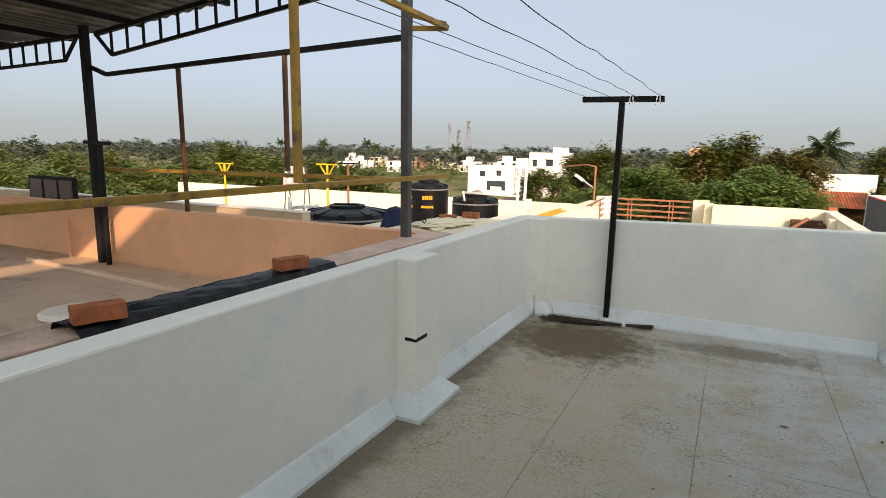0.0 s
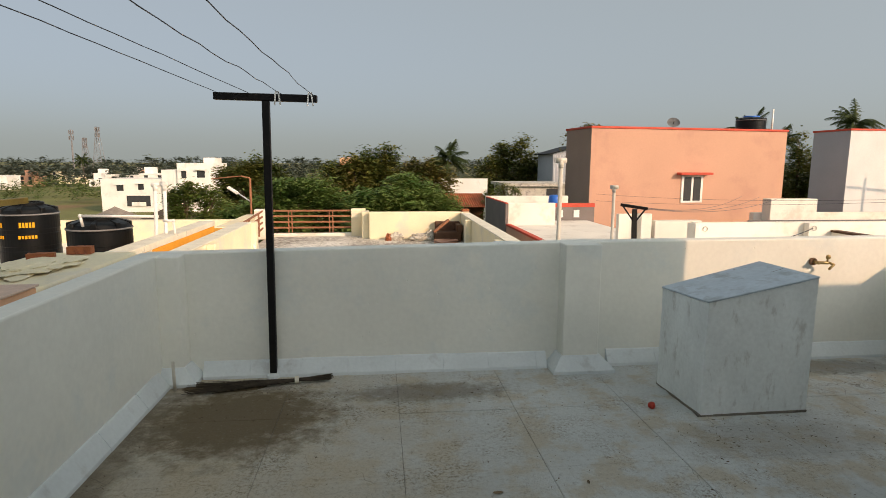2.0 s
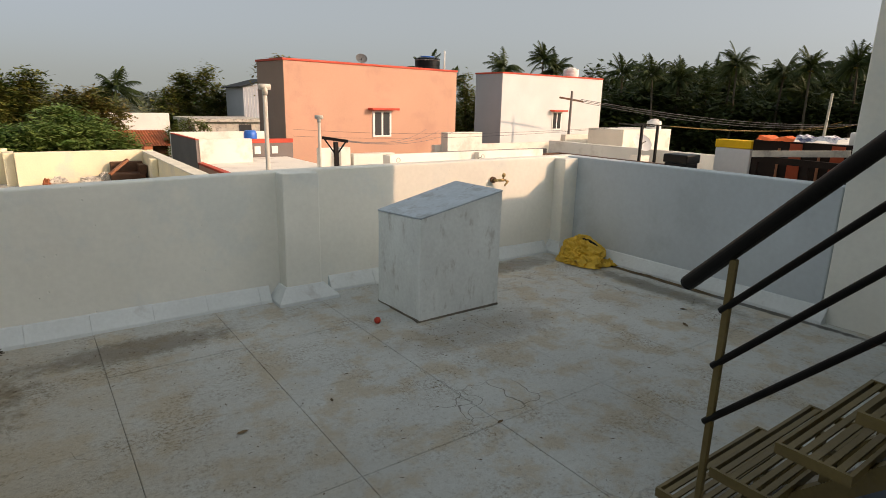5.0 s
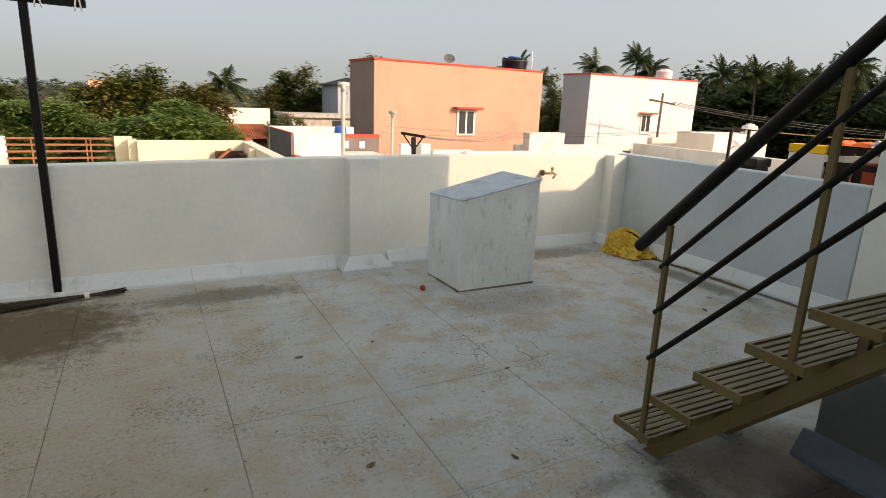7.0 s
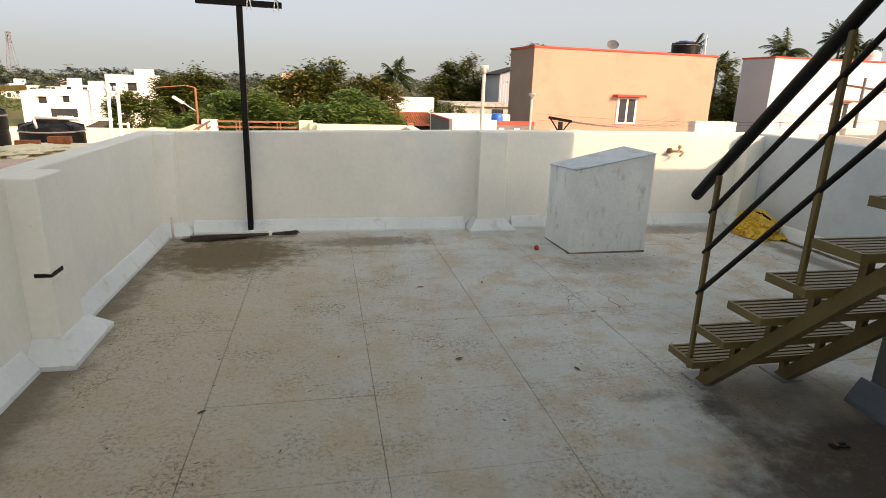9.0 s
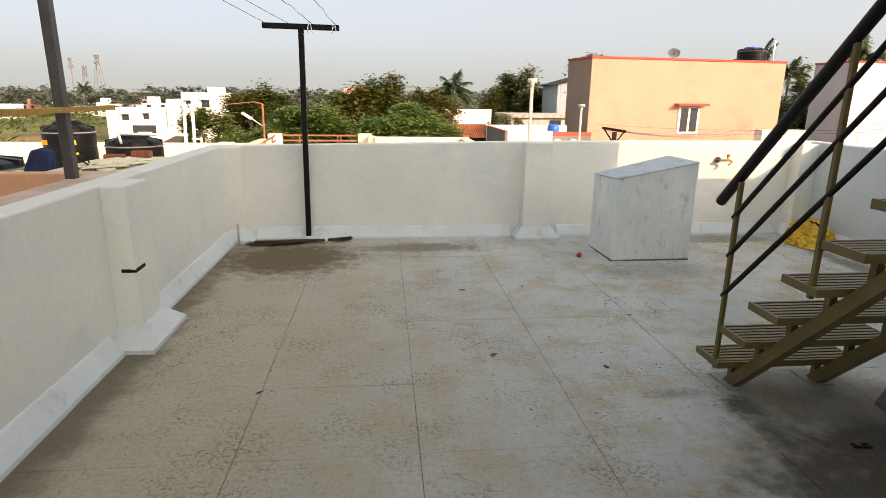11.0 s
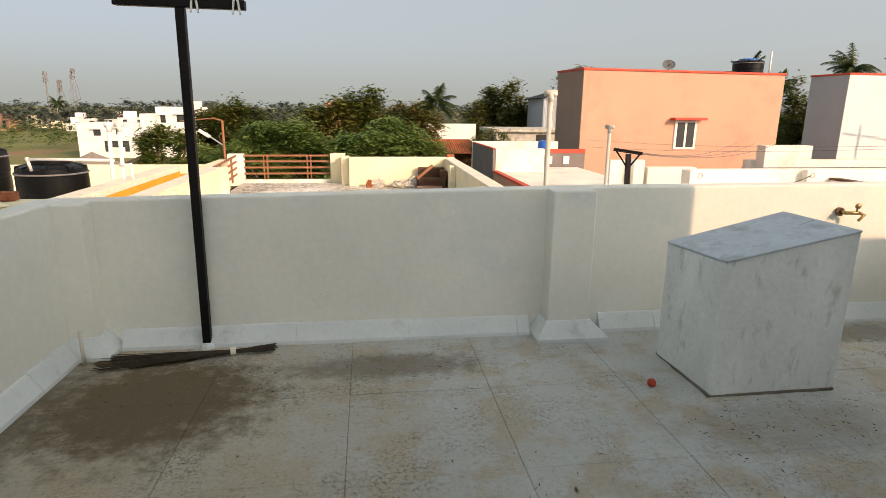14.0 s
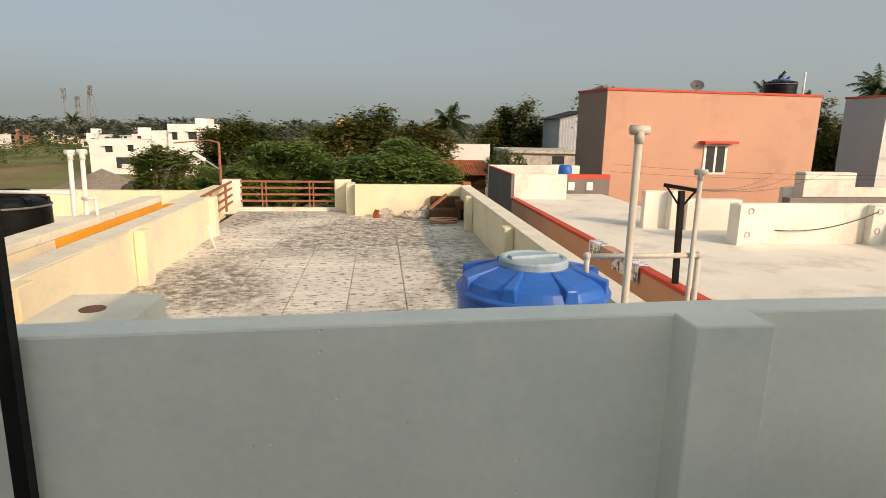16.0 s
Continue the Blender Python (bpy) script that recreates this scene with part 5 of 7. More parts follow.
# junk heap in the far corner


def armchair():
    root = thing("broken_sofa", (1.95, 19.2, NZ), "broken brown wooden seat heaped with rubbish", "sofa")
    part("base", boxbm(1.55, 2.38, 18.95, 19.55, NZ, NZ + 0.30, 0.03), WOODDARK, root)
    part("backrest", boxbm(1.60, 2.40, 19.45, 19.62, NZ + 0.25, NZ + 0.58, 0.03), WOODDARK, root)
    part("armrest", boxbm(2.24, 2.42, 18.95, 19.5, NZ + 0.28, NZ + 0.52, 0.02), WOODDARK, root)
    bm = bmesh.new()
    bar(bm, (1.52, 19.0, NZ + 0.30), (2.0, 19.2, NZ + 0.66), 0.10, 0.06)
    part("loose_board", bm, RAILBROWN, root)
    return root


armchair()
crumpled("rubbish_bag", (1.15, 19.35, NZ), (0.34, 0.2, 0.16), CREAMTOP, "dirty white rubbish bag in the corner", "bag", 5)
crumpled("rubbish_bag", (1.42, 19.3, NZ), (0.16, 0.16, 0.22), CREAMTOP, "dirty white rubbish bag leaning on the seat", "bag", 6)
crumpled("cloth_bundle", (0.35, 19.4, NZ), (0.22, 0.14, 0.16), CREAMTOP, "bundle of dirty cloth by the wall", "bundle", 8)
crumpled("clay_pot_shard", (0.12, 19.35, NZ), (0.10, 0.10, 0.14), BRICK, "broken clay pot by the wall", "pot", 9)
hose = []
for i in range(150):
    a = i * 0.42
    rr_ = 0.32 + 0.05 * math.sin(i * 0.9)
    hose.append((1.85 + rr_ * math.cos(a), 18.55 + rr_ * 0.75 * math.sin(a), NZ + 0.02 + 0.0006 * i))
wire("garden_hose", hose, 0.016, TERRACOTTA, "coiled orange garden hose on the tiles", "hose")
brick((2.60, 19.75, 0.055), 0.4, "red clay brick on the parapet corner")


def street_lamp():
    root = thing("street_lamp", (-4.6, 22.0, -7), "rusty pole with a small white lamp on an arm", "street lamp")
    bm = bmesh.new()
    tube(bm, (-4.62, 22, -7), (-4.60, 22, 1.05), 0.04, 10)
    part("pole", bm, RAILBROWN, root)
    bm = bmesh.new()
    tube(bm, (-4.60, 22, 1.05), (-4.9, 22, 1.12), 0.025, 8)
    tube(bm, (-4.9, 22, 1.12), (-5.9, 22, 1.02), 0.018, 8)
    part("top_arm", bm, RAILBROWN, root)
    bm = bmesh.new()
    tube(bm, (-4.62, 22, 0.25), (-5.05, 22, 0.55), 0.025, 8)
    part("arm", bm, CHROME, root)
    bm = bmesh.new()
    bar(bm, (-5.02, 22, 0.52), (-5.36, 22, 0.74), 0.14, 0.10)
    part("lamp_head", bevelled(bm, 0.025), WHITEPAINT, root, "white lamp head")


street_lamp()

# ---- cream roof with the black tanks ----
TZ = -1.02
structure("tank_roof", boxbm(-26, -4.2, 6.35, 21.3, -1.3, TZ), WHITEWASH, "pale cement roof with water tanks", "floor")
structure("tank_house_body", boxbm(-25.9, -4.25, 6.4, 21.2, -6.99, -1.304), CREAM, "cream painted house under the tank roof", "wall")
structure("tank_wall_north", boxbm(-26, -4.2, 21.0, 21.3, TZ - 0.1, -0.30, 0.015), CREAM, "bright cream parapet wall")
structure("tank_wall_east", boxbm(-4.55, -4.2, 10.9, 15.98, TZ - 0.1, 0.04, 0.012), ORANGEPAINT, "parapet wall painted orange on its outer face")
structure("tank_coping_east", boxbm(-4.56, -4.19, 10.9, 15.99, 0.044, 0.16, 0.008), PALECOPING, "pale worn cement coping", "trim")
structure("tank_wall_low", boxbm(-4.55, -4.2, 15.994, 17.2, TZ - 0.1, -0.15, 0.012), ORANGEPAINT, "low orange end of the parapet wall")
structure("tank_wall_end", boxbm(-4.55, -4.2, 17.204, 20.996, TZ - 0.1, -0.12, 0.012), CREAM, "low cream parapet wall")
structure("tank_wall_face", boxbm(-4.20 + 0.0, -4.193, 10.9, 12.0, TZ, 0.04), CREAM, "cream end of the parapet")
structure("tank_deck", boxbm(-4.05, -3.0, 6.22, 8.4, TZ - 0.004, 0.55, 0.02), CREAM, "raised cream cement slab behind the peach wall", "platform")
structure("tank_deck_low", boxbm(-5.3, -4.054, 6.22, 8.4, TZ - 0.004, 0.36, 0.02), CREAM, "lower cream cement slab behind the peach wall", "platform")
brick((-3.70, 7.75, 0.558), 0.3, "red clay brick lying on the cream slab")
brick((-3.55, 8.25, 0.558), 0.1, "red clay brick lying on the cream slab")
# cream wall face with its shade put in as tan
structure("tank_wall_screen", boxbm(-22, -6.75, 8.1, 8.33, TZ - 0.004, 0.43, 0.012), material("cream_wall_with_shade", (0.62, 0.50, 0.34), 0.85, 1.2, 0.1, 35, 0.25, second=(0.52, 0.43, 0.31), amount=0.35), "cream parapet wall, its shade painted tan, with a white top")
structure("tank_screen_coping", boxbm(-22, -6.74, 8.09, 8.34, 0.434, 0.46, 0.008), WHITEWASH, "white cement coping", "trim")
structure("tank_step", boxbm(-7.4, -4.56, 10.6, 12.0, TZ, -0.42, 0.02), WHITEWASH, "low cement platform on the roof", "platform")
structure("tank_wall_south", boxbm(-4.196, -3.82, 6.4, 17.6, -1.3, -0.9), WHITEWASH, "narrow ledge between the two houses", "ledge")

water_tank("black_water_tank", (-6.10, 14.3, TZ), 0.62, 1.46, BLACKTANK, BLACKTANK, "squat black plastic water tank with a dusty rim", 8, 3)
tall = water_tank("black_water_tank", (-7.90, 15.0, TZ), 0.58, 1.72, BLACKTANK, BLACKTANK, "tall black plastic water tank with yellow lettering", 8, 4)
water_tank("black_water_tank", (-7.12, 9.95, TZ), 0.90, 1.44, BLACKTANK, BLACKTANK, "wide black plastic water tank with a domed top", 10, 3, lid_r=0.42)


def tank_print(ang):
    """Rows of yellow block marks wrapped on the tall tank."""
    c = Vector((-7.90, 15.0, 0))
    for z, hh, n in ((0.24, 0.11, 5), (-0.02, 0.07, 6)):
        for k in range(n):
            a = ang + (k - (n - 1) / 2) * 0.10
            u = Vector((math.cos(a), math.sin(a), 0))
            t = Vector((-u.y, u.x, 0))
            bm = bmesh.new()
            p = c + u * 0.592 + Vector((0, 0, z))
            bar(bm, p - Vector((0, 0, hh / 2)), p + Vector((0, 0, hh / 2)), 0.036 if k % 2 else 0.044, 0.006, u)
            part("print_mark", bm, YELLOWTEXT, tall, "yellow painted mark")


tank_print(radians(-65))
tank_print(radians(-128))



def navy_cover():
    """A navy sheet thrown over a leaning frame: broad at the foot, rounded at the top, with hanging folds."""
    bm = bmesh.new()
    rows = []
    for j in range(13):
        f = j / 12
        ring = []
        for i in range(40):
            a = 2 * math.pi * i / 40
            fold = 1 + 0.10 * (1 - f) * math.sin(a * 7 + 2 * f) + 0.05 * noise.noise(Vector((math.cos(a) * 2, math.sin(a) * 2, f * 3)))
            w = (0.20 - 0.07 * f) * (1.0 if f < 0.85 else math.sqrt(max(0.0, 1 - ((f - 0.85) / 0.15) ** 2)) * 0.9 + 0.1)
            ring.append(bm.verts.new((-4.47 + w * fold * math.cos(a) + 0.10 * f, 7.38 + 0.55 * w * fold * math.sin(a), 0.361 + 0.40 * f)))
        rows.append(ring)
    for a_, b_ in zip(rows, rows[1:]):
        for i in range(40):
            bm.faces.new((a_[i], a_[(i + 1) % 40], b_[(i + 1) % 40], b_[i]))
    bm.faces.new(rows[-1])
    bm.faces.new(rows[0][::-1])
    return single("navy_cover", bm, BLUECLOTH, "navy cloth cover hung over a leaning frame", "cover")


navy_cover()



def iron_chair():
    root = thing("iron_chair", (-5.2, 10.2, TZ), "overturned black iron chair with a green seat", "chair")
    pts = [[(-5.6, 10.4, -0.2), (-5.35, 10.35, 0.02), (-5.05, 10.3, -0.05), (-4.95, 10.3, -0.35)], [(-5.5, 10.2, -0.35), (-5.2, 10.1, -0.1), (-4.9, 10.1, -0.3)]]
    for q in pts:
        bm = bmesh.new()
        for a, b in zip(q, q[1:]):
            tube(bm, a, b, 0.018, 8)
        part("bent_rod", bm, BLACKMETAL, root)
    for s in range(4):
        bm = bmesh.new()
        bar(bm, (-5.45 + 0.0 * s, 10.9 - s * 0.09, -0.40), (-4.85, 10.9 - s * 0.09, -0.38), 0.03, 0.02)
        part("slat", bm, LEAF_FIELD, root, "green slat")


iron_chair()
chair = bpy.data.objects["iron_chair"]
chair.location, chair.scale = (-3.80, 7.0, 0.24), (0.5, 0.5, 0.5)
crumpled("cloth_sheet", (-3.55, 7.35, 0.55), (0.36, 0.62, 0.045), CREAM, "crumpled cream sheet spread on the cream slab", "sheet", 14)
for x, y, a in ((-6.05, 12.0, 0.2), (-5.45, 12.05, 0.5), (-4.95, 11.9, 0.1)):
    brick((x, y, -0.42), a, "red clay brick on the cement platform")
pipe_run("tank_pipe", [(-4.70, 13.5, TZ), (-4.62, 13.5, 1.14)], 0.035, PVCWHITE, "white plastic riser pipe with a tee top", (0.07, 0, 0))
pipe_run("tank_pipe", [(-4.50, 13.5, TZ), (-4.44, 13.5, 1.15)], 0.035, PVCWHITE, "white plastic riser pipe with a tee top", (0.07, 0, 0))
pipe_run("tank_pipe", [(-6.1, 13.6, 0.30), (-6.1, 13.52, 0.52), (-4.6, 13.52, 0.50)], 0.028, PVCWHITE, "white plastic feed pipe to the tank")
pipe_run("tank_pipe", [(-4.5, 13.46, 0.42), (-4.3, 13.46, 0.42), (-4.28, 13.46, 0.05)], 0.025, PVCWHITE, "white plastic elbow pipe")
for x, yy in ((-11.1, 9.0), (-9.6, 8.6), (-8.9, 8.6)):
    pipe_run("roof_pipe", [(x, yy, TZ), (x, yy, -0.05), (x + 0.35, yy, -0.05), (x + 0.35, yy, TZ)], 0.03, PVCWHITE, "white plastic pipe bend on the roof")
structure("roof_upstand", boxbm(-14, -9.0, 9.9, 10.1, TZ - 0.1, -0.10, 0.01), WHITEWASH, "low whitewashed wall on the tank roof")


def t_post(x, y, z, mat, label, fork):
    root = thing("clothes_post", (x, y, TZ), label, "clothesline pole")
    bm = bmesh.new()
    bar(bm, (x, y, TZ - 0.002), (x, y, z), 0.045, 0.045, (0, 1, 0))
    part("post", bm, mat, root)
    bm = bmesh.new()
    bar(bm, (x - 0.36, y, z + 0.02), (x + 0.36, y, z + 0.02), 0.04, 0.035)
    part("crossbar", bm, mat if fork else DARKSTEEL, root)
    if fork:
        for s in (-1, 1):
            bm = bmesh.new()
            bar(bm, (x, y, z - 0.35), (x + s * 0.24, y, z), 0.03, 0.03)
            part("brace", bm, mat, root)


t_post(-13.9, 13.0, 1.05, YELLOWPAINT, "yellow painted clothesline post with braces", True)
t_post(-10.0, 13.0, 1.12, YELLOWPAINT, "yellow painted clothesline post with braces", True)
t_post(-9.3, 13.0, 1.16, RAILBROWN, "red-brown clothesline post with a dark crossbar", False)
t_post(-15.6, 13.0, 1.05, RAILBROWN, "red-brown clothesline post with a dark crossbar", False)
pipe_run("tank_pipe", [(-7.83, 9.0, TZ), (-7.83, 9.0, 0.63)], 0.035, PVCWHITE, "upright white plastic pipe by the wide tank", joints=False)
pipe_run("tank_pipe", [(-7.69, 8.95, TZ), (-7.69, 8.95, 0.41), (-7.42, 8.95, 0.45), (-7.27, 9.2, 0.45)], 0.035, PVCWHITE, "white plastic pipe bending into the wide tank")


def cloth_rack():
    """A folding rack with washing hung over it."""
    root = thing("clothes_rack", (-11.08, 13.0, TZ), "steel clothes rack hung with white and pink washing", "clothes rack")
    for x in (-11.43, -10.73):
        bm = bmesh.new()
        tube(bm, (x, 12.75, TZ), (x, 13.0, 1.04), 0.018, 8)
        tube(bm, (x, 13.25, TZ), (x, 13.0, 1.04), 0.018, 8)
        part("leg_pair", bm, GREYSTEEL, root)
    bm = bmesh.new()
    tube(bm, (-11.43, 13.0, 1.04), (-10.73, 13.0, 1.04), 0.018, 8)
    part("top_rail", bm, GREYSTEEL, root)
    for za, zb, y, mat, label in ((1.06, 0.77, 12.92, CLOTHWHITE, "striped white cloth"), (0.74, 0.45, 12.84, CLOTHPINK, "pale pink cloth")):
        bm = bmesh.new()
        bmesh.ops.create_grid(bm, x_segments=24, y_segments=8, size=0.5)
        for v in bm.verts:
            u, w = v.co.x, v.co.y + 0.5
            v.co = Vector((-11.08 + u * 0.70, y + 0.025 * math.sin(u * 26) * (1 - w), zb + (za - zb) * w + 0.02 * noise.noise(Vector((u * 6, w, za)))))
        bmesh.ops.solidify(bm, geom=bm.faces[:], thickness=0.006)
        part("cloth", bm, mat, root, label)


cloth_rack()

# ---- white roof to the north-east ----
WZ = -0.88
structure("white_roof", boxbm(5.05, 14.5, 6.4, 19.0, -1.2, WZ), WHITEWASH, "bright whitewashed flat roof", "floor")
structure("white_house_body", boxbm(5.08, 14.4, 6.45, 25.9, -6.99, -1.204), TERRACOTTA, "terracotta painted house side under the white roof", "wall")
structure("white_roof_far", boxbm(5.05, 9.0, 19.0, 25.9, -1.2, WZ - 0.004), WHITEWASH, "whitewashed flat roof beyond", "floor")
structure("red_edge", boxbm(4.95, 5.16, 6.4, 24.2, WZ - 0.03, WZ + 0.05, 0.012), REDTRIM, "red painted edge of the white roof", "trim")
structure("terracotta_band", boxbm(4.97, 5.05, 6.4, 24.2, -6.9, WZ - 0.034), TERRACOTTA, "terracotta painted band under the roof edge", "wall")
structure("white_wall_north", boxbm(7.05, 8.05, 18.0, 18.2, WZ - 0.1, 0.10, 0.012), WHITEWASH, "whitewashed parapet wall")
structure("white_pier", boxbm(7.65, 7.98, 17.75, 17.998, WZ - 0.1, 0.13, 0.012), WHITEWASH, "whitewashed pier", "pier")
structure("white_step_wall", boxbm(8.06, 9.55, 17.7, 18.0, WZ - 0.1, -0.08, 0.012), WHITEWASH, "lower whitewashed wall")
structure("white_wall_mid", boxbm(8.28, 14.5, 15.9, 16.1, WZ - 0.1, 0.05, 0.012), WHITEWASH, "whitewashed parapet with iron rings")
structure("white_wall_end", boxbm(8.2, 8.32, 15.72, 16.14, WZ - 0.1, 0.03, 0.012), WHITEWASH, "end of the whitewashed parapet", "pier")
structure("white_pier_far", boxbm(11.45, 11.75, 15.7, 15.898, WZ - 0.1, 0.04, 0.012), WHITEWASH, "whitewashed pier", "pier")
for x, z in ((8.58, -0.12), (8.55, -0.66), (11.6, -0.10), (11.6, -0.55)):
    bm = bmesh.new()
    prof_n = 20
    for i in range(prof_n):
        a0, a1 = 2 * math.pi * i / prof_n, 2 * math.pi * (i + 1) / prof_n
        tube(bm, (x + 0.065 * math.cos(a0), 15.685 if x > 11 else 15.885, z + 0.065 * math.sin(a0)), (x + 0.065 * math.cos(a1), 15.685 if x > 11 else 15.885, z + 0.065 * math.sin(a1)), 0.009, 6)
    single("iron_ring", bm, CREAMTOP, "grey iron ring on the white wall", "ring", "iron rings")
wire("roof_cable", sag((9.2, 15.86, -0.55), (11.55, 15.68, -0.10), 0.16, 16), 0.012, WIRE, "dark cable sagging along the white wall", "cable")


def fork_pole():
    root = thing("clothesline_pole", (5.05, 12.5, WZ), "black steel clothesline pole with two braces", "clothesline pole")
    bm = bmesh.new()
    bar(bm, (5.05, 12.5, WZ - 0.002), (5.0, 12.5, 0.70), 0.08, 0.08, (0, 1, 0))
    part("post", bm, BLACKMETAL, root)
    bm = bmesh.new()
    bar(bm, (4.75, 12.62, 0.78), (5.24, 12.42, 0.71), 0.07, 0.06)
    part("crossbar", bm, BLACKMETAL, root)
    for q in ((4.80, 12.6, 0.75), (5.20, 12.44, 0.70)):
        bm = bmesh.new()
        bar(bm, (5.01, 12.5, 0.42), q, 0.03, 0.03)
        part("brace", bm, BLACKMETAL, root)


fork_pole()
for k in range(3):
    wire("clothesline_wire", sag((4.9 + 0.12 * k, 12.5, 0.74), (14.0, 20.5 + k, 0.4), 0.25, 20), 0.006, WIRE, "thin clothesline wire over the white roof", "wire", "far wires")


def draped_cloth():
    root = thing("draped_mat", (5.05, 13.6, WZ), "patterned mat draped over the red roof edge", "mat")
    for y0, y1, m_ in ((15.45, 16.15, CLOTHWHITE), (14.85, 15.42, TERRACOTTA), (13.6, 14.82, CLOTHWHITE)):
        bm = bmesh.new()
        bmesh.ops.create_grid(bm, x_segments=10, y_segments=14, size=0.5)
        for v in bm.verts:
            u, w = v.co.x + 0.5, v.co.y + 0.5
            y = y0 + (y1 - y0) * w
            wob = 0.02 * noise.noise(Vector((w * 6, u * 5, y0)))
            if u < 0.6:
                v.co = Vector((4.925 + wob, y, WZ + 0.062 - 0.32 * (0.6 - u) / 0.6))
            else:
                v.co = Vector((4.93 + (u - 0.6) * 0.6, y, WZ + 0.066 + wob * 0.3))
        part("fold", bm, m_, root)


draped_cloth()
# white block and walls before the terracotta house
structure("white_block_wall", boxbm(5.034, 7.0, 24.2, 24.4, -1.5, 0.01, 0.02), WHITEWASH, "whitewashed wall with flaking patches")
structure("dark_side_wall", boxbm(4.92, 5.02, 24.2, 28.59, -6.99, -0.02, 0.01), DARKGREY, "dark grey side wall of the next house")
structure("side_wall_coping", boxbm(4.91, 5.03, 24.2, 28.59, -0.016, 0.025, 0.008), REDTRIM, "thin red painted coping", "trim")
structure("white_back_wall", boxbm(4.92, 9.0, 28.6, 28.8, -1.5, 0.05, 0.02), WHITEWASH, "long whitewashed parapet wall")
structure("dark_base_wall", boxbm(7.05, 9.35, 26.0, 26.2, -1.5, -0.304, 0.01), DARKGREY, "dark grey parapet wall with white square vents")
structure("red_base_trim", boxbm(7.04, 9.36, 25.98, 26.22, -0.30, -0.13, 0.015), REDTRIM, "red painted coping", "trim")
for x in (7.77, 8.52):
    single("vent_block", boxbm(x - 0.13, x + 0.13, 25.96, 25.998, -0.75, -0.43, 0.01), WHITEPAINT, "white square vent block in the dark wall", "vent", "white vents")
bm = bmesh.new()
lathe(bm, [(0.27, 0), (0.29, 0.12), (0.28, 0.3), (0.24, 0.42), (0.20, 0.44)], (7.95, 27.4, -0.28), 24)
single("blue_barrel", bm, BLUETANK, "blue plastic barrel on the wall", "barrel", smooth=True)
structure("barrel_ledge", boxbm(7.1, 9.0, 27.0, 28.0, -1.5, -0.284), WHITEWASH, "whitewashed ledge under the barrel", "ledge")

# ---- houses and clutter to the east ----


def upright_window(parent, x, y, z0, z1, w, facing_dx=0.0):
    """A white-framed window with two dark panes, a sill and a red sunshade, in a wall that faces south."""
    win = part("window_frame", boxbm(x - w / 2, x + w / 2, y - 0.05, y + 0.02, z0, z1, 0.01), WHITEPAINT, parent, "white window frame")
    mid = (z0 + z1) / 2
    for s in (-1, 1):
        part("pane", boxbm(x + s * w * 0.22 - w * 0.17, x + s * w * 0.22 + w * 0.17, y - 0.062, y - 0.052, z0 + 0.10, z1 - 0.08), GLASSDARK, win, "dark glass pane")
    part("sunshade", boxbm(x - w * 0.72, x + w * 0.72, y - 0.45, y - 0.002, z1 + 0.04, z1 + 0.16, 0.01), REDTRIM, parent, "red concrete sunshade")


def place_in(root, m):
    """Hang a thing's parts, modelled round the origin, at the pose m."""
    for ch in root.children:
        ch.matrix_parent_inverse = root.matrix_basis.inverted()
        ch.matrix_basis = m
        for sub in ch.children:
            sub.location = (0, 0, 0)


def house_rooms(name, m, w, d, z1, wall, side, label, windows, trim=REDTRIM):
    root = thing(name, m.translation, label, "house")
    part("wall", boxbm(0.012, w, 0, d, -6.99, z1), wall, root)
    # the side away from the sun gets its shade as a darker material
    part("side_wall", boxbm(0, 0.010, 0.004, d - 0.004, -6.99, z1), side, root, "side wall, its shade put into a darker colour")
    part("coping", boxbm(-0.05, w + 0.05, -0.05, d + 0.05, z1 + 0.004, z1 + 0.11, 0.01), trim, root, "painted coping")
    for x, z0, zz, ww in windows:
        upright_window(root, x, 0.0, z0, zz, ww)
    place_in(root, m)
    return root


ANG = math.degrees(math.atan2(1.28, 11.43))
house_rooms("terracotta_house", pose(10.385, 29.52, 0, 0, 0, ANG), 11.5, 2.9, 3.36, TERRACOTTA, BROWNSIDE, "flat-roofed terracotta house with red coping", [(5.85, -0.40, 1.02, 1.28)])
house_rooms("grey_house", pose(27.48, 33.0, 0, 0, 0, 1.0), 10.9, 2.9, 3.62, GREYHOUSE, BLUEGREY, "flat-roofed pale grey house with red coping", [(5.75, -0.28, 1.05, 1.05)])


def dish(at, r, face, label):
    """A satellite dish on a bent arm."""
    root = thing("satellite_dish", at, label, "satellite dish", "dishes")
    c = Vector(at) + Vector((0, 0, r * 1.1))
    d = Vector((-0.25, -0.75, 0.62)).normalized()
    q = d.to_track_quat('Z', 'Y').to_matrix().to_4x4()
    bm = bmesh.new()
    lathe(bm, [(0.02, 0.0), (r * 0.4, r * 0.05), (r * 0.75, r * 0.17), (r, r * 0.30), (r * 1.01, r * 0.31), (r * 0.75, r * 0.14), (r * 0.4, r * 0.02), (0.02, -0.03)], (0, 0, 0), 24)
    bmesh.ops.transform(bm, matrix=Matrix.Translation(c) @ q, verts=bm.verts[:])
    part("reflector", bm, face, root, "round grey reflector")
    bm = bmesh.new()
    tube(bm, at, c, 0.03, 8)
    part("mast", bm, DARKSTEEL, root)
    bm = bmesh.new()
    tube(bm, c, c + d * r * 0.9 + Vector((0, 0, -0.1)), 0.015, 6)
    part("feed_arm", bm, DARKSTEEL, root)
    return root


dish((15.5, 31.2, 3.40), 0.32, PLINTHGREY, "grey satellite dish on the house roof")
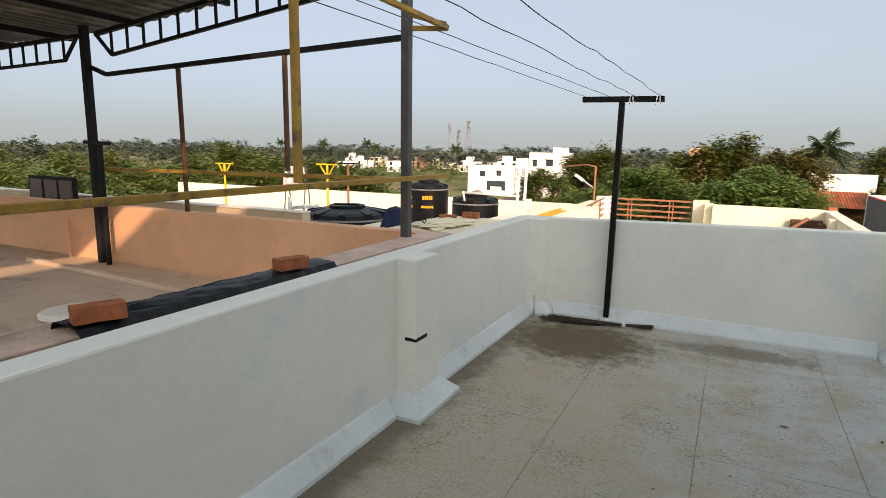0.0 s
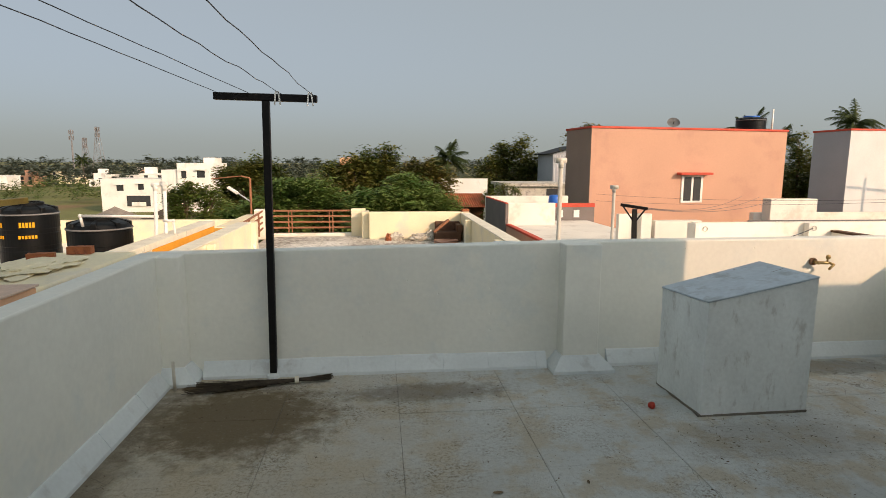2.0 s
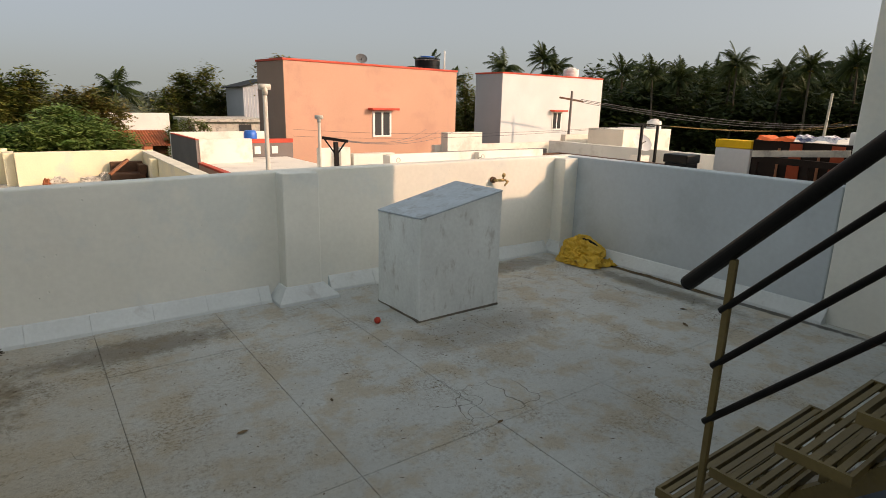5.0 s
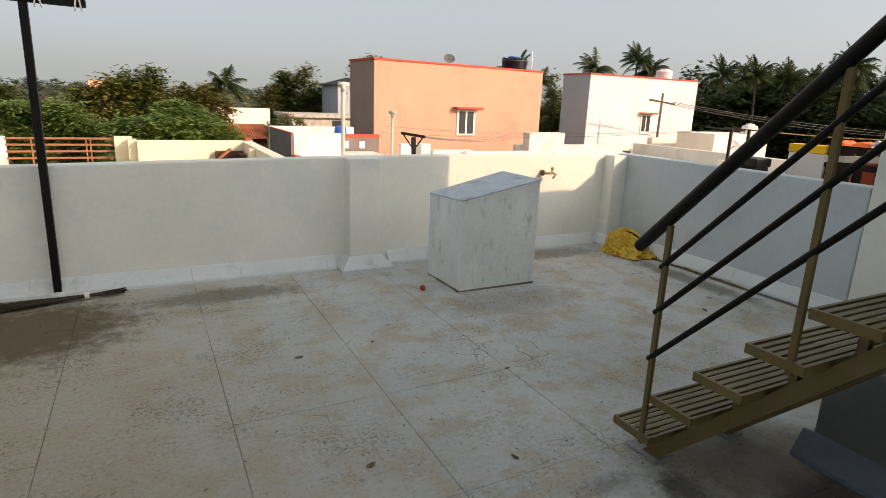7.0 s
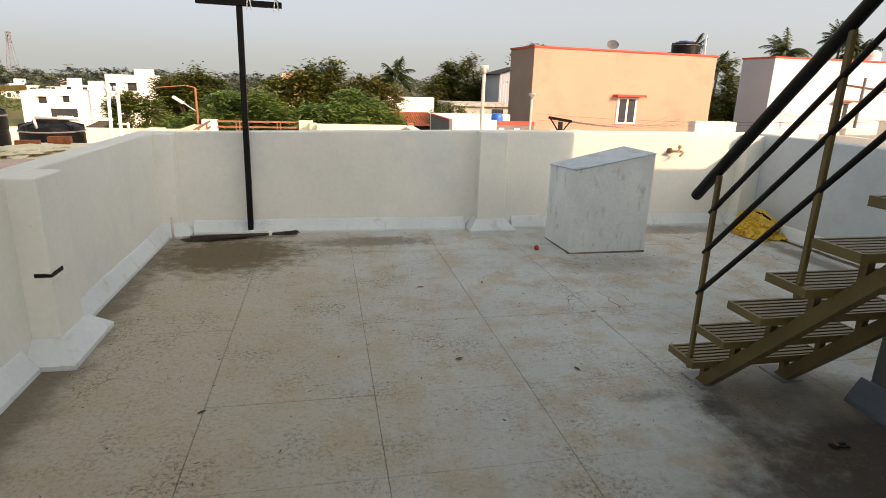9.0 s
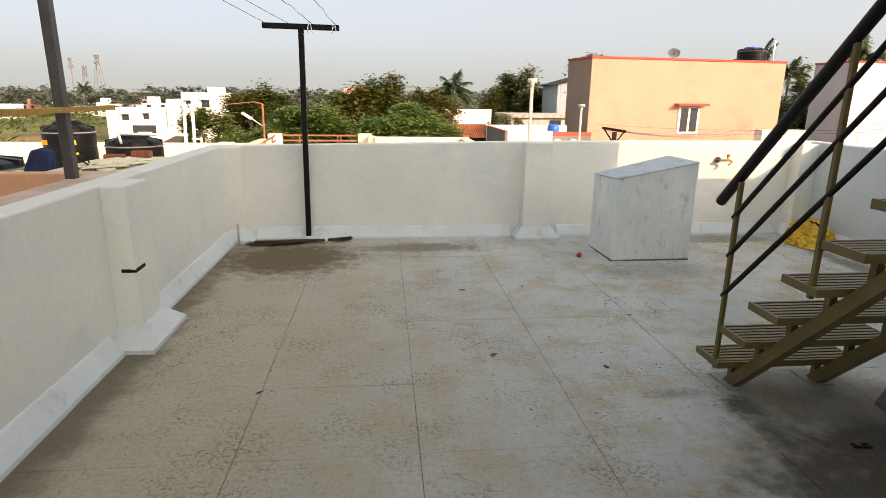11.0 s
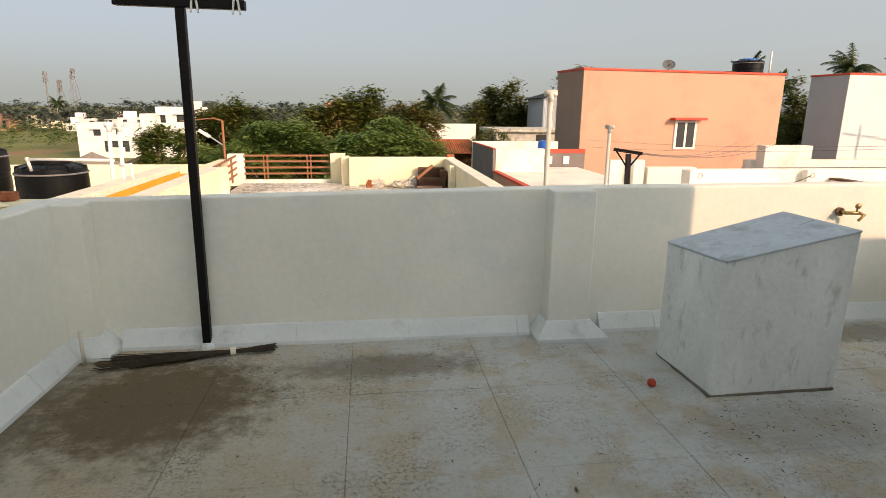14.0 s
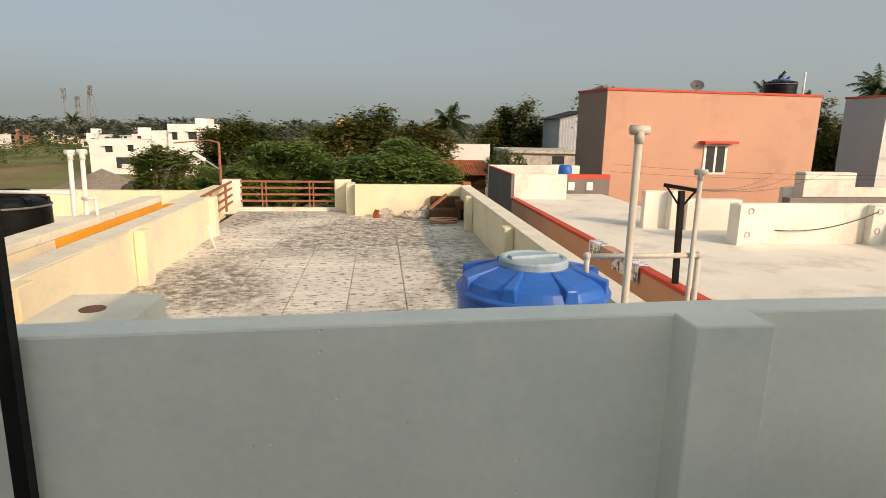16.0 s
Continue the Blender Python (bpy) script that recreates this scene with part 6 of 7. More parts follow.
water_tank("roof_tank", (21.4, 33.4, 3.42), 0.80, 0.95, BLACKTANK, BLUETANK, "black plastic tank on the house roof", 8, 2)
structure("tank_stand", boxbm(20.4, 22.4, 33.0, 34.2, -6.99, 3.418), TERRACOTTA, "terracotta stair tower under the tank", "wall")
pipe_run("roof_pipe", [(22.67, 33.3, 3.4), (22.67, 33.3, 4.8)], 0.05, PVCWHITE, "white plastic pipe on the house roof", joints=False)
water_tank("white_roof_tank", (37.0, 35.4, 3.70), 0.62, 0.85, PVCWHITE, PVCWHITE, "white plastic tank on the grey house roof", 8, 3)
structure("tank_support", boxbm(36.2, 37.8, 34.8, 35.88, 3.62, 3.698), GREYHOUSE, "slab under the white tank", "slab")

# lower walls and roofs in between
structure("white_parapet", boxbm(17.6, 19.9, 25.8, 26.4, -7, 0.05, 0.02), WHITEWASH, "white parapet block")
structure("white_parapet_low", boxbm(17.2, 26.0, 26.4, 26.7, -7, -0.62, 0.02), WHITEWASH, "long low white parapet")
structure("dark_parapet", boxbm(14.6, 21.6, 22.6, 23.0, -7, -0.62, 0.02), DARKGREY, "dark grey parapet wall")
structure("white_parapet_far", boxbm(26.4, 28.9, 25.8, 26.2, -7, -0.16, 0.02), WHITEWASH, "white parapet block")
structure("white_long_wall", boxbm(28.9, 33, 25.0, 25.3, -7, -0.85, 0.02), WHITEWASH, "long white wall")
structure("white_side_wall", boxbm(21.6, 21.85, 12.0, 22.5, -7, -0.20, 0.02), WHITEWASH, "white parapet wall running north")
structure("white_terrace", boxbm(14.6, 21.6, 6.4, 22.6, -7, -1.25), WHITEWASH, "whitewashed terrace floor", "floor")
open_roof = thing("open_roof_well", (14.2, 14.2, -1.2), "cream walled roof well with brown coping", "roof")
for x0, x1, y0, y1 in ((12.3, 16.2, 16.5, 16.7), (12.3, 12.5, 11.7, 16.498), (16.0, 16.2, 11.7, 16.498), (12.502, 15.998, 11.7, 11.9)):
    part("wall", boxbm(x0, x1, y0, y1, -1.3, -0.24), WHITEWASH, open_roof)
    part("coping", boxbm(x0 - 0.03, x1 + 0.03, y0 - 0.02, y1 + 0.0, -0.236, -0.18), WOODDARK, open_roof, "brown coping")
for x, y in ((20.15, 16.0), (21.2, 16.0)):
    root = thing("clothesline_pole", (x, y, -1.25), "dark steel clothesline pole with a crossbar", "clothesline pole")
    bm = bmesh.new()
    bar(bm, (x, y, -1.252), (x, y, 0.86), 0.09, 0.09, (0, 1, 0))
    part("post", bm, BLACKMETAL, root)
    bm = bmesh.new()
    bar(bm, (x - 1.0, y + 0.4, 0.90), (x + 0.5, y - 0.2, 0.80), 0.07, 0.05)
    part("crossbar", bm, BLACKMETAL, root)
dish((20.6, 16.3, -0.4), 0.42, GREYHOUSE, "grey satellite dish on the white wall")
structure("dish_ledge", boxbm(20.3, 21.0, 16.1, 16.6, -1.3, -0.402), WHITEWASH, "white ledge under the dish", "ledge")
structure("white_shed", boxbm(26.9, 31.4, 22.0, 24.5, -7, 0.32, 0.02), WHITEWASH, "small white rooftop room")
water_tank("white_roof_tank", (30.5, 22.6, 0.32), 0.42, 0.55, PVCWHITE, PVCWHITE, "white plastic tank on the rooftop room", 6, 3)
root = thing("utility_pole", (31.3, 30, -7), "dark utility pole with a wooden crossarm", "utility pole")
bm = bmesh.new()
tube(bm, (31.2, 30, -7), (31.33, 30, 2.55), 0.11, 10, 0.08)
part("pole", bm, DARKGREY, root)
bm = bmesh.new()
bar(bm, (30.15, 30, 2.08), (32.55, 30, 1.85), 0.09, 0.12)
part("crossarm", bm, WOODDARK, root)
for k in range(3):
    wire("power_line", sag((32.3 - k * 0.8, 30, 2.0), (90, 24 + 3 * k, 1.4 - 0.4 * k), 1.4, 26), 0.02, WIRE, "thin overhead power line", "wire", "power lines")
for k, zz in enumerate((0.75, 0.55)):
    wire("service_cable", sag((21.0, 16.0, 0.85), (75, 26 + 3 * k, zz), 0.6, 26), 0.011, CABLEBROWN, "brown overhead service cable", "cable", "service cables")
for k in range(2):
    wire("power_line", sag((20.2, 16.0, 0.85), (10.5, 30, 0.1 - 0.35 * k), 0.3, 18), 0.006, WIRE, "thin overhead power line", "wire", "power lines")
root = thing("utility_pole", (60, 25, -7), "pale leaning utility pole", "utility pole")
bm = bmesh.new()
tube(bm, (60, 25, -7), (60.6, 25, 3.2), 0.16, 8, 0.12)
part("pole", bm, CREAMTOP, root)


def roof_stall():
    root = thing("roof_stall", (9.0, 4.8, -6.99), "dark timber clad roof room with red stripes", "shed")
    part("wall", boxbm(9.05, 9.25, 3.06, 6.0, -6.99, 1.08), STALLWOOD, root)
    for y in (3.5, 4.15, 4.72, 5.28):
        part("stripe", boxbm(9.03, 9.046, y, y + 0.17, -0.5, 1.06), REDSTRIPE, root, "rust-red hanging strip")
        part("batten", boxbm(9.02, 9.045, y + 0.30, y + 0.33, -0.5, 0.98), RAILBROWN, root, "thin brown batten")
    for a, b in (((8.6, 3.06, 0.80), (8.6, 5.75, 0.83)), ((8.9, 4.6, 0.98), (8.55, 5.75, 0.90))):
        bm = bmesh.new()
        bar(bm, a, b, 0.07, 0.09)
        part("beam", bm, STALLWOOD if a[1] < 4 else CREAMTOP, root)
    for y in (3.3, 4.2, 5.0, 5.7):
        bm = bmesh.new()
        bar(bm, (8.6, y, -0.9), (8.6, y, 0.80), 0.06, 0.06, (0, 1, 0))
        part("post", bm, STALLWOOD, root)
    return root


roof_stall()
stall_pier = thing("yellow_topped_wall", (9.1, 6.3, -6.99), "grey wall end with a yellow painted top", "wall")
part("wall", boxbm(9.0, 9.25, 6.004, 6.58, -6.99, 0.93, 0.01), GREYHOUSE, stall_pier)
part("cap", boxbm(8.99, 9.26, 6.0, 6.59, 0.934, 1.06, 0.01), YELLOWPAINT, stall_pier, "yellow painted top")
structure("stall_deck", boxbm(8.3, 9.0, 3.06, 6.5, -7, -0.9), WHITEWASH, "pale roof ledge before the timber room", "floor")
structure("stall_back", boxbm(9.254, 16.0, 3.06, 6.38, -7, 1.02), WHITEWASH, "pale roof behind the timber room", "floor")


def hung_cloth(name, y0, y1, mat, label, z):
    bm = bmesh.new()
    bmesh.ops.create_grid(bm, x_segments=10, y_segments=16, size=0.5)
    for v in bm.verts:
        u, w = v.co.x + 0.5, v.co.y + 0.5
        wob = 0.02 * noise.noise(Vector((w * 7, u * 4, y0)))
        x = 9.0 + u * 0.45
        zz = z + 0.02 * math.sin(w * 9 + y0) + wob - (0.06 if u < 0.15 else 0)
        v.co = Vector((x, y0 + (y1 - y0) * w, max(zz, 1.085)))
    return single(name, bm, mat, label, "cloth")


hung_cloth("orange_cloth", 5.42, 5.95, CLOTHORANGE, "bright orange cloth drying on the roof edge", 1.13)
hung_cloth("patterned_cloth", 4.85, 5.40, CLOTHWHITE, "white cloth with dark pattern drying on the roof edge", 1.17)
structure("white_roof_room", boxbm(9.3, 14.0, 3.2, 4.8, 1.024, 1.26, 0.03), WHITEPAINT, "white wall on the roof behind the cloths", "wall")
bm = bmesh.new()
box(bm, 8.4, 8.75, 6.7, 7.1, -0.9, 0.66)
box(bm, 8.38, 8.77, 6.68, 7.12, 0.66, 0.80)
single("black_crate", bevelled(bm, 0.02), BLACKTANK, "black plastic crate beside the wall end", "crate")
structure("crate_ledge", boxbm(8.2, 9.3, 6.6, 7.4, -7, -0.902), WHITEWASH, "white ledge under the crate", "ledge")

# ---- plants ----


def soup(name, verts, faces, mat):
    me = bpy.data.meshes.new(name)
    me.from_pydata([tuple(v) for v in verts], [], faces)
    me.materials.append(mat)
    return me


def leaf_cloud(blobs, per_blob, size, rr, droop=0.0, flat=0.0, stretch=1.0, spread_by=1.0):
    """Small folded leaves in clumps through several uneven lobes."""
    V, F = [], []
    for cx, cy, cz, rx, rz in blobs:
        clumps = max(6, per_blob // 22)
        for _ in range(clumps):
            d = Vector((rr.gauss(0, 1), rr.gauss(0, 1), rr.gauss(0, 1))).normalized()
            rad = rr.uniform(0.3, 1.0) ** 0.5 * (0.8 + 0.45 * noise.noise(d * 2.0 + Vector((cx, cy, cz))))
            c = Vector((cx + d.x * rx * rad, cy + d.y * rx * rad, cz + d.z * rz * rad))
            spread = size * rr.uniform(2.0, 4.0) * spread_by
            for _k in range(22):
                o = Vector((rr.gauss(0, 1), rr.gauss(0, 1), rr.gauss(0, 0.6 * (1 - 0.8 * flat)))) * spread * (0.55 + 0.5 * flat)
                p = c + o
                a = rr.uniform(0, 2 * math.pi)
                tilt = rr.uniform(-0.9, 0.9) * (1 - flat)
                u = Vector((math.cos(a), math.sin(a), -droop + tilt * 0.5)).normalized()
                w = u.cross(Vector((rr.uniform(-0.4, 0.4), rr.uniform(-0.4, 0.4), 1))).normalized()
                s = size * rr.uniform(0.6, 1.3)
                i = len(V)
                V += [p - u * s * stretch, p + w * s * 0.42, p + u * s * stretch, p - w * s * 0.42]
                F.append((i, i + 1, i + 2, i + 3))
    return V, F


def tree(name, x, y, blobs, leaf, size, per_blob, label, seed, droop=0.1, flat=0.0, stretch=1.0, ground=-7.0):
    """A tapered trunk, limbs to each lobe, and a crown of many leaves."""
    rr = random.Random(seed)
    root = thing(name, (x, y, ground), label, "tree")
    bl = [(x + dx, y + dy, z, r, rz) for dx, dy, z, r, rz in blobs]
    low = min(b[2] - b[4] for b in bl)
    fork = ground + (low - ground) * 0.75
    bm = bmesh.new()
    tube(bm, (x, y, ground - 0.1), (x + rr.uniform(-0.3, 0.3), y, fork), 0.34, 10, 0.24)
    for bx, by, bz, r, rz in bl:
        midp = Vector((x, y, fork)).lerp(Vector((bx, by, bz)), 0.55) + Vector((rr.uniform(-0.4, 0.4), rr.uniform(-0.4, 0.4), 0.2))
        tube(bm, (x, y, fork - 0.1), midp, 0.16, 7, 0.10)
        tube(bm, midp, (bx, by, bz + rz * 0.4), 0.10, 6, 0.03)
        for _ in range(3):
            tube(bm, midp, (bx + rr.uniform(-r, r) * 0.7, by + rr.uniform(-r, r) * 0.7, bz + rr.uniform(-0.3, 0.7) * rz), 0.05, 5, 0.015)
    part("trunk", bm, BARK, root)
    V, F = leaf_cloud(bl, per_blob, size, rr, droop, flat, stretch)
    ob = new("crown", soup("crown", V, F, leaf))
    ob.parent = root
    ob.location = -root.location
    return root


def lobes(w, h, z_top, n, seed, depth=None):
    """Uneven lobes that fill an outline w wide and h high whose top is at z_top."""
    rr = random.Random(seed)
    out = []
    for k in range(n):
        f = (k + 0.5) / n * 2 - 1
        top = z_top - h * 0.35 * f * f - rr.uniform(0, h * 0.18)
        rz = h * rr.uniform(0.24, 0.34)
        out.append((f * w * 0.42, rr.uniform(-1, 1) * (depth or w * 0.2), top - rz * 0.75, w * rr.uniform(0.15, 0.22), rz))
        out.append((f * w * 0.36 + rr.uniform(-0.5, 0.5), rr.uniform(-1, 1) * (depth or w * 0.2), top - h * 0.6, w * rr.uniform(0.15, 0.22), rz * 1.1))
    lift = z_top - max(o[2] + 0.85 * o[4] for o in out)
    return [(a, b, c + lift, d, e) for a, b, c, d, e in out]


tree("mango_tree", -9.3, 45, lobes(6.2, 5.0, 2.0, 4, 1), LEAF_DARK, 0.17, 2600, "dense dark green mango tree", 1)
tree("acacia_tree", -5.0, 36, lobes(6.2, 3.6, 0.9, 5, 2), LEAF_FEATHER, 0.12, 2400, "feathery green acacia with drooping twigs", 2, 0.25, 0.75, 1.5)
tree("mango_tree", -0.8, 42, lobes(6.8, 6.0, 3.0, 5, 3), LEAF_DARK, 0.17, 2600, "large dark green mango tree", 3)
tree("acacia_tree", 1.3, 33, lobes(6.0, 3.6, 1.05, 5, 4), LEAF_FEATHER, 0.12, 2400, "feathery green acacia with drooping twigs", 4, 0.25, 0.75, 1.5)
tree("brown_tree", 3.2, 50, lobes(6.0, 4.6, 2.0, 4, 5), LEAF_BROWN, 0.18, 2000, "browning leafy tree beyond the tiled roof", 5)
tree("round_tree", 14.6, 65, lobes(8.4, 9.0, 4.6, 4, 6), LEAF_DARK, 0.22, 3000, "tall rounded dark green tree", 6)
tree("small_tree", -8.5, 28, lobes(2.6, 2.4, 0.7, 3, 7), LEAF_BRIGHT, 0.11, 1300, "small bright green tree", 7)
tree("small_tree", 9.4, 46, lobes(3.4, 3.0, 0.3, 3, 8), LEAF_BRIGHT, 0.12, 700, "small green tree by the low houses", 8)
tree("acacia_tree", -9.5, 38, lobes(4.2, 3.4, -0.6, 4, 9), LEAF_FEATHER, 0.12, 1100, "feathery green acacia behind the lamp", 9, 0.25, 0.75, 1.5)
tree("leafy_tree", 31.2, 41.5, lobes(5.0, 9.0, 3.9, 4, 10), LEAF_DARK, 0.18, 1800, "tall leafy tree between the two houses", 10)
tree("leafy_tree", 13.0, 37, lobes(3.0, 2.4, 4.1, 3, 16), LEAF_BROWN, 0.14, 420, "thin treetop above the house roof", 16)


def belt_trees():
    """Trees and bushes round the fields to the north-west, three kinds repeated."""
    kinds = [tree("field_tree", -40, 40, lobes(9, 6.0, 1.2, 4, 11), LEAF_BRIGHT, 0.24, 900, "broad green tree at the field edge", 11),
             tree("field_tree", -30, 44, lobes(11, 5.5, 0.4, 5, 12), LEAF_FIELD, 0.26, 900, "wide spreading green tree at the field edge", 12, 0.3, 0.2, 1.3),
             tree("field_tree", -52, 36, lobes(8, 7.0, 1.9, 4, 13), LEAF_BRIGHT, 0.24, 900, "olive green tree at the field edge", 13)]
    rr = random.Random(5)
    for k in range(34):
        head = radians(-84 + 40 * k / 33 + rr.uniform(-1, 1))
        dist = rr.choice((50, 62, 75, 95)) + rr.uniform(-6, 6)
        x, y = dist * math.sin(head), dist * math.cos(head)
        o = rr.choice(kinds)
        copy_thing(o, pose(x, y, -7 - rr.uniform(0.0, 1.6), 0, 0, rr.uniform(0, 360)))


belt_trees()
tree("airy_tree", -42.2, 40, lobes(6.0, 5.5, 2.3, 4, 17), LEAF_BRIGHT, 0.2, 1000, "airy bright green tree above the fields", 17)
tree("airy_tree", -50, 52, lobes(10, 5.5, 1.4, 4, 18), LEAF_BRIGHT, 0.22, 1100, "broad bright green tree above the fields", 18)
tree("airy_tree", -36, 46, lobes(9, 5.0, 0.9, 4, 19), LEAF_FIELD, 0.22, 1100, "broad bright green tree above the fields", 19)


def palm(name, label, seed, height, fronds=28, length=2.9):
    """A coconut palm round the origin: ringed leaning trunk, arching fronds with hanging leaflets."""
    rr = random.Random(seed)
    root = thing(name, (0, 0, 0), label, "palm tree")
    bm = bmesh.new()
    lean = Vector((rr.uniform(-0.6, 0.6), rr.uniform(-0.6, 0.6), 0))
    prev_p = Vector((0, 0, -3))
    for i in range(9):
        f = (i + 1) / 9
        q = lean * f * f + Vector((0, 0, -3 + (height + 3) * f))
        tube(bm, prev_p, q, 0.19 - 0.07 * (i / 9), 8, 0.19 - 0.07 * f)
        prev_p = q
    part("trunk", bm, PALMTRUNK, root)
    top = prev_p
    V, F = [], []
    for k in range(fronds):
        a = 2 * math.pi * k / fronds * 2.4 + rr.uniform(-0.2, 0.2)
        el = rr.uniform(-0.35, 1.4)
        u = Vector((math.cos(a), math.sin(a), 0))
        ln = length * rr.uniform(0.8, 1.1)
        p = top.copy()
        d = (u * math.cos(el) + Vector((0, 0, math.sin(el)))).normalized()
        n = 16
        side = d.cross(Vector((0, 0, 1))).normalized()
        for s in range(n):
            q = p + d * ln / n
            i = len(V)
            V += [p - side * 0.03, p + side * 0.03, q + side * 0.02, q - side * 0.02]
            F.append((i, i + 1, i + 2, i + 3))
            if s > 1:
                f = s / n
                ll = 0.78 * math.sin(math.pi * min(1, f * 0.85 + 0.12)) + 0.12
                for sg in (-1, 1):
                    for half in (0.0, 0.5):
                        b0 = p.lerp(q, half)
                        tip = b0 + (side * sg * 0.75 + d * 0.45 + Vector((0, 0, -0.45 - rr.uniform(0, 0.5)))).normalized() * ll * rr.uniform(0.8, 1.1)
                        wv = d * 0.05
                        i = len(V)
                        V += [b0 - wv, b0 + wv, tip]
                        F.append((i, i + 1, i + 2))
            p = q
            d = (d + Vector((0, 0, -0.09))).normalized()
    ob = new("fronds", soup("fronds", V, F, LEAF_PALM))
    ob.parent = root
    bm = bmesh.new()
    for k in range(7):
        a = k * 0.9
        bmesh.ops.create_icosphere(bm, subdivisions=1, radius=0.13, matrix=Matrix.Translation(top + Vector((0.25 * math.cos(a), 0.25 * math.sin(a), -0.30))))
    part("coconuts", bm, LEAF_BROWN, root)
    return root


PALMS = [palm("coconut_palm", "coconut palm with drooping dark fronds", 31, 15.0), palm("coconut_palm", "coconut palm with drooping dark fronds", 32, 13.5, 25, 2.7), palm("coconut_palm", "tall leaning coconut palm", 33, 16.0, 30, 3.0)]
PALMS[0].matrix_basis = pose(37.6, 57.8, -10.4, 0, 0, 30)
PALMS[1].matrix_basis = pose(6.5, 60, -11.6, 0, 0, 80)
PALMS[2].matrix_basis = pose(51.5, 60, -10.0)
rr = random.Random(9)
for x, y, z, k in ((58.0, 60, -7.6, 0), (61.5, 60.5, -9.8, 2), (47, 66, -9.2, 1), (-190, 210, -11.5, 0), (-150, 190, -12.5, 2), (-122, 185, -11.5, 1), (-128, 190, -11.8, 0), (-85, 180, -11.5, 1)):
    copy_thing(PALMS[k], pose(x, y, z, 0, 0, rr.uniform(0, 360)))
for deg, dist, zt in ((51.8, 84, -7.6), (54.4, 82, -7.8), (56.3, 88, -8.6), (60.8, 84, -7.4), (64, 86, -7.6), (66.2, 82, -7.0), (69.6, 84, -6.6), (71.5, 82, -6.6)):
    a = radians(deg)
    copy_thing(PALMS[rr.choice((0, 0, 1, 2))], pose(dist * math.sin(a), dist * math.cos(a), zt - 1.6, 0, 0, rr.uniform(0, 360)))
for k in range(130):
    a = radians(51.5 + 42 * (k + rr.random()) / 130)
    dist = rr.uniform(86, 124)
    copy_thing(PALMS[rr.choice((0, 1, 2))], pose(dist * math.sin(a), dist * math.cos(a), -9.4 - rr.uniform(0, 4.5) + (dist - 88) * 0.06, 0, 0, rr.uniform(0, 360)))
V, F = [], []
for k in range(520):
    a = radians(49 + 48 * (k % 260) / 260)
    dist = rr.uniform(96, 125) if k < 260 else rr.uniform(84, 94)
    b = [(dist * math.sin(a), dist * math.cos(a), rr.uniform(-5, 6.2) if k < 260 else rr.uniform(-6, 3.0), rr.uniform(3, 5), rr.uniform(2, 3.4))]
    v, f = leaf_cloud(b, 420, 0.5, rr, 0.2)
    n0 = len(V)
    V += v
    F += [tuple(i + n0 for i in q) for q in f]
tagged(new("palm_undergrowth", soup("palm_undergrowth", V, F, LEAF_PALM)), "dark undergrowth below the coconut palms", "bushes", kind="stuff")

# far woods along the horizon, their haze put into the leaf colour
V, F = [], []
for k in range(420):
    a = radians(-88 + 150 * (k + rr.random()) / 420)
    dist = rr.uniform(230, 420)
    top = rr.uniform(0.5, 4.2) + (dist - 230) * 0.006 + 2.2 * max(0, noise.noise(Vector((a * 9, 1, 1))))
    w = rr.uniform(5, 9)
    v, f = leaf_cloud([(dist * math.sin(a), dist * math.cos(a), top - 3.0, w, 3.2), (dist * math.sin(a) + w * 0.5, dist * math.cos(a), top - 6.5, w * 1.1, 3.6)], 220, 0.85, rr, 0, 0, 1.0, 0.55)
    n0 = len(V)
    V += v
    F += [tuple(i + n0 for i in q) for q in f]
tagged(new("far_woods", soup("far_woods", V, F, LEAF_FAR)), "belt of far trees along the horizon, haze in their colour", "woods", kind="stuff")
# hedges and bushes in the fields
V, F = [], []
for k in range(150):
    a = radians(-80 + 84 * (k + rr.random()) / 150)
    dist = rr.uniform(55, 190)
    x, y = dist * math.sin(a), dist * math.cos(a)
    if -75 < x < -18 and 55 < y < 125:
        continue
    v, f = leaf_cloud([(x, y, -5.8 + rr.uniform(-0.5, 1.0), rr.uniform(1.5, 4), rr.uniform(0.9, 1.8))], 110, 0.32, rr)
    n0 = len(V)
    V += v
    F += [tuple(i + n0 for i in q) for q in f]
for k in range(70):
    a = radians(-52 + 34 * (k + rr.random()) / 70)
    dist = rr.uniform(122, 190)
    v, f = leaf_cloud([(dist * math.sin(a), dist * math.cos(a), -5.2 + rr.uniform(-0.5, 1.6), rr.uniform(2, 4.5), rr.uniform(1.2, 2.2))], 200, 0.36, rr)
    n0 = len(V)
    V += v
    F += [tuple(i + n0 for i in q) for q in f]
tagged(new("field_bushes", soup("field_bushes", V, F, LEAF_FIELD)), "green bushes scattered over the fields", "bushes", kind="stuff")

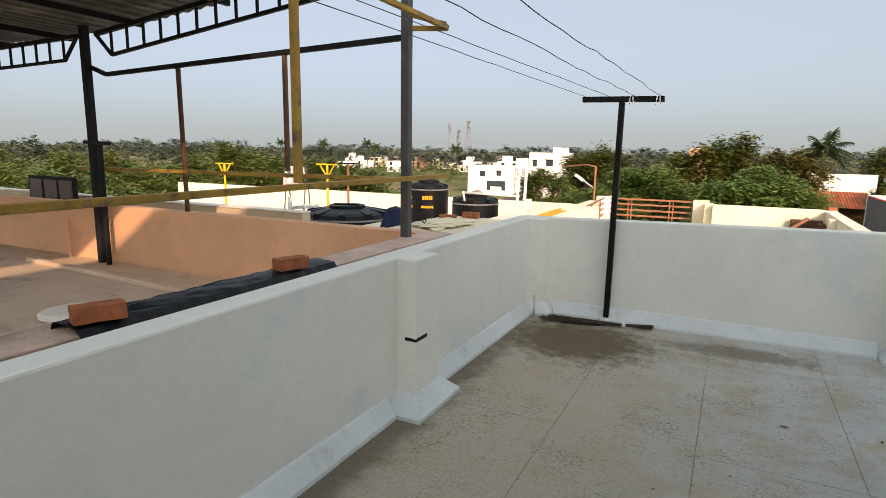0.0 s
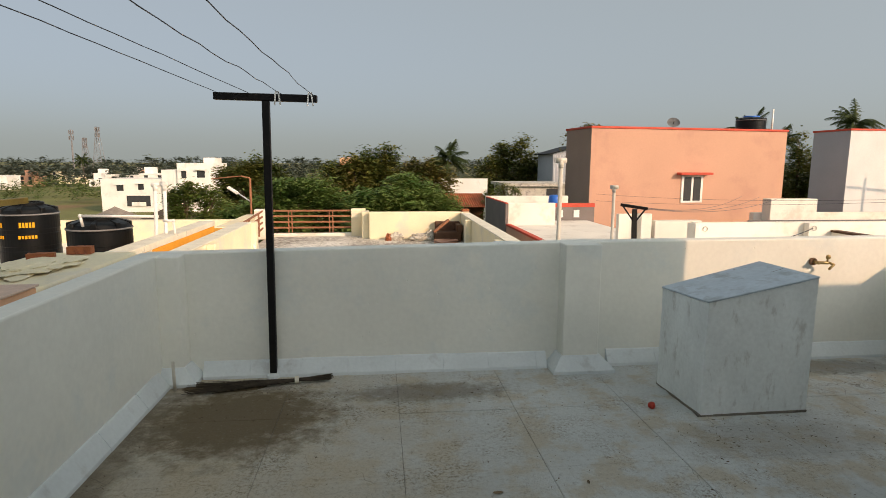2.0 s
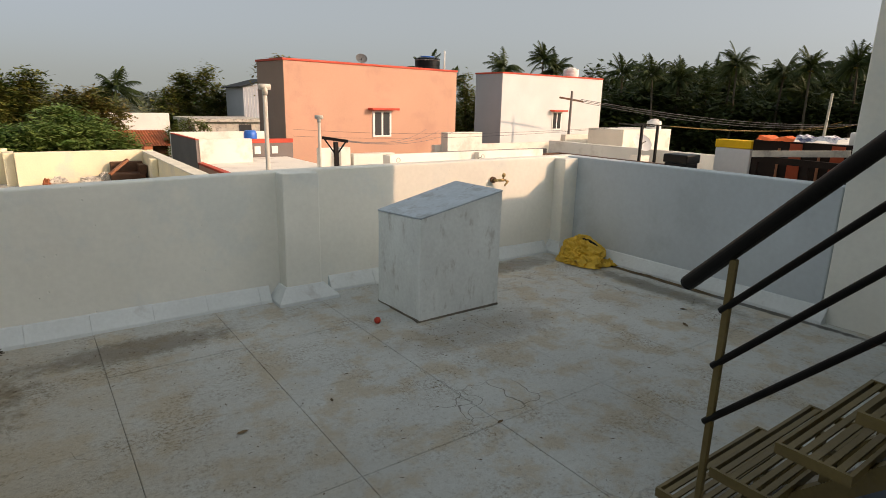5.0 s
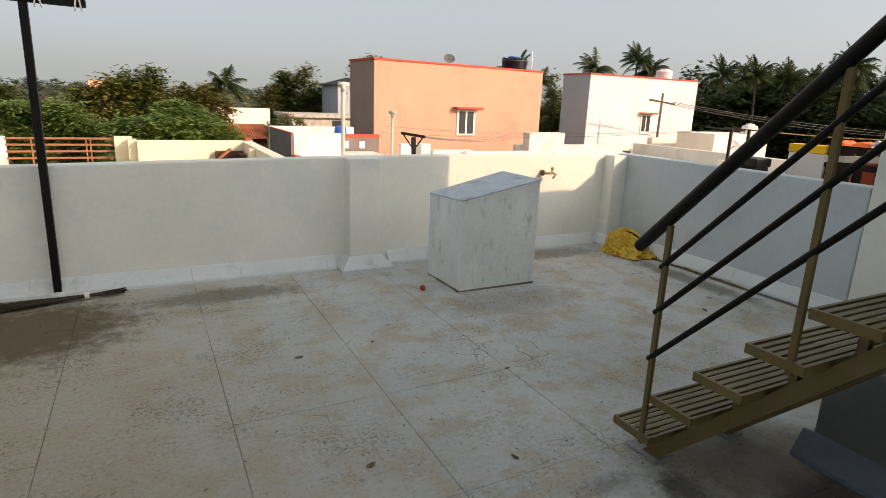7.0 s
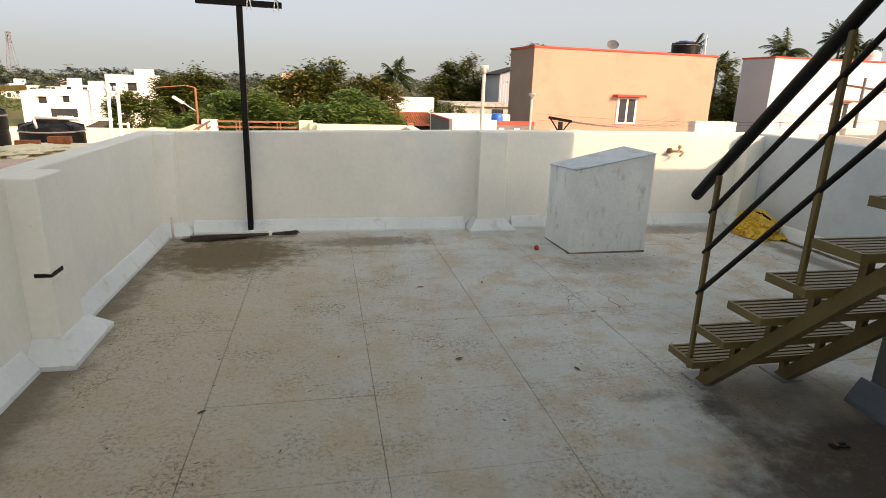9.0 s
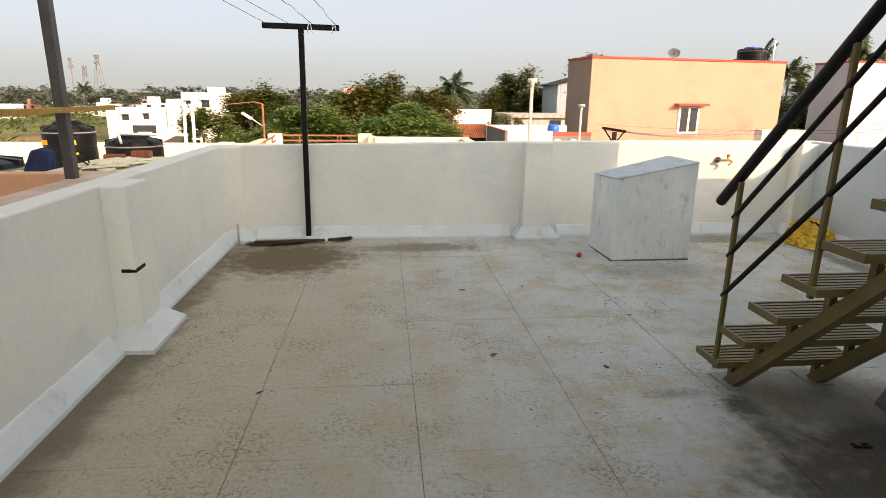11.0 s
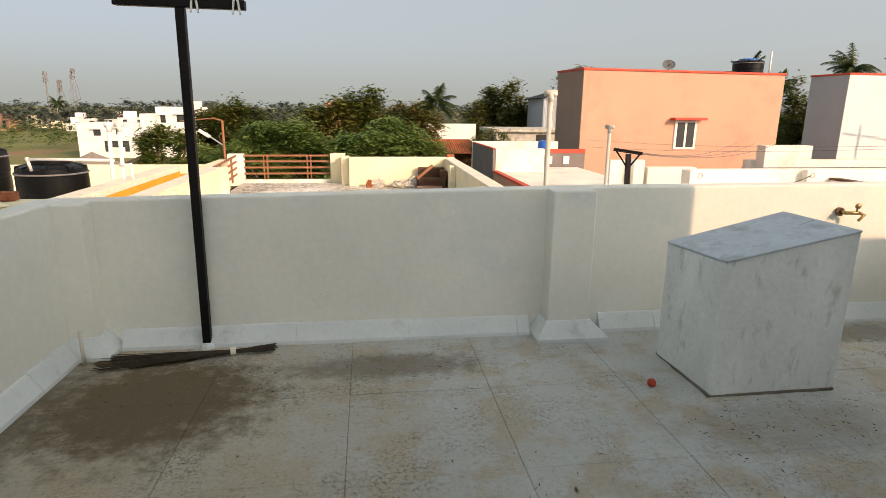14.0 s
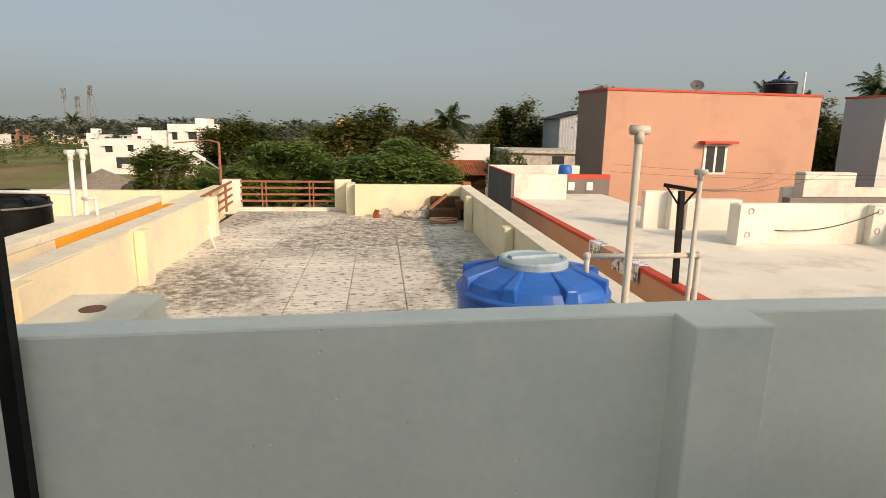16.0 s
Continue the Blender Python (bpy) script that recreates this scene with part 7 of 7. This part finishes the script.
# ---- far town ----


def town_house(x, y, w, d, z1, rz, mat, seed, floors=2):
    rr = random.Random(seed)
    root = thing("town_house", (x, y, -7), "white flat-roofed town house with dark windows", "house", "town houses")
    part("wall", boxbm(-w / 2, w / 2, 0, d, -7, z1), mat, root)
    part("parapet", boxbm(-w / 2 - 0.1, w / 2 + 0.1, -0.1, d + 0.1, z1 + 0.004, z1 + 0.25), mat, root)
    h = (z1 + 7) / floors
    for fl in range(floors):
        n = max(2, int(w / 3.2))
        for i in range(n):
            if rr.random() < 0.25:
                continue
            cx = -w / 2 + w * (i + 0.5) / n
            z0 = -7 + h * fl + h * 0.33
            fr = part("window", boxbm(cx - 0.55, cx + 0.55, -0.03, 0.03, z0, z0 + 1.3), GLASSDARK, root, "dark window")
            part("sill", boxbm(cx - 0.75, cx + 0.75, -0.35, -0.034, z0 + 1.34, z0 + 1.46), mat, fr)
    if rr.random() < 0.6:
        part("stair_room", boxbm(-w / 2 + 0.6, -w / 2 + 3.2, d * 0.4, d * 0.9, z1, z1 + 2.2), mat, root)
    place_in(root, pose(x, y, 0, 0, 0, rz))
    return root


def white_villa():
    root = thing("white_villa", (-37, 105, -7), "white two-storey villa with stepped roofline", "house")
    part("lower_wing", boxbm(-47.1, -37.0, 105, 113, -7, -1.35), WHITEPAINT, root)
    part("middle_wing", boxbm(-36.996, -34.3, 104.6, 113, -7, 0.2), WHITEPAINT, root)
    part("upper_wing", boxbm(-34.296, -28.3, 104.2, 113, -7, 1.35), WHITEPAINT, root)
    part("stair_room", boxbm(-30.4, -28.4, 106, 110, 1.1, 2.3), WHITEPAINT, root)
    for x, z0, z1, w, y in ((-44.0, -3.4, -2.4, 1.1, 105), (-40.6, -3.2, -2.2, 0.9, 105), (-33.2, -1.2, 0.0, 0.8, 104.2), (-30.4, -1.1, 0.1, 1.3, 104.2), (-30.4, -4.2, -3.0, 1.3, 104.2), (-33.2, -4.2, -3.0, 0.9, 104.2)):
        fr = part("window", boxbm(x - w / 2, x + w / 2, y - 0.04, y + 0.02, z0, z1), GLASSDARK, root, "dark window")
        part("sunshade", boxbm(x - w * 0.7, x + w * 0.7, y - 0.5, y - 0.05, z1 + 0.05, z1 + 0.2), WHITEPAINT, fr)
    # no recess is cut; a dark panel paints the veranda's shade
    part("veranda_opening", boxbm(-43.0, -39.2, 104.9, 105.02, -6.0, -4.2), GLASSDARK, root, "dark panel for the shade in the veranda")
    part("veranda_rail", boxbm(-42.2, -39.9, 104.8, 104.895, -6.0, -5.3), WHITEPAINT, root)


white_villa()
rr = random.Random(12)
for k in range(24):
    a = radians(rr.uniform(-50, -13))
    dist = rr.uniform(215, 320)
    x, y = dist * math.sin(a), dist * math.cos(a)
    town_house(x, y, rr.uniform(5, 11), rr.uniform(5, 8), rr.uniform(-5.4, -3.2) + (dist - 135) * 0.006, rr.uniform(-14, 14), rr.choice((WHITEPAINT, WHITEPAINT, WHITEPAINT, CREAM, TERRACOTTA)), k)
town_house(-6.4, 110, 3.4, 5, 0.3, 0, PEACH, 79, 3)
town_house(-68, 190, 12, 9, -2.4, 4, WHITEPAINT, 78)


def tower(x, y, z1, w, seed, mono=False):
    """A far phone mast: lattice of four legs, or a single pole, with aerials near the top."""
    root = thing("phone_mast", (x, y, -7), "slender grey phone mast with aerials", "mast", "phone masts")
    bm = bmesh.new()
    if mono:
        tube(bm, (x, y, -7), (x, y, z1), 0.5, 8, 0.25)
    else:
        for sx, sy in ((-1, -1), (1, -1), (1, 1), (-1, 1)):
            tube(bm, (x + sx * w, y + sy * w, -7), (x + sx * 0.3, y + sy * 0.3, z1), 0.14, 5, 0.10)
        n = 12
        for i in range(n):
            f0, f1 = i / n, (i + 1) / n
            w0, w1 = w + (0.3 - w) * f0, w + (0.3 - w) * f1
            za, zb = -7 + (z1 + 7) * f0, -7 + (z1 + 7) * f1
            tube(bm, (x - w0, y - w0, za), (x + w1, y - w1, zb), 0.08, 4)
            tube(bm, (x + w0, y - w0, za), (x - w1, y - w1, zb), 0.08, 4)
    part("mast", bm, MASTGREY, root)
    for k in range(6):
        a = k * 1.05
        bm = bmesh.new()
        px, py = x + 0.9 * math.cos(a), y + 0.9 * math.sin(a)
        zz = z1 - 1.2 - (k % 2) * 2.6
        box(bm, px - 0.2, px + 0.2, py - 0.2, py + 0.2, zz - 1.0, zz + 1.0)
        part("aerial", bm, MASTGREY, root)


tower(-142, 290, 16.0, 1.8, 1, True)
tower(-136.4, 290, 12.4, 2.2, 2)
tower(-130.5, 290, 17.4, 2.6, 3)


def heap(x, y, r, h, mat, label):
    bm = bmesh.new()
    rings = []
    for j in range(9):
        f = j / 8
        ring = []
        for i in range(32):
            a = 2 * math.pi * i / 32
            rad = r * (1 - f) * (1 + 0.12 * noise.noise(Vector((math.cos(a) * 2, math.sin(a) * 2, x))))
            ring.append(bm.verts.new((x + rad * math.cos(a), y + rad * math.sin(a), -7.02 + h * f ** 1.15 + 0.12 * noise.noise(Vector((rad, a * 3, x))))))
        rings.append(ring)
    for a_, b_ in zip(rings, rings[1:]):
        for i in range(32):
            bm.faces.new((a_[i], a_[(i + 1) % 32], b_[(i + 1) % 32], b_[i]))
    single("earth_mound", bm, mat, label, "heap")


heap(-36.0, 84, 6.0, 2.5, material("grey_gravel", (0.24, 0.21, 0.18), 0.95, 1.5, 0.15, 8, 0.5), "heap of grey gravel in the field")
heap(-28.5, 84, 6.5, 2.7, material("dark_earth_mound", (0.09, 0.07, 0.055), 0.95, 1.5, 0.15, 8, 0.5), "heap of dark soil in the field")

# low houses beyond the trees
def tin_roof():
    root = thing("tin_roof_shed", (6.3, 45, -7), "low shed with a rusty red tin roof", "shed")
    part("wall", boxbm(4.7, 8.0, 46, 48.5, -7, -1.5), WOODDARK, root)
    for i in range(22):
        bm = bmesh.new()
        x = 4.3 + i * 0.18
        prism(bm, [(x, 0), (x + 0.09, 0.05), (x + 0.18, 0), (x + 0.09, 0.02)], 'y', 0, 3.6)
        bmesh.ops.transform(bm, matrix=Matrix.Translation((0, 44.8, -1.75)) @ Matrix.Rotation(radians(14), 4, 'X'), verts=bm.verts[:])
        part("roof_sheet", bm, ROOFTILE, root)


tin_roof()
structure("far_white_wall", boxbm(4.2, 9.4, 52, 52.4, -7, 0.25), WHITEPAINT, "white wall behind the tin roof")
grey_low = thing("grey_low_house", (13.5, 50, -7), "low grey concrete house with a flat slab roof", "house")
part("wall", boxbm(10.8, 16.3, 50, 56, -7, -0.35), CREAMTOP, grey_low)
part("slab", boxbm(10.5, 16.5, 49.7, 56.2, -0.346, -0.10), CREAMTOP, grey_low)
part("window", boxbm(14.2, 15.2, 49.95, 49.998, -1.2, -0.55), GLASSDARK, grey_low, "dark window")
metal = thing("metal_clad_house", (15, 56.4, -7), "tall grey metal-clad house with a slanting roof", "house")
bm = bmesh.new()
prism(bm, [(16.7, -7), (19.0, -7), (19.0, 3.2), (16.7, 2.55)], 'y', 56.5, 62)
part("wall", bm, BLUEGREY, metal)
bm = bmesh.new()
bar(bm, (16.3, 59.2, 2.52), (19.3, 59.2, 3.36), 6.2, 0.08)
part("roof", bm, DARKSTEEL, metal)
for i in range(8):
    part("seam", boxbm(16.85 + i * 0.27, 16.88 + i * 0.27, 56.46, 56.498, -2, 2.4), GREYHOUSE, metal)
